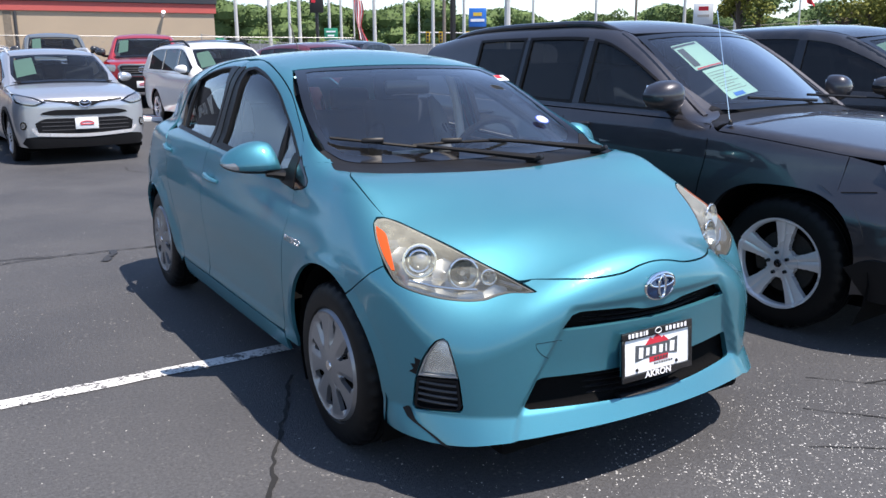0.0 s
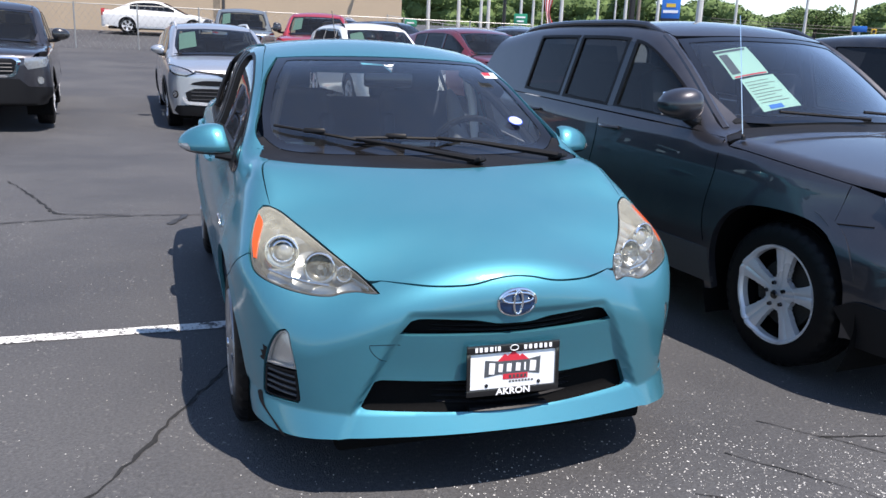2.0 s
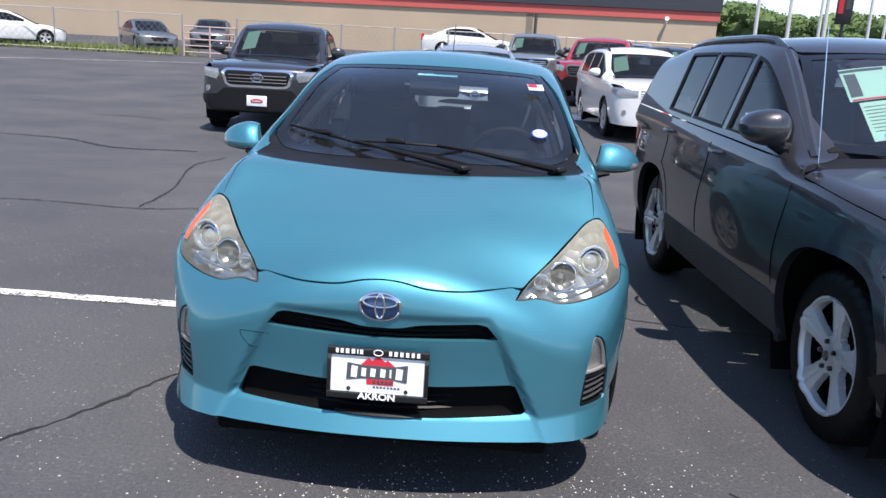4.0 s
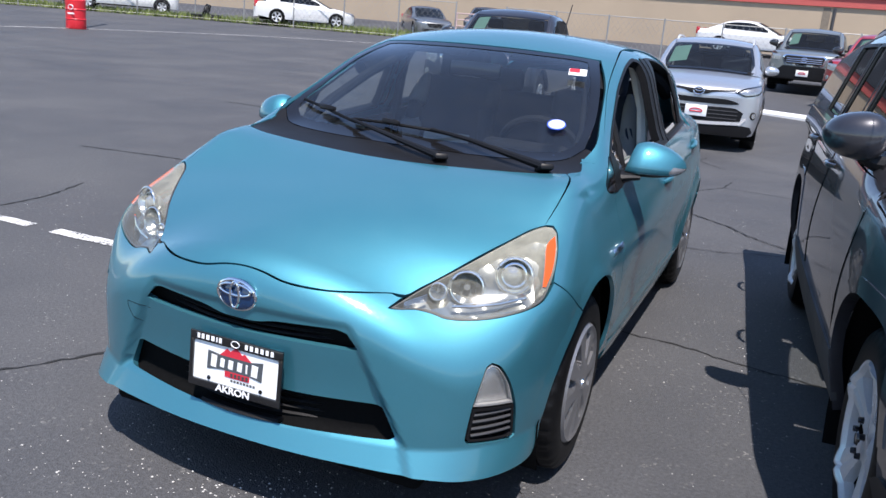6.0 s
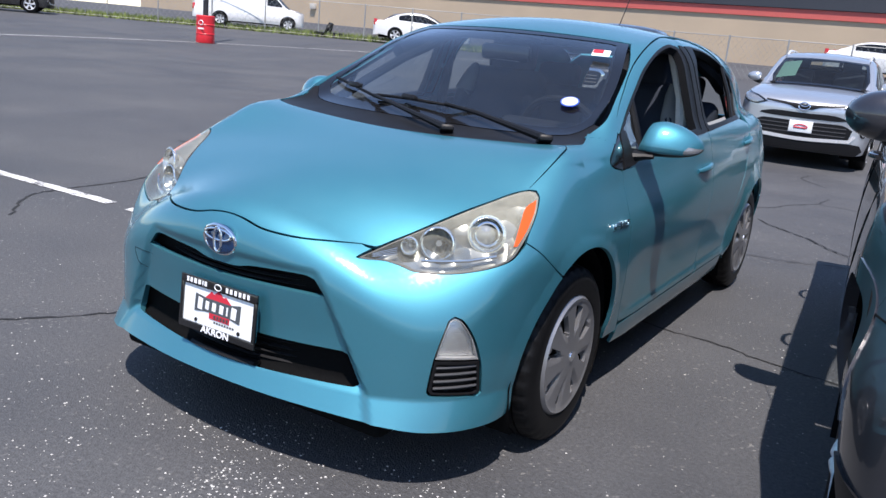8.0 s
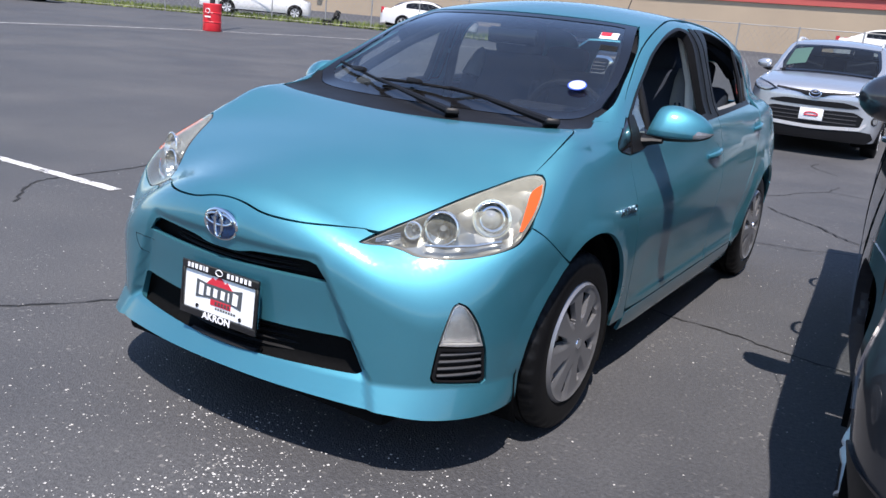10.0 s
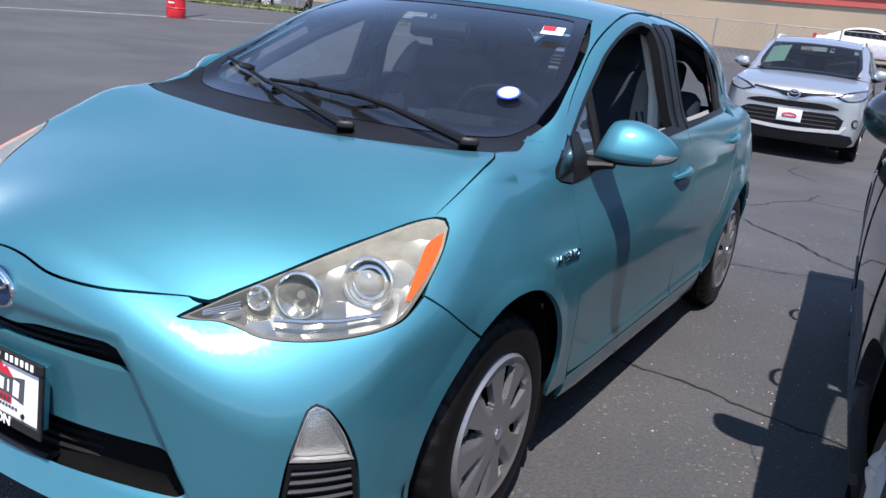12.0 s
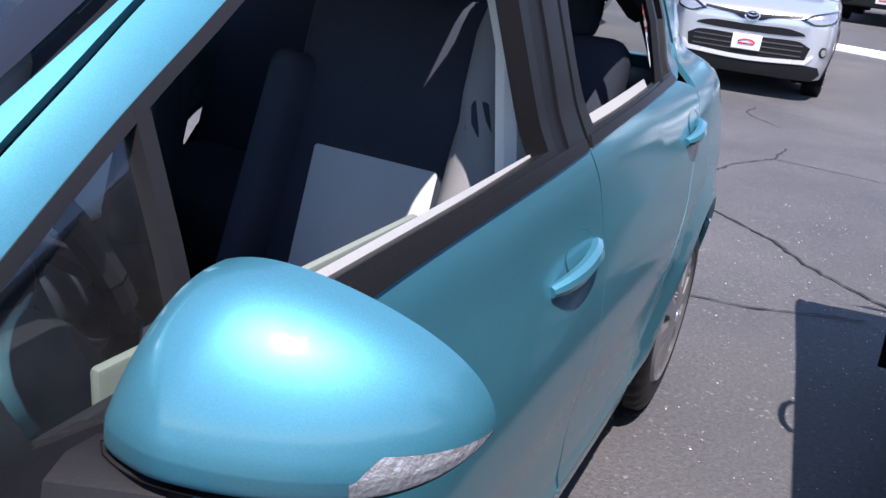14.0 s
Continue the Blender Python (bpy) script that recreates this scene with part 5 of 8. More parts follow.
part("badge_ring", ring(ring(ring(bmesh.new(), 0, 0.662, 0.063, 0.044, 0.0055, 0.053, tilt=-0.14), 0, 0.678, 0.052, 0.0165, 0.004, 0.045), 0, 0.664, 0.0145, 0.037, 0.004, 0.043), CHROME, badge, "chrome rings")

PLATE = pose(0, 0.052, 0.442, 86, 0, 0)
frame_ob = part("plate_holder", plate(bmesh.new(), [(-0.14, -0.07), (0.14, -0.07), (0.14, 0.07), (-0.14, 0.07)], 0.02, PLATE @ pose(0, 0, -0.024)), TEAL, hatch, "body-coloured plate holder")
bm = bmesh.new()
for cx, cy, w, h in ((0, 0.069, 0.318, 0.028), (0, -0.073, 0.318, 0.022), (-0.1525, 0, 0.013, 0.13), (0.1525, 0, 0.013, 0.13)):
    box(bm, (w, h, 0.008), (cx, cy, 0.004), 0.002)
bm.transform(PLATE)
pf = part("plate_surround", bm, GLOSS_BLACK, hatch, "black dealer plate surround")
pl = part("dealer_plate", plate(bmesh.new(), [(-0.148, -0.066), (0.148, -0.066), (0.148, 0.06), (-0.148, 0.06)], 0.002, PLATE), PAPER_WHITE, hatch, "white dealer plate with a red and black mark")
lettering("town_name", "AKRON", 0.029, PLATE @ pose(0, -0.073, 0.009), INK_WHITE, pf, 0.0005, 0.0008, "white lettering", 1.15)
for x, w in ((-0.128, 0.011), (-0.113, 0.012), (-0.096, 0.014), (-0.078, 0.014), (-0.064, 0.005), (-0.052, 0.012), (0.038, 0.012), (0.055, 0.013), (0.073, 0.013), (0.091, 0.013), (0.108, 0.012), (0.125, 0.012)):
    bm = box(bmesh.new(), (w * 0.78, 0.0145, 0.001), (x, 0.0695, 0.0088))
    bm.transform(PLATE)
    part("name_bar", bm, INK_WHITE, pf, "white mark", False)
bm = bmesh.new()
tube(bm, [(0.014 * math.cos(a), 0.0695 + 0.009 * math.sin(a), 0.009) for a in np.linspace(0, math.tau, 19)], 0.0014, 5, False)
bm.transform(PLATE)
part("oval_mark", bm, INK_WHITE, pf)
bm = plate(bmesh.new(), [(-0.098, -0.024), (-0.05, -0.017), (0.05, -0.017), (0.092, -0.024), (0.094, 0.034), (0.05, 0.026), (-0.05, 0.026), (-0.096, 0.032)], 0.001, pose(0, 0, 0.0028))
bm.transform(PLATE)
part("mark_outline", bm, INK, pl, "black outline", False)
for x, h, w in ((-0.074, 0.042, 0.024), (-0.044, 0.030, 0.018), (-0.015, 0.030, 0.020), (0.016, 0.030, 0.020), (0.040, 0.030, 0.007), (0.067, 0.040, 0.026)):
    bm = plate(bmesh.new(), [(-w * 0.42, -h * 0.42), (w * 0.36, -h * 0.46), (w * 0.46, h * 0.40), (-w * 0.34, h * 0.46)], 0.001, pose(x, 0.004, 0.004))
    bm.transform(PLATE)
    part("mark_stroke", bm, INK_WHITE, pl, "white stroke", False)
bm = bmesh.new()
plate(bm, [(-0.055, 0.026), (-0.03, 0.05), (-0.02, 0.042), (0.0, 0.058), (0.022, 0.04), (0.03, 0.046), (0.055, 0.026)], 0.001, pose(0, 0, 0.0028))
box(bm, (0.085, 0.018, 0.001), (0.008, -0.026, 0.0032))
bm.transform(PLATE)
part("mark_crest", bm, INK_RED, pl, "red peaks and band", False)
bm = bmesh.new()
for x in (-0.01, 0.003, 0.016, 0.029, 0.042):
    box(bm, (0.008, 0.010, 0.001), (x, -0.026, 0.0045))
for x in np.arange(-0.01, 0.075, 0.011):
    box(bm, (0.007, 0.006, 0.001), (x, -0.043, 0.003))
bm.transform(PLATE)
part("small_print", bm, GREY_PLASTIC, pl, "", False)
for x in (-0.09, 0.09):
    bm = lathe(bmesh.new(), [(0, 0.001), (0, 0.006), (-0.003, 0.007)], 10)
    bm.transform(PLATE @ pose(x, -0.052, 0.004) @ pose(0, 0, 0, 0, -90, 0))
    part("plate_screw", bm, GLOSS_BLACK, pl)

# ---- door mirrors, handles, wipers, badges, stickers ----


def mirror_shell(s, u0=0.0, v0=0.0, v1=1.0, drop=0.0, lift=0.0, nu=36, nv=30, v_start=None):
    """Part of the shell of a door mirror: u runs out to its tip, v from the lower edge over a crease to the top."""
    bm = bmesh.new()
    rows = []
    for i in range(nu + 1):
        u = 1 - (1 - (u0 + (1 - u0) * i / nu)) ** 1.8
        row = []
        top = 0.974 + 0.093 * max(0.0, 1 - u ** 2.0) ** 0.55 * (1 - 0.14 * (1 - u) ** 7)
        low = 0.974 - 0.024 * max(0.0, 1 - u ** 9) ** 0.6
        crease = low + 0.21 * (top - low)
        ve = v1 if v_start is None else v_start + (v1 - v_start) * min(1.0, (u - u0) / (1 - u0) * 1.7)
        for j in range(nv + 1):
            ph = (v0 + (ve - v0) * j / nv - 0.5) * math.pi
            sn, cs = math.sin(ph), abs(math.cos(ph))
            z = crease + (top - crease) * sn ** 0.85 if sn > 0 else crease - (crease - low) * abs(sn)
            d = 0.082 * max(0.0, 1 - u ** 3.2) ** 0.5 * (0.74 + 0.26 * min(1, u * 4) ** 0.5)
            if drop:
                z = low - drop * (1 - u ** 3) * (1 - j / nv)
                k = 0.90 * (j / nv) ** 0.35
            elif sn > 0:
                k = cs ** 0.72
            else:
                k = (1 - 0.10 * abs(sn)) * cs ** 0.06
            d = d * k + lift
            y = 1.4500 - 0.0027 * u + 0.0693 * u * u - d + 0.2907 * (z - 0.9474)
            row.append(bm.verts.new((s * (0.7664 + 0.212 * u + 0.2404 * (z - 0.9474) * (1 - u)), y, z + (lift * 0.3 if not drop else 0))))
        rows.append(row)
    for p, q in zip(rows, rows[1:]):
        for j in range(nv):
            bm.faces.new((p[j], p[j + 1], q[j + 1], q[j]))
    if u0 == 0.0:
        bm.faces.new(rows[0])
    bmesh.ops.remove_doubles(bm, verts=bm.verts, dist=1e-5)
    return bm


for s in (1, -1):
    mir = part("door_mirror", mirror_shell(s), TEAL, hatch)
    part("lower_shell", mirror_shell(s, drop=0.018, nv=8), BLACK_PLASTIC, mir, "black lower half of the mirror")
    part("turn_repeater", mirror_shell(s, u0=0.55, v0=0.06, v1=0.56, lift=0.0022, v_start=0.12), REPEATER, mir, "clear turn repeater")
    part("mirror_glass", plate(bmesh.new(), [(-0.09, -0.03), (0.06, -0.025), (0.062, 0.0), (0.03, 0.03), (-0.08, 0.045)] if s > 0 else [(-0.06, -0.025), (0.09, -0.03), (0.08, 0.045), (-0.03, 0.03), (-0.062, 0.0)], 0.002, pose(s * 0.868, 1.478, 0.985, 90, 0, s * 12)), MIRROR, mir, "mirror glass")
    bm = tube(bmesh.new(), [(s * 0.745, 1.39, 0.925), (s * 0.775, 1.392, 0.93), (s * 0.80, 1.395, 0.935), (s * 0.83, 1.40, 0.937)], [0.034, 0.026, 0.02, 0.014], 10)
    bmesh.ops.scale(bm, vec=(1, 1.35, 0.75), verts=bm.verts, space=Matrix.Translation((-s * 0.8, -1.395, -0.93)))
    part("mirror_arm", bm, BLACK_PLASTIC, mir, "black mirror arm")
    for y0, z0, y1, z1 in ((2.13, 0.812, 2.335, 0.83), (3.0, 0.885, 3.175, 0.908)):
        q = np.array([(2.0, y0 + (y1 - y0) * f, z0 + (z1 - z0) * f) for f in np.linspace(0, 1, 9)])
        p = meet(HB, q, np.broadcast_to((-1.0, 0, 0), q.shape), 1.6)
        out = np.array([0.001, 0.009, 0.014, 0.017, 0.018, 0.017, 0.015, 0.010, 0.002])
        bm = bmesh.new()
        tube(bm, [(s * (a + o), b, c) for (a, b, c), o in zip(p, out)], [0.009, 0.012, 0.0135, 0.014, 0.014, 0.014, 0.014, 0.013, 0.010], 8)
        hd = part("door_handle", bm, TEAL, hatch, "teal pull handle")
        cup_mid = p[5] + np.array((0, 0, 0.012))
        oval = [(cup_mid[0], cup_mid[1] + 0.062 * math.cos(a), cup_mid[2] + 0.034 * math.sin(a)) for a in np.linspace(0, math.tau, 18, endpoint=False)]
        rim_in = [(cup_mid[0], cup_mid[1] + 0.045 * math.cos(a), cup_mid[2] + 0.022 * math.sin(a)) for a in np.linspace(0, math.tau, 18, endpoint=False)]
        dent = lambda pnt, c=cup_mid: HB(pnt) + 0.016 * np.clip(1 - ((pnt[..., 1] - c[1]) / 0.062) ** 2 - ((pnt[..., 2] - c[2]) / 0.034) ** 2, 0, 1)
        d = skin(dent, FLANK, oval, step_=0.012, gap=0, lift=0.0018, depth=0)
        sheet("handle_cup", d if s > 0 else flipped(d), TEAL, hd, "scooped cup behind the handle")

for pts, name in (([(-0.597, 1.294, 1.068), (-0.44, 1.23, 1.043), (-0.28, 1.15, 1.02), (-0.12, 1.08, 1.0), (0.06, 1.01, 0.975), (0.187, 0.958, 0.958)], "wiper"), ([(-0.286, 1.172, 1.03), (-0.11, 1.158, 1.03), (0.069, 1.141, 1.026), (0.24, 1.11, 1.01), (0.4, 1.055, 0.99), (0.568, 0.985, 0.972)], "wiper")):
    up_n = Vector((0, -0.5, 0.87))
    b = [Vector(p) + up_n * (0.022 if 0 < i < 5 else 0.012) for i, p in enumerate(pts)]
    bm = tube(bmesh.new(), [b[2], b[3], b[4], b[5] + Vector((0, 0, 0.008))], [0.006, 0.009, 0.012, 0.016], 8)
    arm = part("wiper_arm", bm, BLACK_PLASTIC, hatch, "black windscreen wiper")
    bm = tube(bmesh.new(), [Vector(pts[0]) + up_n * 0.01, Vector(pts[1]) + up_n * 0.014, Vector(pts[2]) + up_n * 0.016, (Vector(pts[2]) * 0.35 + Vector(pts[3]) * 0.65) + up_n * 0.012 + Vector((0, 0.045, 0))], 0.0065, 6)
    part("wiper_blade", bm, RUBBER, arm)
    part("wiper_joint", box(bmesh.new(), (0.09, 0.022, 0.02), b[1], 0.007, (-25, 0, -20)), BLACK_PLASTIC, arm)
    part("wiper_cap", box(bmesh.new(), (0.05, 0.075, 0.022), b[5] + Vector((0.0, 0.012, 0.0)), 0.008, (-22, 0, 35)), BLACK_PLASTIC, arm)

for s in (1, -1):
    m = pose(s * 0.8365, 1.132, 0.7125, 84, 0, 90 * s)
    lettering("hybrid_badge", "HYBRID", 0.034, m, CHROME, hatch, 0.0025, 0.0006, "chrome raised lettering", 1.35)
bm = bmesh.new()
lathe(bm, [(0, 0.001), (0.003, 0.02), (0.012, 0.014), (0.018, 0.008)], 12)
bm.transform(pose(0.0, 3.05, 1.40, 0, -90, 0))
tube(bm, [(0.0, 3.05, 1.41), (0.0, 3.19, 1.60)], 0.003, 6)
part("roof_aerial", bm, BLACK_PLASTIC, hatch, "thin black roof aerial")
on_glass = Matrix.Translation((0.0, -0.006, 0.009)) @ pose(0.503, 1.327, 1.091, 32, 0, 8)
for nm, rx, ry, mat, h in (("round_sticker", 0.036, 0.032, INK_BLUE, 0.0), ("sticker_face", 0.031, 0.0275, PAPER_GREY, 0.0015)):
    st = part(nm, plate(bmesh.new(), [(rx * math.cos(a), ry * math.sin(a)) for a in np.linspace(0, math.tau, 30, endpoint=False)], 0.001, on_glass @ pose(0, 0, h)), mat, hatch if h == 0 else st, "white and blue round windscreen sticker" if h == 0 else "white face")
bm = bmesh.new()
for k in range(5):
    box(bm, (0.04 - 0.006 * abs(k - 2), 0.003, 0.0006), (0, -0.016 + 0.008 * k, 0))
bm.transform(on_glass @ pose(0, 0, 0.003))
part("sticker_print", bm, PAPER, st, "", False)
on_glass2 = Matrix.Translation((0.0, -0.005, 0.009)) @ pose(0.482, 1.632, 1.278, 27, 0, 12)
st = part("tag_sticker", plate(bmesh.new(), [(-0.036, -0.026), (0.036, -0.026), (0.036, 0.026), (-0.036, 0.026)], 0.001, on_glass2), PAPER_WHITE, hatch, "white and red paper tag on the windscreen")
part("red_block", plate(bmesh.new(), [(-0.034, -0.005), (0.008, -0.005), (0.008, 0.024), (-0.034, 0.024)], 0.001, on_glass2 @ pose(0, 0, 0.0015)), INK_RED, st)


def scuff(pts, view, lift=0.0012, mat=BLACK_PLASTIC):
    d = skin(HB, view, pts, step_=0.01, gap=0, lift=lift, depth=0, sharp=80)
    return sheet("scrape", flipped(d), mat, hatch, "black scrape in the bumper paint")


scuff([(0.735, 0.33, 0.47), (0.75, 0.345, 0.475), (0.748, 0.345, 0.455), (0.757, 0.36, 0.452), (0.752, 0.35, 0.437), (0.76, 0.365, 0.425), (0.745, 0.345, 0.418), (0.742, 0.338, 0.44)], FOG_VIEW)
scuff([(0.76, 0.37, 0.30), (0.775, 0.39, 0.29), (0.765, 0.37, 0.265), (0.72, 0.315, 0.235), (0.68, 0.275, 0.205), (0.66, 0.255, 0.2), (0.70, 0.29, 0.228), (0.745, 0.345, 0.262)], FOG_VIEW)
for line_ in ([(0.395, 0.12, 0.47), (0.43, 0.13, 0.49), (0.452, 0.135, 0.515), (0.455, 0.135, 0.53)], [(0.36, 0.1, 0.527), (0.4, 0.11, 0.533), (0.455, 0.13, 0.531)]):
    q = np.array([(x, -0.2, z) for x, _, z in rounded(line_, 0.008, closed=False)])
    p = meet(HB, q, np.broadcast_to((0.0, 1.0, 0.0), q.shape), 0.8)
    part("paint_crack", tube(bmesh.new(), [(-a, b, c) for a, b, c in p], 0.0009, 4), WELL, hatch)

# ---- the other vehicles ----


class Body:
    """A plain road vehicle, nose at y = 0 and facing -y: the numbers of its shape and the solid they make."""

    def __init__(self, length, half, axles, arch, tyre, hood, screen, roof, belt, rocker=0.28, crown=0.05, blunt=0.16, tumble=0.32, sweep=0.2, tail_lean=0.3, cabin_end=None, hub=None, boxy=2.0, pinch=0.0):
        self.length, self.half, self.axles, self.arch, self.tyre = length, half, axles, arch, tyre
        self.hood, self.rocker, self.crown, self.blunt, self.tumble, self.sweep = curve(*hood), rocker, crown, blunt, tumble, sweep
        self.cowl, self.top_front = screen[0], screen[1]
        self.roof = curve((screen[0][0] - 0.3, screen[0][1] - 0.17), screen[0], screen[1], *roof)
        self.roof_end = roof[-1]
        self.belt = curve(*belt)
        self.tail_lean = tail_lean
        self.cabin_end = cabin_end or length
        self.hub, self.boxy, self.pinch = hub or tyre, boxy, pinch
        h = half
        self.sect = curve((0.18, h - 0.08), (rocker, h - 0.05), (0.45, h - 0.015), (0.68, h), (0.85, h - 0.01), (belt[0][1], h - 0.045), (belt[0][1] + 0.15, h - 0.09))
        self.taper = curve((0.3, -0.03), (0.9, 0.0), (length - 0.9, 0.0), (length - 0.25, -0.03), (length, -0.09))

    def __call__(self, p):
        x, y, z = np.abs(p[..., 0]), p[..., 1], p[..., 2]
        side = x - (self.sect(z) + self.taper(y)) + self.pinch * step((z - 0.60) / 0.26) * step((1.05 - y) / 0.9)
        nose = 0.02 + self.blunt * x ** 2 + 0.9 * np.maximum(0, x - self.half * 0.58) ** 2 + 0.5 * np.maximum(0, 0.42 - z) ** 2
        front = (nose - y) * 0.94
        rear = y - (self.length - 0.08 * x ** 2 - 0.05 * np.maximum(0, z - 0.7))
        top = (z - self.hood(y) + self.crown * (x / self.half) ** 2) * 0.96
        low = smax(smax(smax(side, front, 0.16), rear, 0.1), top, 0.08)
        low = np.maximum(low, self.rocker - 0.08 - z)
        g_top = (z - self.roof(y - self.sweep * x ** 2 * step((self.top_front[0] + 0.4 - y) / 0.4)) + 0.12 * x ** 2) * 0.9
        g_side = (x - (self.half - 0.05 - self.tumble * (z - self.belt(y)))) * 0.95
        g_rear = (y - (self.cabin_end - 0.03 - self.tail_lean * np.maximum(0, z - self.belt(y)) - 0.06 * x ** 2)) * 0.93
        gh = smax(smax(g_top, g_side, 0.09), g_rear, 0.08)
        gh = smax(gh, np.maximum(self.cowl[1] - 0.15 - z, self.cowl[0] - 0.15 - y), 0.1)
        return smin(low, gh, 0.04)

    def arch_line(self, cy, r, a0, a1, n, x):
        """Points of a wheel arch, rounder or squarer by boxy."""
        out = []
        for a in np.radians(np.linspace(a0, a1, n)):
            k = r / (abs(math.cos(a)) ** self.boxy + abs(math.sin(a)) ** self.boxy) ** (1 / self.boxy)
            out.append((x, cy + k * math.cos(a), self.hub + k * math.sin(a)))
        return out

    def edge(self, y, inside=0.1):
        """The height of the bonnet's or bed's edge over the flank at y."""
        return float(self.hood(np.array(y)) - self.crown * 0.85) - 0.035

    def line(self, y):
        """The upper edge of the side windows at y."""
        x2 = (self.half - 0.2) ** 2
        yy = np.array(y)
        return self.roof(yy - self.sweep * x2 * step((self.top_front[0] + 0.4 - yy) / 0.4)) - 0.12 * x2


def window_outline(b, y0, y1, low=0.03, high=0.075, ends=True):
    ys = np.linspace(y0, y1, 9)
    top = [float(min(b.line(y), b.roof_end[1] + 9)) - high for y in ys]
    bot = [float(b.belt(np.array(y))) + low for y in ys]
    pts = [(b.half - 0.1, y, z) for y, z in zip(ys, bot) if True]
    hi = [(b.half - 0.2, y, t) for y, t, z in zip(ys, top, bot) if t > z + 0.02]
    pts = [p for p, t in zip(pts, top) if t > p[2] - 0.02]
    return pts + hi[::-1]


FRONT = Plane(0, -1, 0)


def face_part(name, b, car, pts, mat, lift=0.004, view=None, both=True, label="", depth=0.012, step_=0.04, gap=0.0):
    """A grille, lamp or trim piece laid on the nose; points are (x, z) or (x, y, z)."""
    o = [(q[0], 0.1, q[1]) if len(q) == 2 else q for q in pts]
    view = view or FRONT
    if both:
        d = skin(b, view, o, step_=step_, gap=gap, lift=lift, depth=depth)
        return pair(name, d, mat, car, label)
    d = skin(b, view, mirrored(o), step_=step_, gap=gap, lift=lift, depth=depth)
    return (sheet(name, d, mat, car, label),)


def build_vehicle(name, label, category, b, paint, at, windows, wheel=("six", 0.22, 0.24), fine=0.06, side_glass=PRIVACY, cladding=None, group="", screen_glass=DIM_GLASS, alloy=ALLOY, pillar_black=True):
    car = thing(name, label, category, at, group)
    (fa, ra), R, h = b.axles, b.arch, b.half
    hz = b.hub
    cy, cz = b.cowl
    tail = b.length
    flank = Plane(1, 0, 0.05)
    seam = fa - R * 0.72
    q = np.array([(h + 0.3, y, b.edge(y)) for y in np.linspace(seam, cy - 0.05, 6)])
    nose_edge = [tuple(v) for v in meet(b, q, np.broadcast_to((-1.0, 0.0, 0.0), q.shape), 0.6)]
    q = np.array([(x, -0.3, b.edge(0.1) - 0.01 * (x / h) ** 2) for x in (0.0, h * 0.2, h * 0.4, h * 0.6, h * 0.74)])
    lip = [tuple(v) for v in meet(b, q, np.broadcast_to((0.0, 1.0, 0.0), q.shape), 1.0)]
    belt = [(h - 0.05, y, float(b.belt(np.array(y)))) for y in np.linspace(cy + 0.02, b.cabin_end - 0.12, 8)]
    bed = [(h - 0.05, y, b.edge(y)) for y in np.linspace(b.cabin_end, tail - 0.15, 4)] if b.cabin_end < tail - 0.3 else []
    back = [(h - 0.05, tail - 0.14, 0.8), (h - 0.05, tail - 0.16, 0.55), (h - 0.05, tail - 0.2, 0.36)]
    arch_r = b.arch_line(ra, R, -10 if ra + R < tail - 0.22 else 20, 190, 14, h)
    arch_f = b.arch_line(fa, R, -10, 128, 12, h)
    flank_outline = nose_edge + belt + bed + back + arch_r + [(h, ra - R - 0.06, b.rocker), (h, fa + R + 0.06, b.rocker)] + arch_f
    pair("flank", skin(b, flank, flank_outline, step_=fine), paint, car)
    q = np.array([(h - 0.3, y, b.top_front[1] + 0.6) for y in np.linspace(b.top_front[0] + 0.12, b.roof_end[0] - 0.02, 5)])
    roof_edge = [tuple(v) for v in meet(b, q, np.broadcast_to((0.0, 0.0, -1.0), q.shape), 1.2)]
    bonnet = lip + nose_edge + [(h * 0.5, cy - 0.12, cz), (0, cy - 0.16, cz)]
    sheet("bonnet", skin(b, Plane(0, -0.5, 0.87), mirrored(bonnet), step_=fine), paint, car)
    nose_round = Round(0, fa + 0.1, h)
    face = lip + [nose_edge[0]] + b.arch_line(fa, R, 128.5, 192, 6, h - 0.02) + [(h - 0.08, fa - R - 0.02, b.rocker - 0.03), (h * 0.6, 0.12, b.rocker - 0.05), (0, 0.05, b.rocker - 0.05)]
    sheet("front_bumper", skin(b, nose_round, mirrored(face), step_=fine), paint, car)
    sheet("tail_panel", skin(b, Round(0, tail - 1.0, h, 1), mirrored([(0, tail, b.edge(tail - 0.05)), (h - 0.14, tail - 0.12, b.edge(tail - 0.1)), (h - 0.06, tail - 0.15, 0.7), (h - 0.05, tail - 0.2, b.rocker + 0.05), (0, tail, b.rocker)]), step_=fine * 1.5), paint, car)
    # cabin
    gh_view = Plane(0.9, 0, 0.43)
    hx = h - 0.3
    a_line = [(h - 0.14, cy + 0.1, cz + 0.02)] + [(hx + 0.14 * (1 - f), cy + 0.18 + f * (b.top_front[0] - cy - 0.05), 0) for f in (0.35, 0.7, 1.0)]
    lift_to = lambda pts: [(x, y, float(b.line(y)) + 0.01 if z == 0 else z) for x, y, z in pts]
    frame_pts = lift_to(a_line[:-1]) + roof_edge + [(h - 0.25, b.cabin_end - 0.25, (b.roof_end[1] + float(b.belt(np.array(b.roof_end[0])))) / 2), (h - 0.12, b.cabin_end - 0.12, float(b.belt(np.array(b.cabin_end))) + 0.004)] + [(x, y, z + 0.004) for x, y, z in belt[::-1]]
    holes = [window_outline(b, *w[:2]) for w in windows]
    pair("cabin_side", skin(b, gh_view, frame_pts, holes, step_=fine * 0.7, depth=0.02), paint, car)
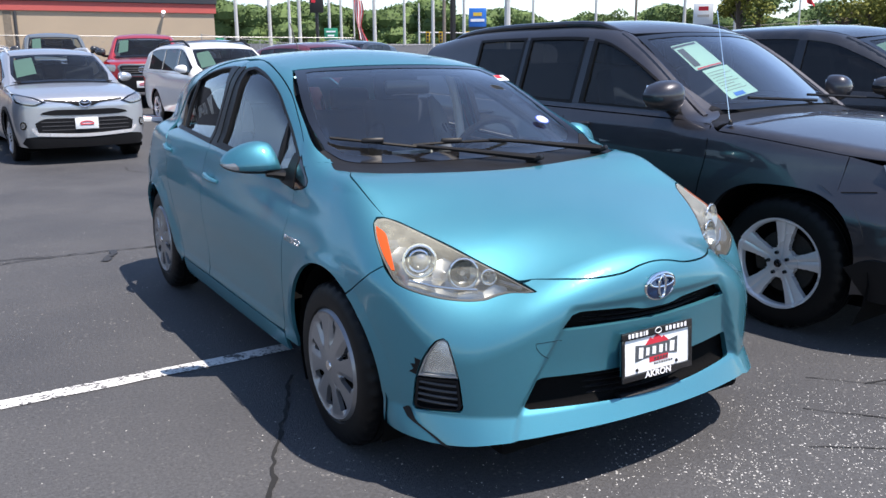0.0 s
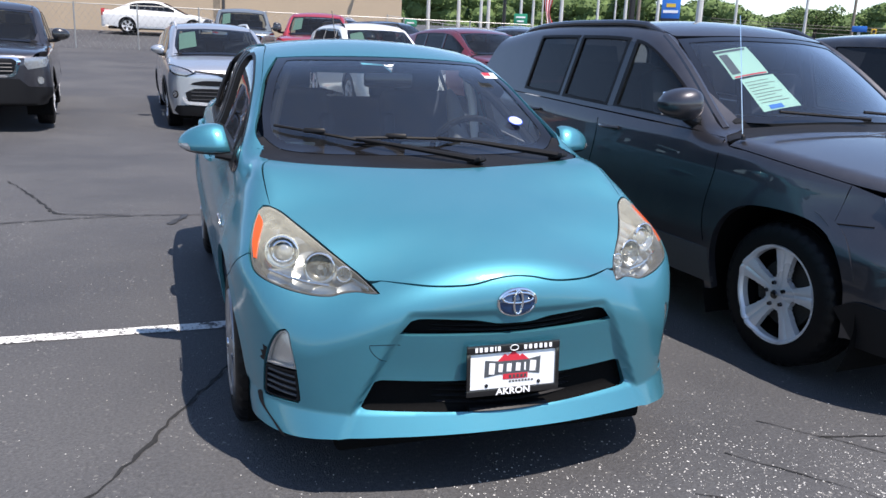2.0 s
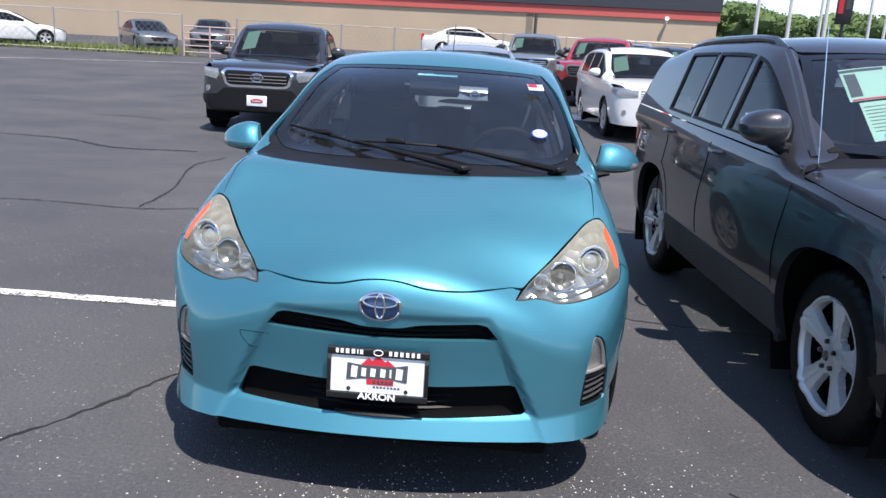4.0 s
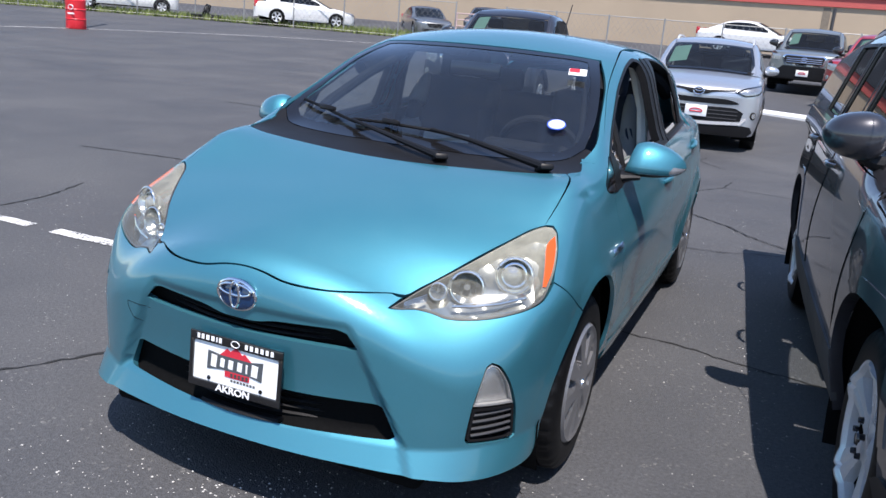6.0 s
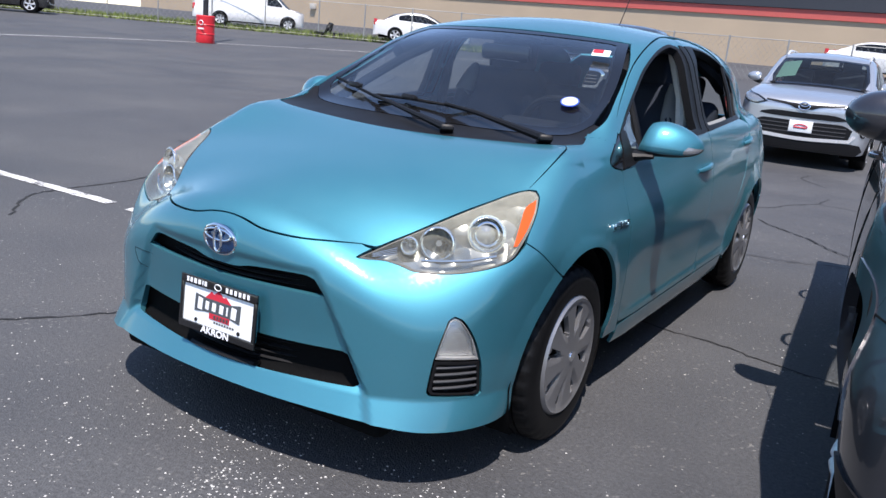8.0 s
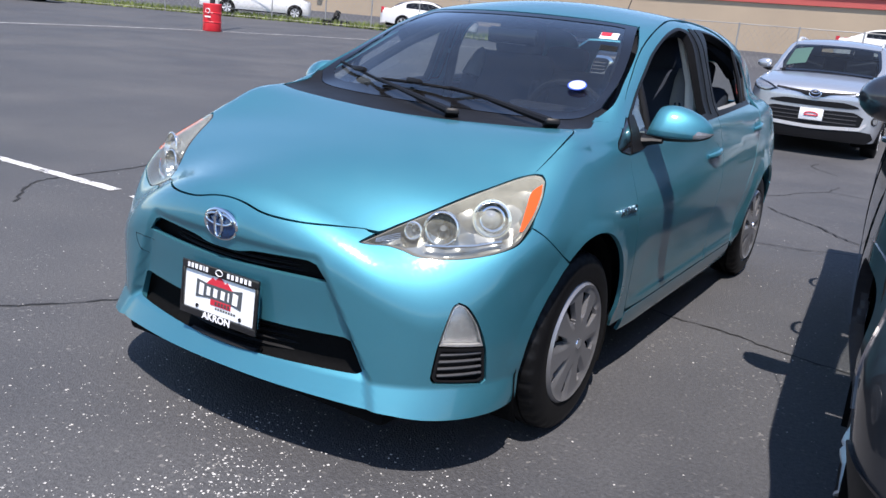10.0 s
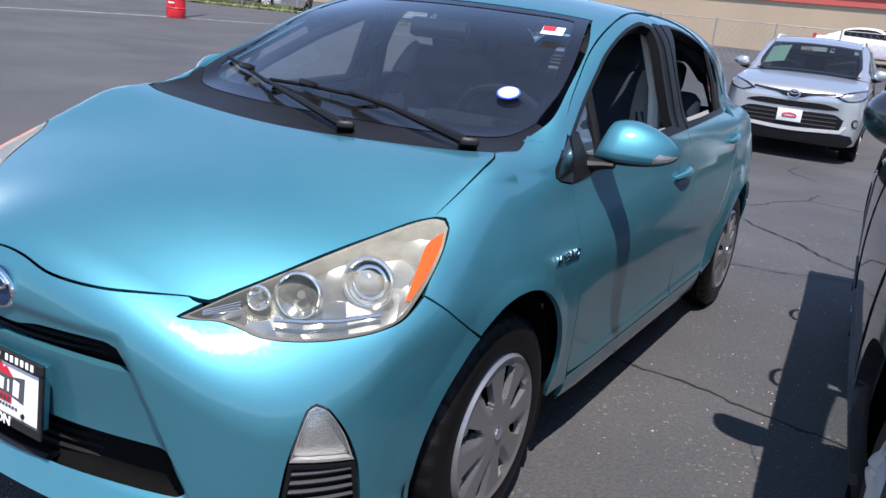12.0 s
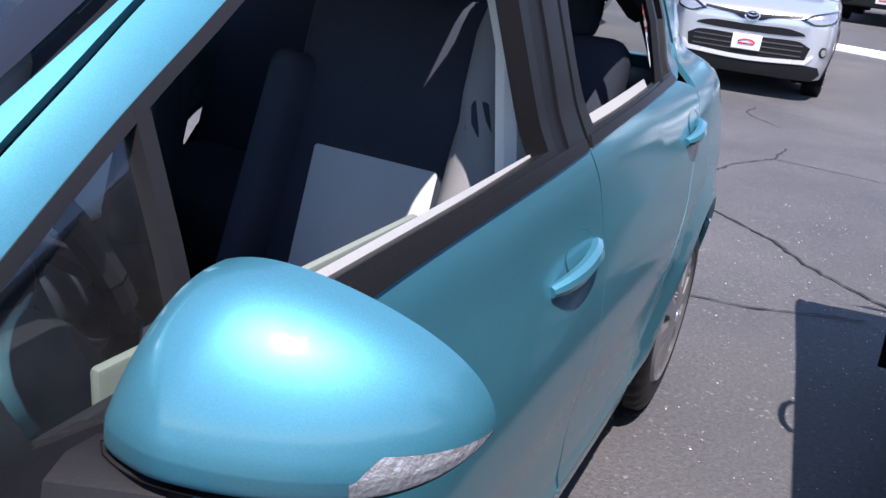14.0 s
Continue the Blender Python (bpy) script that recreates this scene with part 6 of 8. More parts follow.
    for w, o in zip(windows, holes):
        pair("side_window", skin(b, gh_view, o, step_=fine, gap=-0.004, lift=-0.008, depth=0), w[2] if len(w) > 2 else side_glass, car)
    if pillar_black:
        for (a, e, *_), (a2, *_r) in zip(windows, windows[1:]):
            zb, zt = float(b.belt(np.array(e))) + 0.02, float(b.line((e + a2) / 2)) - 0.08
            pair("door_pillar", skin(b, gh_view, [(h - 0.1, e, zb), (h - 0.1, a2, zb), (h - 0.2, a2, zt), (h - 0.2, e, zt)], step_=fine, gap=0, lift=0.002, depth=0.004), GLOSS_BLACK, car)
    top_view = Plane(0, 0, 1)
    tf = b.top_front[0]
    rf = [(0, tf - 0.02, 0), (hx * 0.6, tf + 0.03, 0), (hx - 0.02, tf + 0.1, 0)]
    roof_pts = [(x, y, float(b.roof(np.array(y))) - 0.12 * x * x) for x, y, _ in rf + roof_edge + [(hx - 0.06, b.roof_end[0], 0), (0, b.roof_end[0] + 0.03, 0)]]
    sheet("roof", skin(b, top_view, mirrored(roof_pts), step_=fine * 1.4), paint, car)
    pane = [(0, cy - 0.02, cz), (h * 0.5, cy + 0.03, cz), (h - 0.18, cy + 0.13, cz + 0.03), (h - 0.24, cy + 0.2 + (tf - cy) * 0.45, (cz + b.top_front[1]) / 2), (hx - 0.0, tf + 0.05, b.top_front[1]), (hx * 0.6, tf + 0.01, b.top_front[1]), (0, tf - 0.03, b.top_front[1])]
    slope = Plane(0, -(b.top_front[1] - cz), tf - cy)
    rimmed = [tuple(np.array((0, (cy + tf) / 2, (cz + b.top_front[1]) / 2)) + (np.array(q) - np.array((0, (cy + tf) / 2, (cz + b.top_front[1]) / 2))) * (0.93, 0.86, 0.86)) for q in pane]
    sheet("windscreen", skin(b, slope, mirrored(pane), step_=fine * 1.4, lift=-0.004, depth=0.004), screen_glass, car)
    sheet("screen_border", skin(b, slope, mirrored(pane), [mirrored(rimmed)], step_=fine, lift=-0.001, depth=0.0), GLOSS_BLACK, car)
    sheet("scuttle", skin(b, Plane(0, -0.2, 1), mirrored([(0, cy - 0.15, cz), (h * 0.5, cy - 0.11, cz), (h - 0.06, cy - 0.045, cz), (h - 0.06, cy + 0.07, cz), (h - 0.14, cy + 0.11, cz), (h * 0.5, cy + 0.025, cz), (0, cy - 0.025, cz)]), step_=fine, lift=-0.006), BLACK_PLASTIC, car)
    sheet("rear_window", skin(b, Plane(0, 1, 0.2), mirrored([(0, b.cabin_end - 0.2, b.roof_end[1] - 0.1), (h - 0.4, b.cabin_end - 0.2, b.roof_end[1] - 0.1), (h - 0.28, b.cabin_end - 0.1, float(b.belt(np.array(b.cabin_end))) + 0.06), (0, b.cabin_end, float(b.belt(np.array(b.cabin_end))) + 0.06)]), step_=fine * 1.5, lift=0.004, depth=0), PRIVACY, car)
    q = np.array([(h - 0.165 + (hx + 0.02 - h + 0.165) * f, cy + 0.13 + f * (tf + 0.02 - cy), b.top_front[1] + 0.5) for f in np.linspace(0, 1, 8)])
    q = meet(b, q, np.broadcast_to((0.0, 0.0, -1.0), q.shape), 1.2)
    for s in (1, -1):
        part("screen_pillar", tube(bmesh.new(), [(s * u_, v_, w_ - 0.022) for u_, v_, w_ in q], 0.03, 8), paint, car)
    for s in (1, -1):
        part("tail_lamp", box(bmesh.new(), (0.12, 0.16, 0.3), (s * (h - 0.12), tail - 0.14, 0.88), 0.03), RED_LENS, car, "red tail lamp")
        for y in (fa, ra):
            wheel_well(car, y, s, h - 0.04, R * (1.13 if b.boxy > 2 else 1.0), 0.34, hz)
    part("underbody", box(bmesh.new(), (h * 1.4, tail - 0.7, 0.12), (0, tail / 2 + 0.05, b.rocker + 0.0), 0.04), WELL, car)
    bm = box(bmesh.new(), (h * 1.55, 0.3, 0.2), (0, cy + 0.25, cz - 0.1), 0.06)
    part("dashboard", bm, TRIM_DARK, car)
    for s in (1, -1):
        y = cy + 0.95
        bm = box(bmesh.new(), (0.46, 0.16, 0.62), (s * 0.38, y, cz - 0.1), 0.05, (-14, 0, 0))
        box(bm, (0.28, 0.1, 0.17), (s * 0.38, y + 0.11, cz + 0.3), 0.04)
        part("front_seat", bm, SEAT_DARK, car)
    part("rear_seat", box(bmesh.new(), (h * 1.4, 0.2, 0.7), (0, min(cy + 1.85, b.cabin_end - 0.4), cz - 0.12), 0.06, (-10, 0, 0)), SEAT_DARK, car)
    style, rim, width = wheel
    four_wheels(car, b.axles, h - (0.055 if b.boxy > 2 else 0.03), b.tyre, width, rim, style, alloy)
    if cladding:
        for y in (fa, ra):
            ahead = 158 if b.boxy > 2 and y == fa else 192
            outer = b.arch_line(y, R + 0.055, -12, ahead, 16, h)
            inner_ = b.arch_line(y, R + 0.002, -12, ahead, 16, h)
            pair("arch_trim", skin(b, flank, outer + inner_[::-1], step_=0.05, gap=0, lift=0.004 if b.boxy > 2 else 0.012, depth=0.04), cladding, car, "arch trim")
    return car


def side_mirror(car, s, x, y, z, mat, size=(0.13, 0.09, 0.085), arm=0.12):
    """A door mirror: a shell that narrows to its tip, flat at the back, on a black foot."""
    bm = bmesh.new()
    bmesh.ops.create_uvsphere(bm, u_segments=24, v_segments=16, radius=1)
    for v in bm.verts:
        c = v.co
        v.co = Vector([math.copysign(abs(q) ** 0.8, q) for q in c])
        out_ = (v.co.x * s + 1) / 2
        v.co.z = v.co.z * (1 - 0.28 * out_ ** 2) - (0.10 * out_ if v.co.z > 0 else 0)
        v.co.y = min(v.co.y, 0.4) + 0.35 * out_ ** 2
    bm.transform(pose(s * (x + size[0]), y, z) @ Matrix.Diagonal((size[0], size[1], size[2], 1)))
    m = part("door_mirror", bm, mat, car)
    bm = tube(bmesh.new(), [(s * (x - 0.07), y + 0.01, z - size[2] * 1.05), (s * (x + arm * 0.4), y, z - size[2] * 1.0), (s * (x + arm), y, z - size[2] * 0.8)], [0.034, 0.028, 0.02], 10)
    part("mirror_arm", bm, BLACK_PLASTIC, m, "black mirror foot")
    part("mirror_glass", box(bmesh.new(), (size[0] * 1.5, 0.004, size[2] * 1.3), (s * (x + size[0] * 0.95), y + size[1] * 0.56, z - 0.004), 0.001, (0, 0, s * 8)), MIRROR, m)
    return m


def paper(car, pts, b, mat=PAPER, name="price_sheet", label="pale green price sheet behind the glass", lift=-0.012):
    """A sheet of paper lying on a windscreen; corners are (x, f), f up the glass from 0 to 1."""
    (cy, cz), (ty, tz) = b.cowl, b.top_front
    o = [(x, cy + 0.1 + f * (ty - cy), cz + f * (tz - cz)) for x, f in pts]
    return sheet(name, skin(b, Plane(0, -(tz - cz), ty - cy), o, step_=0.08, gap=0, lift=lift, depth=0), mat, car, label)


# the charcoal compact SUV alongside
SUV = Body(4.40, 0.877, (0.87, 3.505), 0.41, 0.345,
           [(0.0, 0.875), (0.15, 0.93), (0.5, 0.985), (1.0, 1.05), (1.4, 1.08), (4.4, 1.08)],
           ((1.32, 1.115), (2.02, 1.545)), [(2.35, 1.615), (2.9, 1.63), (3.6, 1.61), (4.1, 1.545)],
           [(1.2, 1.03), (2.2, 1.06), (3.2, 1.09), (4.4, 1.13)], rocker=0.3, blunt=0.14, tumble=0.33, sweep=0.22, hub=0.345, boxy=2.7, pinch=0.12)
charcoal_suv = build_vehicle("compact_suv", "charcoal-grey compact SUV with price sheets, parked beside the hatchback", "car", SUV, DARK_GREY, pose(2.549, 0.028, 0, 0, 0, 4.4),
                     [(1.46, 2.31, DIM_GLASS), (2.41, 2.92), (2.99, 3.46)], ("five", 0.226, 0.215), 0.045, cladding=DARK_GREY, screen_glass=WINDSCREEN)
for y0, y1 in ((1.46, 2.31), (2.41, 2.92), (2.99, 3.46)):
    o = window_outline(SUV, y0, y1)
    pair("window_seal", skin(SUV, Plane(0.9, 0, 0.43), grown(o, 1.07), [grown(o, 0.97)], step_=0.03, gap=0, lift=0.003, depth=0.006), RUBBER, charcoal_suv, "black rubber window seal")
for s in (1, -1):
    side_mirror(charcoal_suv, s, 0.79, 1.585, 1.175, DARK_GREY, (0.108, 0.10, 0.092), 0.08)
    for y0, z0 in ((2.18, 0.985), (3.15, 1.01)):
        p0 = meet(SUV, np.array([(2.0, y0 + k * 0.04, z0) for k in range(6)]), np.broadcast_to((-1.0, 0, 0), (6, 3)), 1.8)
        hd = part("door_handle", tube(bmesh.new(), [(s * (a + o), y, z) for (a, y, z), o in zip(p0, (0.006, 0.03, 0.036, 0.036, 0.03, 0.006))], 0.011, 8), BLACK_PAINT, charcoal_suv, "black pull handle")
    bm = bmesh.new()
    ys = np.linspace(2.2, 4.0, 12)
    tube(bm, [(s * (0.60 - 0.02 * abs(y - 3) ** 2), y, float(SUV.roof(np.array(y))) - 0.12 * 0.36 + (0.012 if 0 < i < 11 else -0.015)) for i, y in enumerate(ys)], [0.012] + [0.02] * 10 + [0.012], 8)
    part("roof_rail", bm, DARK_GREY, charcoal_suv, "charcoal roof rail")
    d = skin(SUV, Plane(1, 0, 0.05), [(0.87, 1.29, 0.47), (0.87, 3.08, 0.49), (0.87, 3.1, 0.3), (0.87, 1.28, 0.29)], step_=0.05, gap=0, lift=0.008, depth=0.02)
    sheet("sill_cladding", d if s > 0 else flipped(d), GREY_PLASTIC, charcoal_suv, "grey plastic sill cladding")
    for y in (1.33, 2.43, 3.30):
        q = np.array([(2.0, y + (0.02 * math.sin(k * 0.9)), z) for k, z in enumerate(np.linspace(0.5, 1.02, 8))])
        p0 = meet(SUV, q, np.broadcast_to((-1.0, 0, 0), (8, 3)), 1.8)
        part("door_seam", tube(bmesh.new(), [(s * a, b_, c) for a, b_, c in p0], 0.0035, 4), WELL, charcoal_suv)
    bm = bmesh.new()
    for k in range(7):
        box(bm, (0.004, 0.026, 0.026), (s * 0.872, 1.47 + 0.055 * k, 0.632), 0.001)
    part("name_badge", bm, CHROME, charcoal_suv, "chrome name badge", False)
# dimmed copy of AMBER; its look behind lamp glass is put into the colour
DIM_AMBER = plain("dim_amber", (0.34, 0.10, 0.035), 0.25, 0, 120, 0.1, coat=0.6)
LAMP_SIDE = Plane(0.55, -0.8, 0.1)
lamp_frame = [(0.40, 0.06, 0.705), (0.41, 0.06, 0.865), (0.56, 0.13, 0.885), (0.70, 0.34, 0.895), (0.745, 0.42, 0.885), (0.735, 0.38, 0.785), (0.68, 0.27, 0.71), (0.56, 0.13, 0.675)]
rim_of = grown(lamp_frame, 0.94)
suv_lamp = face_part("headlamp", SUV, charcoal_suv, rim_of, CLEAR_LENS, 0.004, LAMP_SIDE, label="clear headlamp with an amber end")
d = skin(SUV, LAMP_SIDE, lamp_frame, [grown(lamp_frame, 0.93)], step_=0.02, gap=0, lift=0.014, depth=0.03)
pair("headlamp_frame", d, HUBCAP, charcoal_suv, "bright silver headlamp frame")
face_part("turn_lamp", SUV, charcoal_suv, [(0.726, 0.405, 0.866), (0.718, 0.38, 0.795), (0.682, 0.29, 0.728), (0.675, 0.279, 0.731), (0.706, 0.356, 0.798), (0.713, 0.38, 0.867)], DIM_AMBER, 0.010, LAMP_SIDE, label="amber turn lamp")
for s, ob in zip((1, -1), suv_lamp):
    eye_ = meet(SUV, np.array([(0.53, -0.4, 0.785)]), np.array([(0.0, 1.0, 0.0)]), 1.2)[0]
    m = look((s * eye_[0], eye_[1] - 0.008, eye_[2]), (s * (eye_[0] + 0.45), eye_[1] - 1.0, eye_[2])) @ pose(0, 0, 0, 0, 90, 0)
    bm = tube(bmesh.new(), [m @ Vector((0.006, 0.072 * math.cos(q), 0.072 * math.sin(q))) for q in np.linspace(0, math.tau, 29)], 0.006, 6, False)
    part("lamp_ring", bm, GLOSS_BLACK, ob, "dark ring round the round lamp")
    bm = bmesh.new()
    lathe(bm, [(0.024, 0.001), (0.022, 0.03), (0.012, 0.06), (-0.004, 0.072)], 24)
    bm.transform(m)
    part("round_lens", bm, PROJECTOR, ob, "round clear lamp lens")
face_part("lower_bumper", SUV, charcoal_suv, [(0, 0.42), (0.6, 0.42), (0.80, 0.4, 0.46), (0.86, 0.50, 0.40), (0.80, 0.4, 0.25), (0.6, 0.25), (0, 0.25)], BLACK_PLASTIC, 0.008, Round(0, 0.97, 0.877), False, "black lower bumper")
face_part("fog_lamp", SUV, charcoal_suv, [(0.60 + 0.055 * math.cos(a), 0.56 + 0.055 * math.sin(a)) for a in np.linspace(0, math.tau, 12, endpoint=False)], GLOSS_BLACK, 0.012, label="round fog lamp in a dark ring")
for s in (1, -1):
    q = np.array([(2.0, y, 0.765 - 0.02 * (y - 0.42) / 0.2) for y in np.linspace(0.42, 0.60, 6)])
    p0 = meet(SUV, q, np.broadcast_to((-1.0, 0, 0), (6, 3)), 1.9)
    part("bumper_seam", tube(bmesh.new(), [(s * a, b_, c) for a, b_, c in p0], 0.0035, 4), WELL, charcoal_suv)
for k in range(7):
    x = (k - 3) * 0.125
    d = skin(SUV, FRONT, [(x - 0.036, 0, 0.68), (x + 0.036, 0, 0.68), (x + 0.04, 0, 0.82), (x - 0.04, 0, 0.82)], step_=0.04, gap=0, lift=0.006, depth=0.01)
    sheet("grille_slot", d, BLACK_PLASTIC, charcoal_suv, "black grille slot")
upper_sheet = paper(charcoal_suv, [(-0.47, 0.42), (-0.45, 0.74), (-0.215, 0.76), (-0.23, 0.44)], SUV, PAPER, "window_sticker", "pale green window sticker with dark print", -0.012)
paper(charcoal_suv, [(-0.455, 0.46), (-0.44, 0.68), (-0.385, 0.685), (-0.40, 0.465)], SUV, INK, "sticker_print", "dark print", -0.010)
paper(charcoal_suv, [(-0.455, 0.70), (-0.453, 0.725), (-0.24, 0.745), (-0.245, 0.72)], SUV, INK, "sticker_print", "dark print", -0.010)
paper(charcoal_suv, [(-0.455, 0.425), (-0.455, 0.438), (-0.24, 0.455), (-0.24, 0.442)], SUV, INK_RED, "sticker_print", "red line", -0.010)
paper(charcoal_suv, [(-0.45, 0.07), (-0.435, 0.405), (-0.21, 0.425), (-0.20, 0.09)], SUV)
for k in range(8):
    f_ = 0.15 + 0.03 * k
    paper(charcoal_suv, [(-0.425, f_), (-0.425, f_ + 0.006), (-0.24 - 0.03 * (k % 3), f_ + 0.020), (-0.24 - 0.03 * (k % 3), f_ + 0.014)], SUV, TRIM_OLIVE, "print_line", "faint printed line", -0.010)
paper(charcoal_suv, [(-0.40, 0.085), (-0.395, 0.125), (-0.31, 0.13), (-0.31, 0.09)], SUV, SIGN_BLUE, "print_block", "small blue print", -0.010)
bm = tube(bmesh.new(), [(-0.80, 1.22, 1.03), (-0.80, 1.22, 1.045), (-0.80, 1.225, 1.06)], [0.014, 0.011, 0.003], 8)
ant = part("aerial_base", bm, BLACK_PLASTIC, charcoal_suv)
part("aerial", tube(bmesh.new(), [(-0.80, 1.225, 1.05), (-0.785, 1.36, 1.62)], 0.002, 5), CHROME, ant, "thin steel whip aerial")
for x0, x1 in ((-0.45, 0.1), (0.15, 0.66)):
    part("wiper", tube(bmesh.new(), [(x0, 1.36, 1.155), ((x0 + x1) / 2, 1.31, 1.14), (x1, 1.27, 1.125)], 0.009, 6), BLACK_PLASTIC, charcoal_suv)

# silver crossover behind
CROSS = Body(4.6, 0.92, (0.93, 3.59), 0.40, 0.36, [(0, 0.90), (0.12, 0.965), (0.5, 1.05), (1.0, 1.12), (1.3, 1.14), (4.6, 1.1)], ((1.2, 1.16), (2.0, 1.56)), [(2.4, 1.64), (3.0, 1.66), (3.8, 1.62), (4.2, 1.55)], [(1.1, 1.03), (2.2, 1.07), (3.2, 1.1), (4.6, 1.16)], rocker=0.3, blunt=0.16)
CROSS_WIN = [(1.6, 2.45), (2.53, 3.3), (3.36, 3.85)]


def crossover_face(b, car):
    face_part("upper_grille", b, car, [(0, 0.825), (0.11, 0.83), (0.2, 0.865), (0.52, 0.905), (0.52, 0.925), (0.18, 0.90), (0, 0.895)], BLACK_PLASTIC, 0.006, None, False)
    face_part("lower_grille", b, car, [(0, 0.775), (0.38, 0.78), (0.56, 0.745), (0.585, 0.72), (0.42, 0.705), (0, 0.70)], BLACK_PLASTIC, 0.006, None, False)
    face_part("intake", b, car, [(0, 0.655), (0.52, 0.66), (0.66, 0.60), (0.63, 0.47), (0, 0.44)], BLACK_PLASTIC, 0.006, None, False)
    for z in (0.50, 0.555, 0.61):
        face_part("intake_bar", b, car, [(0, z + 0.006), (0.58, z + 0.008), (0.58, z - 0.004), (0, z - 0.006)], GREY_PLASTIC, 0.012, None, False)
    face_part("chin_trim", b, car, [(0, 0.440), (0.62, 0.465), (0.69, 0.53), (0.71, 0.51), (0.64, 0.425), (0, 0.395)], ALLOY, 0.018, None, False, "silver chin strip")
    face_part("lower_skirt", b, car, [(0, 0.39), (0.64, 0.415), (0.78, 0.40), (0.82, 0.32), (0.75, 0.25), (0, 0.25)], BLACK_PLASTIC, 0.006, None, False)
    face_part("headlamp", b, car, [(0.50, 0.06, 0.885), (0.62, 0.14, 0.945), (0.83, 0.4, 0.995), (0.87, 0.45, 0.98), (0.82, 0.33, 0.875), (0.64, 0.15, 0.83)], GLOSS_BLACK, 0.006, Plane(0.4, -0.9, 0.1), label="slim dark-edged headlamp")
    face_part("headlamp_glass", b, car, [(0.55, 0.08, 0.885), (0.64, 0.15, 0.928), (0.80, 0.35, 0.968), (0.835, 0.4, 0.962), (0.79, 0.3, 0.885), (0.655, 0.15, 0.85)], CLEAR_LENS, 0.012, Plane(0.4, -0.9, 0.1), label="clear lens")
    face_part("fog_surround", b, car, [(0.775 + 0.055 * math.cos(a), 0.25, 0.56 + 0.058 * math.sin(a)) for a in np.linspace(0, math.tau, 12, endpoint=False)], BLACK_PLASTIC, 0.006, Plane(0.4, -0.9, 0.1))
    face_part("fog_lamp", b, car, [(0.775 + 0.038 * math.cos(a), 0.25, 0.56 + 0.04 * math.sin(a)) for a in np.linspace(0, math.tau, 10, endpoint=False)], CLEAR_LENS, 0.014, Plane(0.4, -0.9, 0.1), label="round fog lamp")


def badge_and_plate(b, car, z_badge, z_plate, w=0.075):
    if z_badge:
        bm = bmesh.new()
        tube(bm, [(w * math.cos(a), 0, z_badge + w * 0.68 * math.sin(a)) for a in np.linspace(0, math.tau, 22)], 0.011, 6, False)
        tube(bm, [(w * 0.7 * math.cos(a), 0, z_badge + w * 0.3 + w * 0.3 * math.sin(a)) for a in np.linspace(0, math.tau, 18)], 0.009, 6, False)
        y = float(meet(b, np.array([(0, -0.5, z_badge)]), np.array([(0.0, 1.0, 0)]), 1.2)[0][1])
        bm.transform(Matrix.Translation((0, y - 0.012, 0)))
        part("front_badge", bm, CHROME, car, "chrome oval badge")
    y = float(meet(b, np.array([(0, -0.5, z_plate)]), np.array([(0.0, 1.0, 0)]), 1.2)[0][1])
    pl_ = part("dealer_plate", box(bmesh.new(), (0.31, 0.012, 0.16), (0, y - 0.02, z_plate), 0.003), PAPER_WHITE, car, "white dealer plate")
    bm = bmesh.new()
    tube(bm, [(0.09 * math.cos(a), y - 0.028, z_plate - 0.005 + 0.034 * max(-0.3, math.sin(a))) for a in np.linspace(0, math.tau, 14)], 0.009, 5, False)
    box(bm, (0.17, 0.004, 0.016), (0, y - 0.028, z_plate - 0.018))
    part("plate_mark", bm, INK_RED, pl_, "dark red mark", False)


silver_suv = build_vehicle("crossover", "silver crossover SUV facing out, price sheet in its windscreen", "car", CROSS, SILVER, pose(-0.09, 11.0, -0.068, 0, 0, 3), CROSS_WIN, ("five", 0.225, 0.22), 0.07, cladding=BLACK_PLASTIC)
crossover_face(CROSS, silver_suv)
badge_and_plate(CROSS, silver_suv, 0.865, 0.585)
for s in (1, -1):
    side_mirror(silver_suv, s, 0.86, 1.6, 1.2, SILVER, (0.11, 0.09, 0.08))
    part("roof_rail", tube(bmesh.new(), [(s * 0.62, y, float(CROSS.roof(np.array(y))) - 0.04 + (0.03 if 0 < i < 7 else -0.02)) for i, y in enumerate(np.linspace(2.3, 4.1, 8))], 0.02, 6), ALLOY, silver_suv, "silver roof rail")
paper(silver_suv, [(-0.64, 0.2), (-0.60, 0.8), (-0.34, 0.82), (-0.36, 0.22)], CROSS)

# pickups
TRUCK = Body(5.39, 0.945, (0.92, 4.16), 0.45, 0.39, [(0, 0.98), (0.1, 1.04), (0.5, 1.12), (1.2, 1.16), (1.5, 1.16), (3.2, 1.2), (5.4, 1.22)], ((1.5, 1.2), (2.15, 1.66)), [(2.5, 1.76), (3.0, 1.77), (3.4, 1.72)], [(1.4, 1.12), (2.4, 1.14), (3.6, 1.17), (5.4, 1.2)], rocker=0.42, blunt=0.14, tumble=0.28, cabin_end=3.65, tail_lean=0.2, hub=0.39)
TRUCK_WIN = [(1.85, 2.55), (2.65, 3.35)]


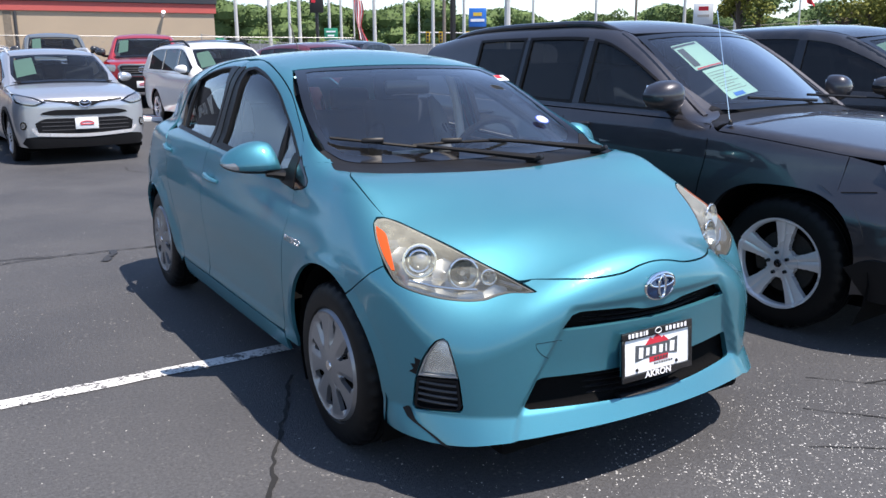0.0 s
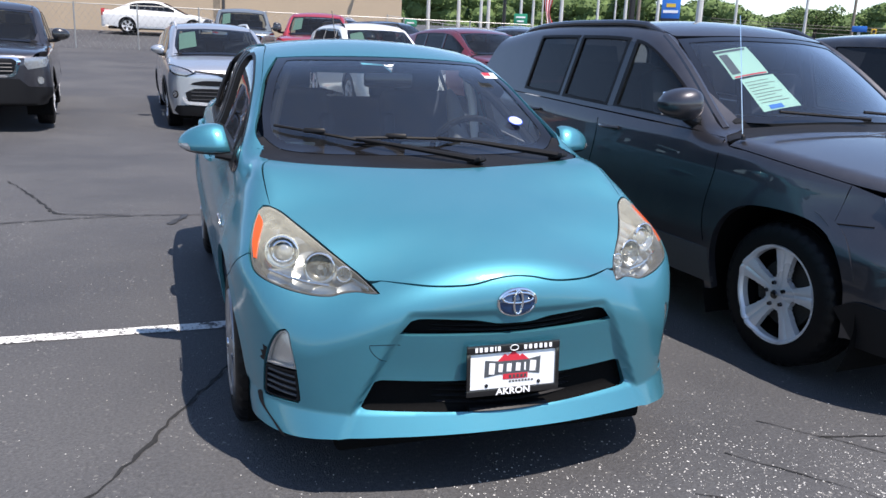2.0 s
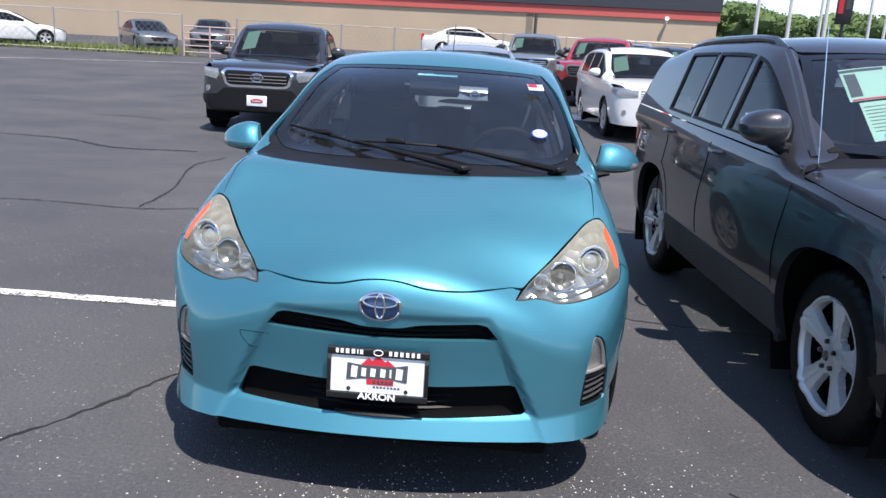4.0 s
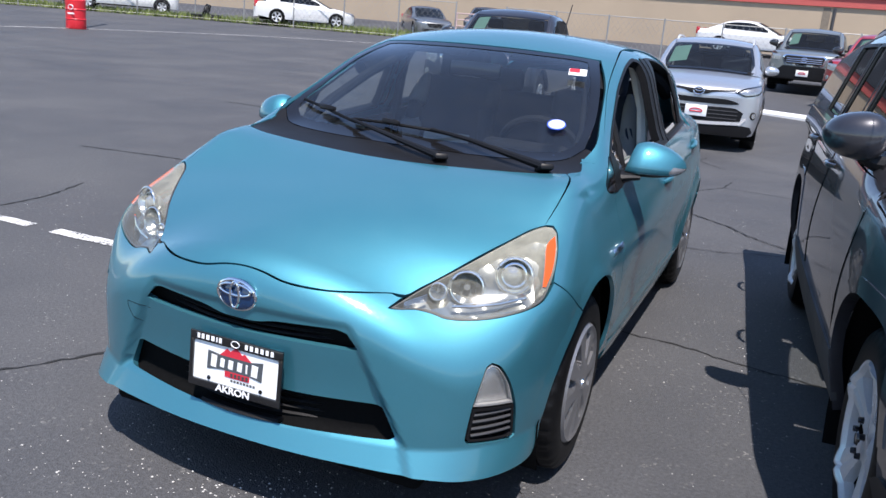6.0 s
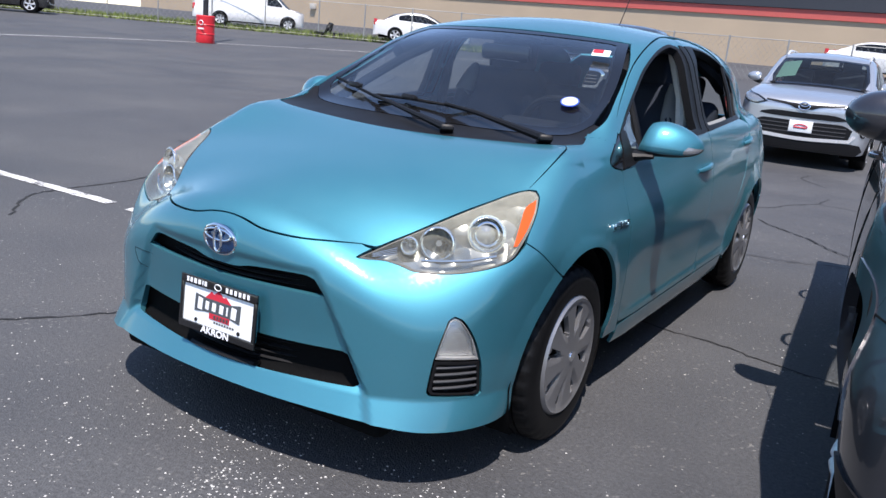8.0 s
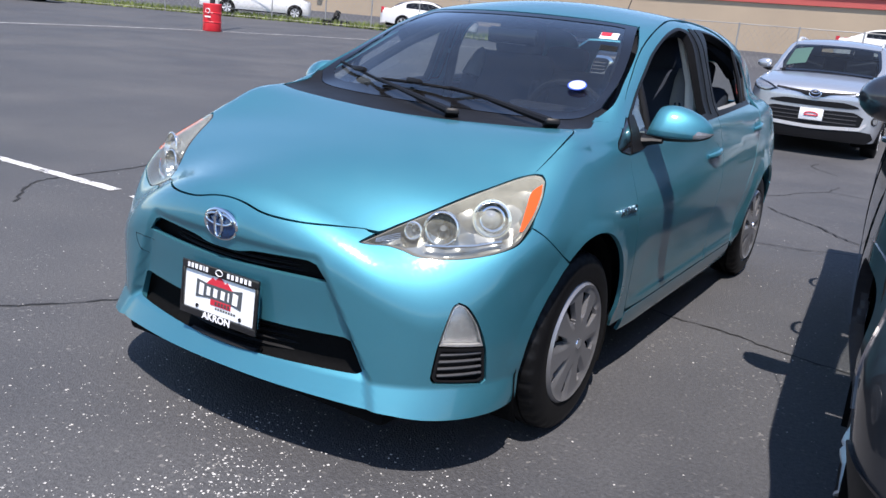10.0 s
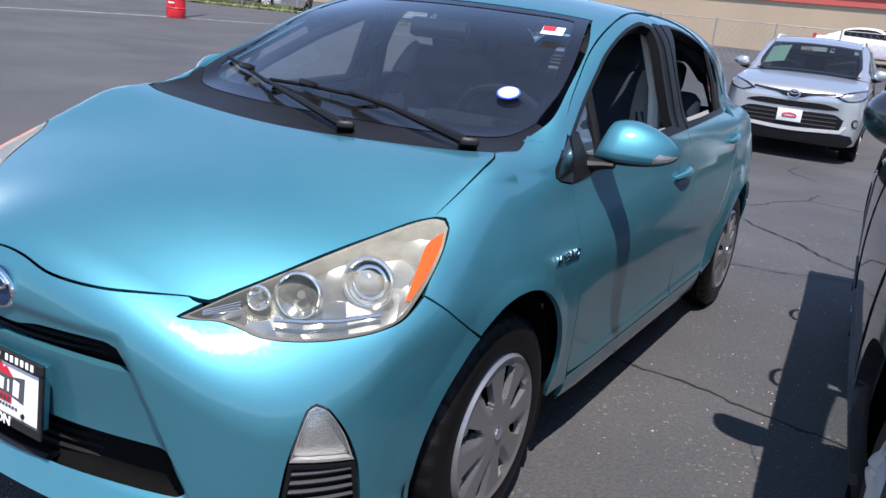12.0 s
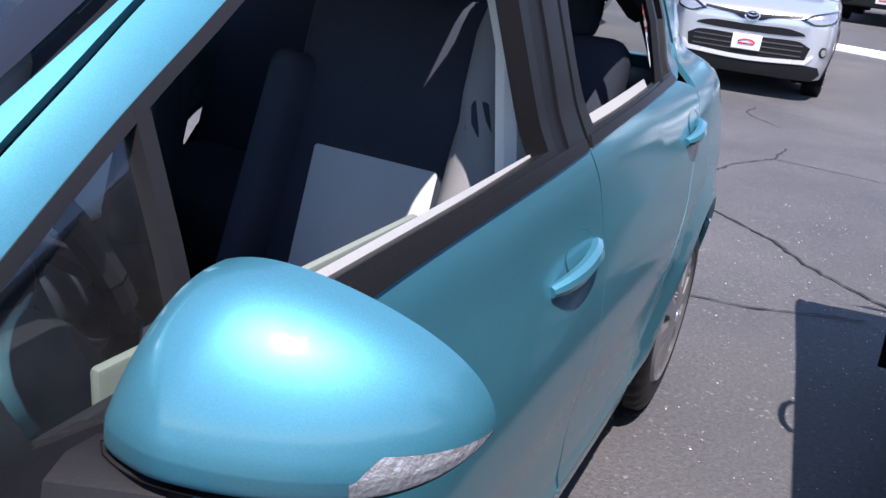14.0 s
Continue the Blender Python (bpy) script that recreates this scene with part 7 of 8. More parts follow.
def truck_face(b, car, bright=True, mesh_grille=False):
    face_part("grille_frame", b, car, [(0, 1.0), (0.48, 1.0), (0.56, 0.94), (0.50, 0.76), (0.42, 0.72), (0, 0.72)], CHROME if bright else GREY_PAINT, 0.008, None, False, "grille frame")
    g = face_part("grille", b, car, [(0, 0.965), (0.45, 0.965), (0.51, 0.93), (0.46, 0.78), (0.40, 0.755), (0, 0.755)], BLACK_PLASTIC, 0.014, None, False)[0]
    for z in (0.80, 0.85, 0.90):
        part("grille_bar", tube(bmesh.new(), [tuple(q) for q in meet(b, np.array([(x, -0.4, z) for x in np.linspace(-0.45, 0.45, 9)]), np.broadcast_to((0.0, 1.0, 0), (9, 3)), 1.0) - np.array((0, 0.02, 0))], 0.012, 6), CHROME if mesh_grille else GREY_PLASTIC, g)
    face_part("headlamp", b, car, [(0.6, 0.1, 0.98), (0.84, 0.3, 0.99), (0.88, 0.4, 0.95), (0.84, 0.3, 0.86), (0.62, 0.12, 0.82), (0.58, 0.1, 0.9)], CLEAR_LENS, 0.006, Plane(0.4, -0.9, 0.1), label="clear headlamp")
    face_part("bumper_skirt", b, car, [(0, 0.70), (0.5, 0.70), (0.62, 0.60), (0.88, 0.4, 0.58), (0.9, 0.45, 0.36), (0.7, 0.34), (0, 0.34)], BLACK_PLASTIC, 0.006, Round(0, 1.0, 0.9), False)
    face_part("fog_lamp", b, car, [(0.74 + 0.05 * math.cos(a), 0.25, 0.67 + 0.05 * math.sin(a)) for a in np.linspace(0, math.tau, 10, endpoint=False)], CLEAR_LENS, 0.012, Plane(0.4, -0.9, 0.1), label="round fog lamp")
    badge_and_plate(b, car, 0.87, 0.52, 0.09)
    for s in (1, -1):
        side_mirror(car, s, 0.92, 1.85, 1.3, BLACK_PAINT, (0.13, 0.09, 0.1))


z_of = lambda x, y: float(rise(np.array(x), np.array(y)))
for nm, lab, paint_, x, y, rz, bright, mg in (("pickup_truck", "dark grey crew-cab pickup truck facing out, paper in its windscreen", DARK_GREY, -3.45, 10.4, 5, True, False),
                                               ("pickup_truck", "bright red crew-cab pickup truck behind the crossover", RED_PAINT, 2.45, 19.2, -14, False, False),
                                               ("pickup_truck", "silver-grey crew-cab pickup truck with a mesh grille", GREEN_GREY, 1.15, 23.0, -4, True, True)):
    tr = build_vehicle(nm, lab, "pickup truck", TRUCK, paint_, pose(x, y, z_of(x, y + 2), 0, 0, rz), TRUCK_WIN, ("six", 0.215, 0.24), 0.08, group="pickups on the lot", cladding=BLACK_PLASTIC if not bright else None)
    truck_face(TRUCK, tr, bright, mg)
    paper(tr, [(-0.62, 0.2), (-0.58, 0.85), (-0.36, 0.86), (-0.38, 0.22)], TRUCK)

# white seven-seat SUV
WAGON = Body(4.69, 0.912, (0.93, 3.645), 0.40, 0.365, [(0, 0.92), (0.12, 0.97), (0.5, 1.04), (1.1, 1.1), (1.4, 1.1), (4.7, 1.1)], ((1.25, 1.13), (1.95, 1.56)), [(2.3, 1.66), (3.0, 1.69), (4.0, 1.66), (4.45, 1.58)], [(1.1, 1.04), (2.2, 1.07), (4.7, 1.12)], rocker=0.32, blunt=0.15, tail_lean=0.2)
wag = build_vehicle("suv", "white mid-size SUV parked at an angle, paper in its windscreen", "car", WAGON, WHITE_PAINT, pose(3.22, 12.7, 0.05, 0, 0, 4), [(1.6, 2.4), (2.48, 3.3), (3.36, 4.2)], ("five", 0.22, 0.22), 0.075)
face_part("grille", WAGON, wag, [(0, 0.90), (0.42, 0.91), (0.4, 0.76), (0, 0.74)], GREY_PAINT, 0.006, None, False)
for z in (0.78, 0.82, 0.86):
    face_part("grille_bar", WAGON, wag, [(0, z + 0.012), (0.41, z + 0.014), (0.41, z - 0.01), (0, z - 0.01)], WHITE_PAINT, 0.014, None, False)
face_part("headlamp", WAGON, wag, [(0.46, 0.06, 0.78), (0.46, 0.06, 0.91), (0.75, 0.2, 0.93), (0.86, 0.42, 0.93), (0.86, 0.42, 0.83), (0.75, 0.2, 0.77)], CLEAR_LENS, 0.006, Plane(0.45, -0.9, 0.1), label="clear headlamp")
face_part("fog_lamp", WAGON, wag, [(0.66 + 0.045 * math.cos(a), 0.15, 0.5 + 0.045 * math.sin(a)) for a in np.linspace(0, math.tau, 10, endpoint=False)], PROJECTOR, 0.008, Plane(0.4, -0.9, 0.1))
face_part("intake", WAGON, wag, [(0, 0.6), (0.4, 0.6), (0.36, 0.45), (0, 0.43)], BLACK_PLASTIC, 0.006, None, False)
badge_and_plate(WAGON, wag, 0.83, 0.52)
for s in (1, -1):
    side_mirror(wag, s, 0.88, 1.65, 1.17, WHITE_PAINT, (0.11, 0.09, 0.085))
    part("roof_rail", tube(bmesh.new(), [(s * 0.62, y, float(WAGON.roof(np.array(y))) - 0.03 + (0.04 if 0 < i < 7 else -0.02)) for i, y in enumerate(np.linspace(2.2, 4.3, 8))], 0.022, 6), BLACK_PLASTIC, wag, "black roof rail")
paper(wag, [(-0.64, 0.2), (-0.60, 0.8), (-0.34, 0.82), (-0.36, 0.22)], WAGON)
# dark SUV beyond the charcoal one
far_suv = build_vehicle("suv", "black SUV with a price sheet, parked beyond the charcoal one", "car", CROSS, BLACK_PAINT, pose(5.35, 0.35, 0, 0, 0, 4), CROSS_WIN, ("five", 0.225, 0.22), 0.08, side_glass=PRIVACY)
crossover_face(CROSS, far_suv)
for s in (1, -1):
    side_mirror(far_suv, s, 0.9, 1.6, 1.16, BLACK_PAINT, (0.11, 0.09, 0.08))
paper(far_suv, [(-0.68, 0.2), (-0.62, 0.8), (-0.30, 0.82), (-0.33, 0.22)], CROSS)

# ---- building, fences and yard behind ----
BLOCK = plain("tan_block", (0.42, 0.33, 0.235), 0.9, 0, 30, 0.12, 0.004, big=0.35)
RED_BAND = plain("red_band", (0.50, 0.10, 0.085), 0.7, 0, 20, 0.08)
FASCIA = plain("dark_fascia", (0.030, 0.034, 0.044), 0.6, 0, 20, 0.12)
STEEL = plain("galvanised_steel", (0.34, 0.34, 0.33), 0.5, 0.6, 60, 0.15)
POLE_PALE = plain("pale_pole", (0.55, 0.55, 0.53), 0.5, 0.1, 40, 0.08)
POLE_WOOD = plain("pole_wood", (0.20, 0.17, 0.14), 0.9, 0, 25, 0.25, 0.004)
POLE_BLACK = plain("black_pole", (0.018, 0.018, 0.02), 0.45, 0, 40, 0.15)
CONCRETE = plain("concrete", (0.46, 0.44, 0.40), 0.9, 0, 40, 0.15, 0.003)
RUSTY_PINK = plain("pipe_gate_paint", (0.52, 0.38, 0.36), 0.6, 0.1, 30, 0.15)
DRUM_RED = plain("drum_red", (0.62, 0.02, 0.03), 0.4, 0, 20, 0.1)
SIGN_GREEN = plain("road_sign_green", (0.01, 0.25, 0.14), 0.5, 0, 20, 0.05)
SIGN_YELLOW = plain("sign_yellow", (0.75, 0.50, 0.06), 0.4, 0, 20, 0.05)
SIGNAL_YELLOW = plain("signal_housing", (0.65, 0.40, 0.03), 0.5, 0, 20, 0.1)
FLAG_RED, FLAG_WHITE, FLAG_BLUE = plain("flag_red", (0.5, 0.02, 0.03), 0.8, 0, 30, 0.1), plain("flag_white", (0.75, 0.75, 0.75), 0.8, 0, 30, 0.05), plain("flag_blue", (0.02, 0.03, 0.16), 0.8, 0, 30, 0.1)
BARK = plain("bark", (0.09, 0.07, 0.055), 0.95, 0, 18, 0.3, 0.01)


def foliage(name, lo, hi):
    def build(t, b, out):
        geo = t.nodes.new("ShaderNodeNewGeometry")
        n = noise_of(t, coords(t), 0.25, 3)
        s = node(t, "Math", _0=geo.outputs["Random Per Island"], _1=n)
        s.operation = "ADD"
        h = node(t, "Math", _0=s.outputs[0], _1=0.5)
        h.operation = "MULTIPLY"
        t.links.new(ramp(t, h.outputs[0], (0.2, lo), (0.8, hi)), b.inputs["Base Color"])
        b.inputs["Roughness"].default_value = 0.7
        b.inputs["Specular IOR Level"].default_value = 0.2
    return material(name, build)


LEAF = foliage("tree_leaf", (0.055, 0.092, 0.032), (0.14, 0.205, 0.07))
LEAF_YELLOW = foliage("young_leaf", (0.09, 0.11, 0.02), (0.22, 0.22, 0.05))
GRASS = foliage("grass_blade", (0.09, 0.13, 0.03), (0.22, 0.26, 0.08))

wall_dir = Vector((-70.0, 6.0, 0)).normalized()
building = thing("retail_building", "long tan block building with a red band and dark fascia", "building", pose(11.3, 43.0, 0.0, 0, 0, math.degrees(math.atan2(-6, 70))))
part("wall", solid((74, 0.5, 4.6), (-37, 0.25, 1.45), 0.0), BLOCK, building, "tan concrete block wall", False)
part("band", solid((74.2, 0.62, 0.46), (-37, 0.22, 3.98), 0.01), RED_BAND, building, "red painted band", False)
part("fascia", solid((74.3, 0.75, 2.4), (-37, 0.2, 5.41), 0.02), FASCIA, building, "dark metal fascia", False)
part("gable_wall", solid((0.5, 26, 6.4), (-0.27, 13.6, 2.4)), BLOCK, building, "", False)
part("downpipe", tube(bmesh.new(), [(-9.4, -0.03, 1.0), (-9.4, -0.03, 3.7)], 0.07, 8), GREY_PLASTIC, building)
part("rain_stain", solid((0.35, 0.012, 1.6), (-9.75, -0.01, 2.9)), plain("damp_stain", (0.2, 0.165, 0.125), 0.95, 0, 12, 0.3), building, "dark damp streak", False)
part("wall_lamp", tube(bmesh.new(), [(-2.6, 0, 3.55), (-2.6, -0.35, 3.78)], [0.05, 0.11], 8), INK_WHITE, building)
part("meter_box", solid((0.5, 0.25, 0.4), (-52.0, -0.1, 2.5), 0.02), CONCRETE, building)


def chain_fence(name, pts, high, step_m=3.0):
    """Posts, top rail and a wire mesh of slanting strands."""
    f = thing(name, "galvanised chain-link fence along the edge of the lot", "fence", group="chain-link fences")
    p = rounded(pts, step_m, closed=False, sharp=5)
    zs = [z_of(x, y) for x, y in p]
    for (x, y), z in zip(p, zs):
        part("post", tube(bmesh.new(), [(x, y, z - 0.05), (x, y, z + high + 0.05)], 0.032, 6), STEEL, f)
    part("top_rail", tube(bmesh.new(), [(x, y, z + high) for (x, y), z in zip(p, zs)], 0.018, 6), STEEL, f)
    bm = bmesh.new()
    for i in range(len(p) - 1):
        a, b = np.array((*p[i], zs[i])), np.array((*p[i + 1], zs[i + 1]))
        n = 10
        for k in range(-n, n):
            for s in (1, -1):
                t0, t1 = k / n, k / n + high / step_m
                u0, u1 = max(0, t0), min(1, t1)
                if u1 <= u0:
                    continue
                h0, h1 = (u0 - t0) / (t1 - t0) * high, (u1 - t0) / (t1 - t0) * high
                if s < 0:
                    h0, h1 = high - h0, high - h1
                tube(bm, [a + (b - a) * u0 + (0, 0, h0), a + (b - a) * u1 + (0, 0, h1)], 0.0035, 3, False)
    part("wire_mesh", bm, STEEL, f, "wire mesh")
    return f


chain_fence("chain_fence", [(-11.0, 33.0), (-2.0, 32.6), (14.0, 31.6)], 1.65)
chain_fence("chain_fence", [(-13.6, 33.6), (-19.0, 33.0), (-26.0, 31.0), (-33.0, 27.0), (-42.0, 21.0)], 1.7)
gate = thing("pipe_gate", "pinkish pipe gate with five bars, standing open in the fence", "gate")
for k in range(5):
    z = z_of(-12.2, 33.4) + 0.18 + 0.27 * k
    part("bar", tube(bmesh.new(), [(-13.5, 33.5, z), (-11.1, 33.2, z)], 0.03, 6), RUSTY_PINK, gate)
for x in (-13.5, -12.3, -11.1):
    part("upright", tube(bmesh.new(), [(x, 33.5 - 0.125 * (x + 13.5), z_of(x, 33.4) - 0.02), (x, 33.5 - 0.125 * (x + 13.5), z_of(x, 33.4) + 1.3)], 0.035, 6), RUSTY_PINK, gate)
ribbon("kerb", [(-13.8, 33.0), (-19.0, 32.4), (-25.8, 30.4), (-32.6, 26.4), (-41.5, 20.4)], 0.28, CONCRETE, "pale concrete kerb along the grass strip", "kerb", 0.05, 0.10, 1.0)


def grass_strip():
    r = random.Random(5)
    line_ = rounded([(-14.2, 34.2), (-19.2, 33.6), (-26.3, 31.4), (-33.3, 27.4), (-42, 21.6)], 0.5, closed=False, sharp=5)
    v, f = [], []
    for _ in range(9000):
        c = line_[r.randrange(len(line_))]
        x, y = c[0] + r.gauss(0, 0.6), c[1] + r.gauss(0.2, 0.6)
        z, h, a = z_of(x, y), r.uniform(0.08, 0.36), r.uniform(0, 6.3)
        dx, dy = 0.03 * math.cos(a), 0.03 * math.sin(a)
        n = len(v)
        v += [(x - dx, y - dy, z), (x + dx, y + dy, z), (x + r.gauss(0, 0.08), y + r.gauss(0, 0.08), z + h)]
        f.append((n, n + 1, n + 2))
    tagged(new("grass", mesh_of("grass", v, f, None, GRASS, False)), "rough yellow-green grass along the kerb", "grass", kind="stuff")


grass_strip()

# kerb island with a painted edge behind the crossover
isl = thing("kerb_island", "low white concrete kerb with a patch of orange paint", "kerb")
part("kerb_stone", solid((5.2, 0.62, 0.12), (2.3, 16.3, 0.17), 0.03, (0, 0, -24)), PAPER_WHITE, isl, "white painted kerb", False)
part("painted_patch", solid((1.0, 0.18, 0.125), (1.95, 16.30, 0.172), 0.03, (0, 0, -24)), AMBER, isl, "faded orange paint")

# drum with a lamp post
drum = thing("steel_drum", "red steel drum round the foot of a black lamp post", "drum", pose(-20.3, 18.5, z_of(-20.3, 18.5)))
bm = lathe(bmesh.new(), [(0.0, 0.01), (0.0, 0.30), (0.02, 0.31), (0.28, 0.30), (0.30, 0.315), (0.32, 0.30), (0.58, 0.30), (0.60, 0.315), (0.62, 0.30), (0.88, 0.31), (0.9, 0.29), (0.87, 0.01)], 28)
bm.transform(pose(0, 0, 0, 0, -90, 0))
part("barrel", bm, DRUM_RED, drum)
part("mark", ring(bmesh.new(), 0.1, 0.66, 0.1, 0.07, 0.014, -0.29), INK_WHITE, drum, "white oval mark")
part("mark", solid((0.26, 0.02, 0.05), (0.1, -0.29, 0.47)), INK_WHITE, drum, "white bar")
lp = thing("street_lamp", "tall black lamp post rising from a red drum", "lamp post", pose(-20.3, 18.5, z_of(-20.3, 18.5) + 0.02))
part("post", tube(bmesh.new(), [(0, 0, 0.0), (0, 0, 8.0)], 0.09, 10), POLE_BLACK, lp)

# the cars in the yard
SEDAN = Body(4.85, 0.91, (0.95, 3.73), 0.37, 0.335, [(0, 0.68), (0.12, 0.74), (0.6, 0.86), (1.2, 0.94), (1.5, 0.95), (3.8, 1.02), (4.5, 1.05), (4.85, 1.0)], ((1.25, 0.96), (2.15, 1.38)), [(2.5, 1.45), (2.9, 1.46), (3.5, 1.38), (4.1, 1.14)], [(1.2, 0.9), (2.4, 0.95), (4.0, 1.0), (4.85, 1.02)], rocker=0.24, blunt=0.2, cabin_end=4.35, tail_lean=1.5)
SEDAN_WIN = [(1.75, 2.6), (2.68, 3.6)]


def sedan(label, paint_, x, y, rz):
    c = build_vehicle("sedan", label, "car", SEDAN, paint_, pose(x, y, z_of(x, y), 0, 0, rz), SEDAN_WIN, ("five", 0.215, 0.22), 0.12, group="cars by the building")
    face_part("grille", SEDAN, c, [(0, 0.66), (0.4, 0.66), (0.3, 0.5), (0, 0.48)], BLACK_PLASTIC, 0.006, None, False)
    face_part("headlamp", SEDAN, c, [(0.45, 0.08, 0.6), (0.48, 0.08, 0.67), (0.8, 0.4, 0.74), (0.78, 0.35, 0.64)], CLEAR_LENS, 0.006, Plane(0.45, -0.9, 0.2))
    face_part("intake", SEDAN, c, [(0, 0.4), (0.6, 0.4), (0.55, 0.28), (0, 0.27)], BLACK_PLASTIC, 0.006, None, False)
    return c


def out_from(x, y, az, d):
    return x + d * math.sin(radians(az)), y + d * math.cos(radians(az))


white_sedan = sedan("white sedan parked along the tan building", WHITE_PAINT, *out_from(-0.35, -2.3, 2.2, 40.5), 86)
dark_sedan = sedan("dark grey sedan facing the lot by the tan building", GREY_PAINT, *out_from(0.43, -2.3, -22.7, 40), 36)
for ob, lab, az, d, rz in ((white_sedan, "white sedan behind the grass strip", -28.0, 42, 124), (dark_sedan, "dark sedan behind the pipe gate", -19.6, 41, 14), (dark_sedan, "dark sedan beside a white one near the grass", -30.6, 43, 62)):
    x, y = out_from(0.32, -2.33, az, d)
    tagged(copy_thing(ob, pose(x, y, z_of(x, y), 0, 0, rz)), lab)
x, y = out_from(1.79, -1.55, -56.6, 44)
tagged(copy_thing(far_suv, pose(x, y, z_of(x, y), 0, 0, 140)), "black SUV at the far edge of the lot")
VAN = Body(5.6, 1.0, (0.85, 4.2), 0.40, 0.36, [(0, 0.95), (0.3, 1.05), (0.8, 1.15), (1.0, 1.2), (5.6, 1.2)], ((0.85, 1.22), (1.5, 1.85)), [(1.9, 2.1), (3.0, 2.15), (5.2, 2.12)], [(0.8, 1.12), (5.6, 1.2)], rocker=0.32, blunt=0.12, tumble=0.08, tail_lean=0.03)
x, y = out_from(1.79, -1.55, -41.4, 45)
van = build_vehicle("cargo_van", "white high-roof cargo van parked behind the fence", "van", VAN, WHITE_PAINT, pose(x, y, z_of(x, y), 0, 0, 132), [(1.15, 1.9)], ("six", 0.2, 0.22), 0.14)
for k, (az, d) in enumerate(((-39.3, 43), (-39.8, 43.3), (-40.3, 43))):
    x, y = out_from(1.79, -1.55, az, d)
    tyre_ = part("tyre_stack", tyre_mesh(0.36, 0.24, 0.2), RUBBER, None)
    tyre_.matrix_world = pose(x, y, z_of(x, y) + (0.12 if k != 1 else 0.36), 0, 90 if k != 1 else 20, 30 * k)
    tagged(tyre_, "worn black tyre lying on the grass", "tyre", "old tyres on the grass")
MAROON = car_paint("maroon_paint", (0.14, 0.012, 0.02), 0.3, 0.3)
maroon = build_vehicle("crossover", "maroon crossover SUV parked behind the charcoal one", "car", CROSS, MAROON, pose(5.8, 12.6, z_of(5.6, 14), 0, 0, 10), CROSS_WIN, ("five", 0.225, 0.22), 0.1)
crossover_face(CROSS, maroon)
tagged(copy_thing(far_suv, pose(5.9, 20.0, z_of(6, 21), 0, 0, 14)), "black SUV in the row behind the maroon one")
tagged(copy_thing(silver_suv, pose(5.6, 27.0, z_of(6, 28), 0, 0, 12)), "silver SUV far down the row of parked cars")
for lab, x, y, rz in (("black SUV in the row behind", 7.4, 20.5, -50), ("black SUV at the end of the row", 10.5, 27.0, -40)):
    tagged(copy_thing(far_suv, pose(x, y, z_of(x, y), 0, 0, rz)), lab)

# ---- distance: poles, signs, trees ----


def view0(px, d):
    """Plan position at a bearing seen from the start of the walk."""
    return out_from(-1.94, -1.78, 31.4 + math.degrees(math.atan((px - 784) / 1457)), d)


def lamp_post(px, d, high, mat, r, kind_, label):
    x, y = view0(px, d)
    o = thing("street_lamp" if kind_ else "utility_pole", label, "lamp post" if kind_ else "pole", pose(x, y, z_of(x, y), 0, 0, px % 90), "poles along the road")
    part("post", tube(bmesh.new(), [(0, 0, -0.1), (0, 0, high)], [r * 1.2, r * 0.8], 8), mat, o)
    if kind_ == "twin":
        for s in (1, -1):
            part("lamp_head", solid((0.9, 0.35, 0.14), (s * 0.75, 0, high + 0.05), 0.04), mat, o)
    elif kind_ == "single":
        part("lamp_head", solid((0.7, 0.35, 0.18), (0.25, 0, high + 0.06), 0.05), mat, o)
    elif kind_ is None:
        part("cross_arm", solid((2.6, 0.12, 0.14), (0, 0, high - 0.7), 0.01), mat, o)
        for s in (-1.1, -0.5, 0.5, 1.1):
            part("insulator", solid((0.1, 0.1, 0.22), (s, 0, high - 0.52), 0.02), CONCRETE, o)
    return o


for px, d, high, kind_ in ((433, 70, 11, "bare"), (490, 62, 6.5, "single"), (524, 80, 6.0, "bare"), (541, 66, 12, "bare"), (592, 85, 11, "bare"), (612, 90, 6, "bare"), (669, 58, 6.0, "single"), (720, 92, 9.5, "twin"), (745, 120, 5, "bare"), (769, 75, 12, "bare"), (822, 72, 6.5, "twin"), (940, 95, 10, "twin"), (1047, 92, 10.5, "twin"), (1198, 80, 10, "bare"), (1285, 85, 11, "bare"), (1428, 100, 9, "single"), (1560, 90, 9, "single")):
    lamp_post(px, d, high + z_of(*view0(px, d)) * 0.2, POLE_PALE, 0.13, kind_, "pale steel lamp post along the far road" if kind_ != "bare" else "pale steel pole along the far road")
for px, d, high in ((788, 85, 11.5), (1115, 110, 11)):
    lamp_post(px, d, high, POLE_WOOD, 0.15, None, "wooden utility pole with a cross arm")
lamp_post(896, 52, 12, POLE_PALE, 0.17, "bare", "thick pale pole near the road")
x, y = view0(803, 34)
bp = thing("street_lamp", "black square lot lamp post", "lamp post", pose(x, y, z_of(x, y)))
part("post", solid((0.17, 0.17, 9), (0, 0, 4.45), 0.01), POLE_BLACK, bp)


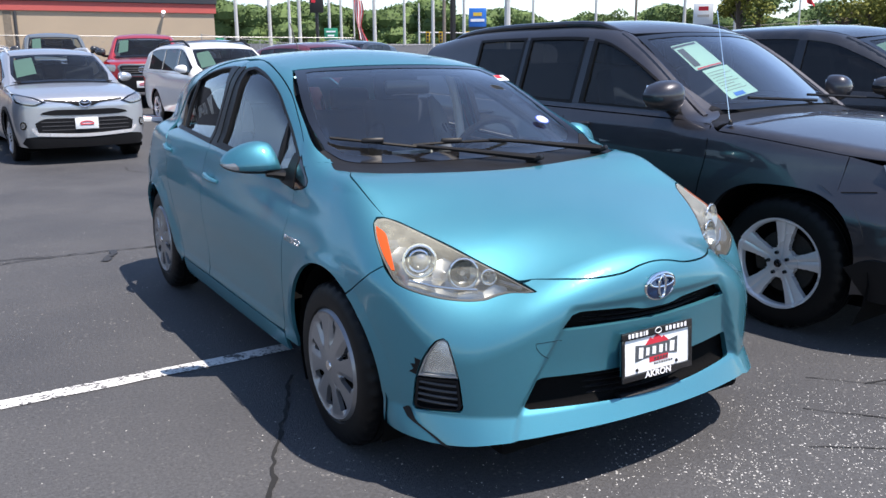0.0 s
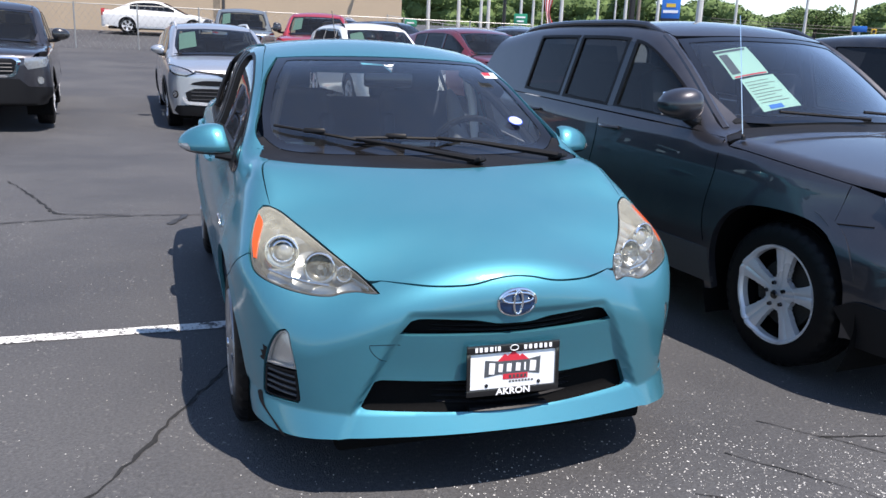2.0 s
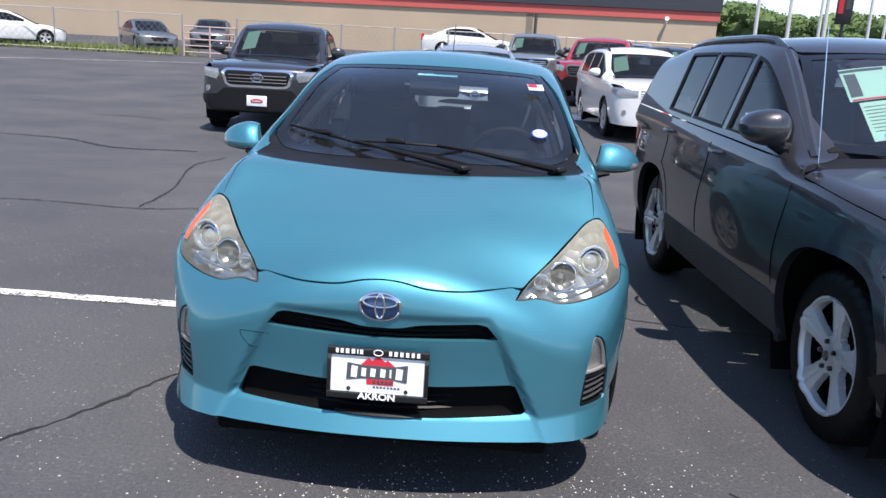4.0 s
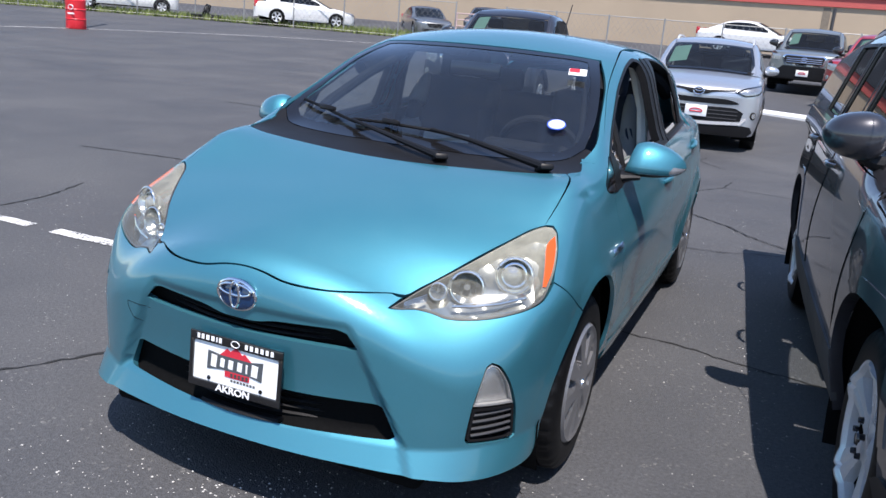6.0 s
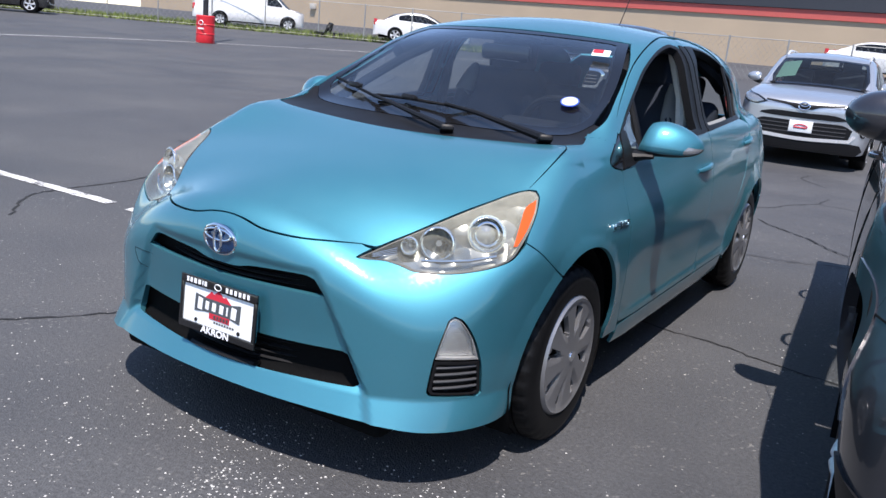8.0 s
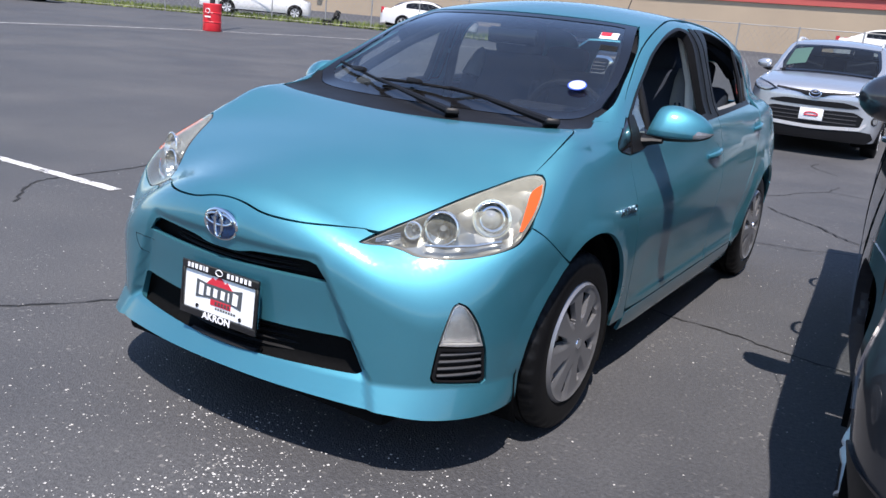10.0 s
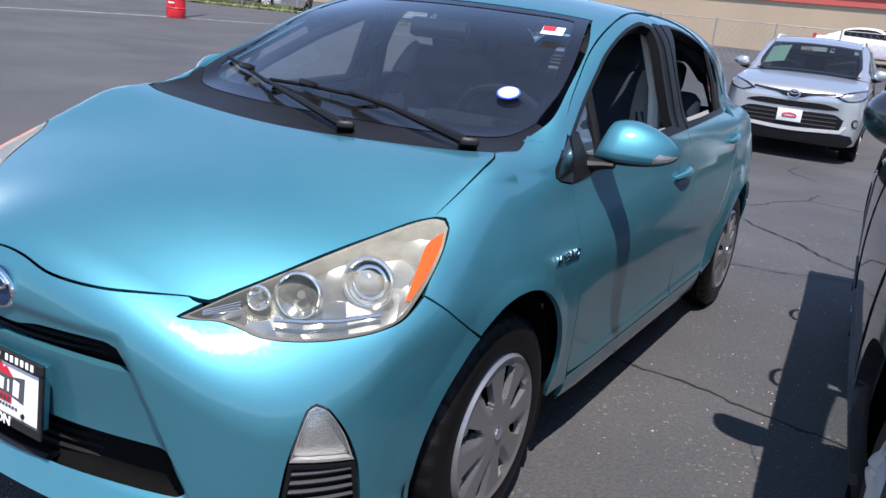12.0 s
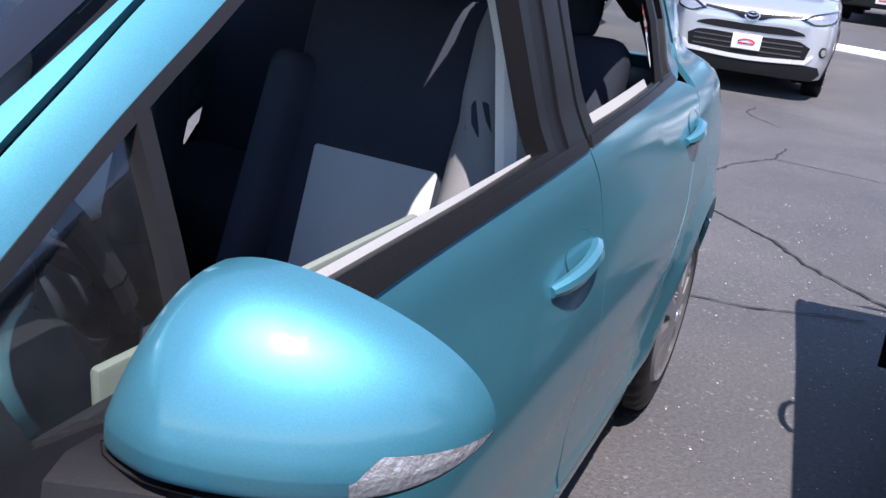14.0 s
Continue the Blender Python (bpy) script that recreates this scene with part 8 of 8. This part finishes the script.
def sign_board(px, d, z_low, w, h, mat, label, bars=(), post=POLE_PALE, post_r=0.12, tilt=0):
    x, y = view0(px, d)
    base = z_of(x, y)
    o = thing("road_sign", label, "sign", pose(x, y, base, 0, 0, -(31.4 + math.degrees(math.atan((px - 784) / 1457))) + tilt))
    part("post", tube(bmesh.new(), [(0, 0.1, -0.1), (0, 0.1, z_low + h * 0.5 - base)], post_r, 8), post, o)
    face_ = part("board", solid((w, 0.16, h), (0, 0, z_low + h / 2 - base), 0.03), mat, o)
    for bx, bz, bw, bh, bm_ in bars:
        part("marking", solid((w * bw, 0.02, h * bh), (w * bx, -0.09, z_low + h * (0.5 + bz) - base)), bm_, face_, "", False)
    return o


at_el = lambda px_y, d: 1.385 + (103 - px_y) / 1457 * d
sign_board(594, 78, at_el(71, 78), 1.2, 1.0, SIGN_GREEN, "green road sign with white lettering bars", [(0, 0.2, 0.7, 0.14, INK_WHITE), (0, -0.15, 0.5, 0.14, INK_WHITE)])
sign_board(400, 75, at_el(80, 75), 1.1, 0.6, SIGN_GREEN, "green road sign beyond the building", [(0, 0, 0.6, 0.2, INK_WHITE)])
sign_board(571, 60, at_el(27, 60), 0.95, 2.2, POLE_BLACK, "dark sign box with red lettering bars on a pole", [(-0.22, 0.1, 0.3, 0.6, INK_RED), (0.22, 0.12, 0.25, 0.4, GREY_PLASTIC)], POLE_BLACK)
sign_board(845, 64, at_el(57, 64), 1.3, 1.6, SIGN_BLUE, "blue dealer sign with a yellow mark and pale bars", [(0, 0.22, 0.5, 0.16, SIGN_YELLOW), (0, -0.05, 0.8, 0.12, INK_WHITE), (0, -0.42, 1.0, 0.15, POLE_BLACK)])
sign_board(1230, 80, at_el(52, 80), 1.7, 1.8, PAPER_WHITE, "white sign tower with faint red bars", [(0, 0.25, 0.5, 0.2, INK_RED), (0, -0.1, 0.6, 0.12, CONCRETE)])
sign_board(1130, 84, at_el(64, 84), 1.2, 0.5, SIGN_BLUE, "small blue sign by the road")
for px, w_ in ((760, 0.5), (782, 0.5), (828, 0.5), (1150, 0.45), (1175, 0.45)):
    x, y = view0(px, 90)
    sg = thing("traffic_light", "yellow traffic light hanging over the far junction", "traffic light", pose(x, y, at_el(68, 90), 0, 0, -31), "traffic lights")
    part("housing", solid((0.42, 0.3, 1.1), (0, 0, 0), 0.03), SIGNAL_YELLOW, sg)
    for k in range(3):
        part("lens", solid((0.26, 0.04, 0.26), (0, -0.16, 0.34 - 0.34 * k), 0.02), POLE_BLACK, sg)
x0, y0 = view0(745, 90)
x1, y1 = view0(850, 90)
ma = thing("signal_arm", "pale signal arm spanning the far junction", "pole")
part("arm", tube(bmesh.new(), [(x0, y0, at_el(60, 90)), (x1, y1, at_el(62, 90))], 0.08, 6), POLE_PALE, ma)
part("post", tube(bmesh.new(), [(x1, y1, z_of(x1, y1)), (x1, y1, at_el(60, 90))], 0.1, 6), POLE_PALE, ma)


def hanging_flag(px, d, top_px, low_px, w, stripes, label):
    x, y = view0(px, d)
    o = thing("flagpole", label, "flag", pose(x, y, z_of(x, y), 0, 0, -28))
    base = z_of(x, y)
    part("post", tube(bmesh.new(), [(0, 0, 0), (0, 0, at_el(top_px, d) - base + 0.3)], 0.06, 8), POLE_PALE, o)
    zt, zl = at_el(top_px, d) - base, at_el(low_px, d) - base
    n = len(stripes)
    for k, mat in enumerate(stripes):
        bm = bmesh.new()
        rows = []
        for j in range(13):
            f = j / 12
            row = []
            for e in (k / n, (k + 1) / n):
                xx = 0.06 + e * w * (0.75 + 0.25 * math.sin(f * 7)) + 0.22 * f
                row.append(bm.verts.new((xx - 0.1 * math.sin(f * 5), 0.1 * math.sin(e * 9 + f * 4), zt + (zl - zt) * f - 0.25 * e)))
            rows.append(row)
        for a, b in zip(rows, rows[1:]):
            bm.faces.new((a[0], a[1], b[1], b[0]))
        part("stripe", bm, mat, o)
    return o


hanging_flag(634, 66, 2, 70, 0.75, [FLAG_RED, FLAG_WHITE, FLAG_RED, FLAG_WHITE, FLAG_RED, FLAG_WHITE, FLAG_RED], "striped red and white flag hanging on a pole")
hanging_flag(1394, 60, -30, 22, 0.7, [FLAG_RED, FLAG_RED, DRUM_RED], "red banner hanging on a pole")
wires = thing("overhead_wires", "thin dark overhead wires along the road", "cable")
for k, (za, zb) in enumerate(((52, 30), (56, 36), (62, 44))):
    a, b = view0(900, 100), view0(1600, 115)
    pts = [(a[0] + (b[0] - a[0]) * f, a[1] + (b[1] - a[1]) * f, at_el(za + (zb - za) * f, 105) - 1.2 * math.sin(f * math.pi)) for f in np.linspace(0, 1, 14)]
    part("wire", tube(bmesh.new(), pts, 0.03, 4), POLE_BLACK, wires)


def leaf_cloud(r, blobs, count, size):
    """Many small bent leaf clumps over lumpy blobs: (x, y, z, rx, ry, rz)."""
    v, f = [], []
    for _ in range(count):
        cx, cy_, cz_, rx, ry, rz = r.choice(blobs)
        d = Vector((r.gauss(0, 1), r.gauss(0, 1), r.gauss(0, 1))).normalized() * r.uniform(0.72, 1.06)
        c = Vector((cx + d.x * rx, cy_ + d.y * ry, cz_ + d.z * rz))
        a = Vector((r.gauss(0, 1), r.gauss(0, 1), r.gauss(0, 0.6))).normalized()
        b = a.cross(Vector((r.gauss(0, 1), r.gauss(0, 1), r.gauss(0, 1)))).normalized()
        s = size * r.uniform(0.5, 1.3)
        n = len(v)
        v += [tuple(c - a * s), tuple(c + b * s * 0.6), tuple(c + a * s), tuple(c - b * s * 0.6)]
        f.append((n, n + 1, n + 2, n + 3))
    return v, f


def far_woods():
    r = random.Random(21)
    blobs = []
    for px in np.arange(330, 790, 7):
        d = r.uniform(150, 200)
        x, y = view0(px, d)
        top = 1.385 + (103 - (15 + 7 * math.sin(px * 0.031) + 6 * math.sin(px * 0.011 + 1) + r.uniform(-4, 4))) / 1457 * d
        for k in range(3):
            zz = top - 1.6 - 2.6 * k
            blobs.append((x + r.uniform(-2, 2), y + r.uniform(-3, 3), zz, 2.6, 2.6, 2.0))
    for px in np.arange(780, 1640, 8):
        d = r.uniform(150, 190)
        x, y = view0(px, d)
        low = 35 + 8 * math.sin(px * 0.02) + 7 * math.sin(px * 0.047) + r.uniform(-4, 4)
        top = 1.385 + (103 - low) / 1457 * d
        blobs.append((x, y, top - 1.6, 2.4, 2.4, 1.8))
        blobs.append((x, y, top - 4.2, 2.4, 2.4, 2.0))
    v, f = leaf_cloud(r, blobs, 130000, 0.30)
    for cx, cy_, cz_, rx, ry, rz in blobs:
        n = len(v)
        for k in range(5):
            for q in range(8):
                el, az = radians(-80 + 40 * k), q * math.tau / 8
                g = r.uniform(0.82, 1.0)
                v.append((cx + g * rx * math.cos(el) * math.cos(az), cy_ + g * ry * math.cos(el) * math.sin(az), cz_ + g * rz * math.sin(el)))
        f += [(n + k * 8 + q, n + k * 8 + (q + 1) % 8, n + k * 8 + 8 + (q + 1) % 8, n + k * 8 + 8 + q) for k in range(4) for q in range(8)]
    tagged(new("woods", mesh_of("woods", v, f, None, LEAF, False)), "distant green woods behind the road", "woods", kind="stuff")


far_woods()


def tree(px, d, top_px, wide, mat, seed, label):
    r = random.Random(seed)
    x, y = view0(px, d)
    base = z_of(x, y)
    high = at_el(top_px, d) - base
    o = thing("tree", label, "tree", pose(x, y, base), "trees along the road")
    bm = tube(bmesh.new(), [(0, 0, -0.2), (0.1, 0, high * 0.3), (0.0, 0.1, high * 0.6), (0.1, 0.1, high * 0.85)], [0.26, 0.2, 0.13, 0.04], 8)
    blobs = []
    for k in range(11):
        a, h0 = r.uniform(0, 6.3), high * r.uniform(0.3, 0.6)
        e = Vector((math.cos(a) * wide * r.uniform(0.3, 0.9), math.sin(a) * wide * r.uniform(0.3, 0.9), high * r.uniform(0.45, 0.9)))
        tube(bm, [(0, 0, h0), (e.x * 0.5, e.y * 0.5, (h0 + e.z) / 2 + 0.2), tuple(e)], [0.09, 0.06, 0.02], 5)
        s = wide * r.uniform(0.25, 0.5)
        blobs.append((*e, s, s, s * 0.75))
    part("trunk", bm, BARK, o)
    v, f = leaf_cloud(r, blobs, 2600, 0.17)
    sheet("crown", (v, f, None), mat, o)


for px, d, top, wide, mat, seed in ((1290, 75, -14, 2.6, LEAF_YELLOW, 1), (1325, 80, 4, 2.4, LEAF, 2), (1510, 85, 16, 3.2, LEAF_YELLOW, 3), (1470, 95, 26, 3.0, LEAF, 4), (1545, 88, 22, 2.6, LEAF_YELLOW, 5), (1060, 110, 27, 3.0, LEAF, 6), (1200, 100, 24, 3.0, LEAF, 7), (1600, 88, 14, 3.2, LEAF, 8)):
    tree(px, d, top, wide, mat, seed, "leafy roadside tree in yellow-green spring leaf" if mat is LEAF_YELLOW else "green leafy roadside tree")
chain_fence("chain_fence", [view0(372, 44), view0(560, 48), view0(760, 52), view0(960, 58)], 1.3, 4.0)
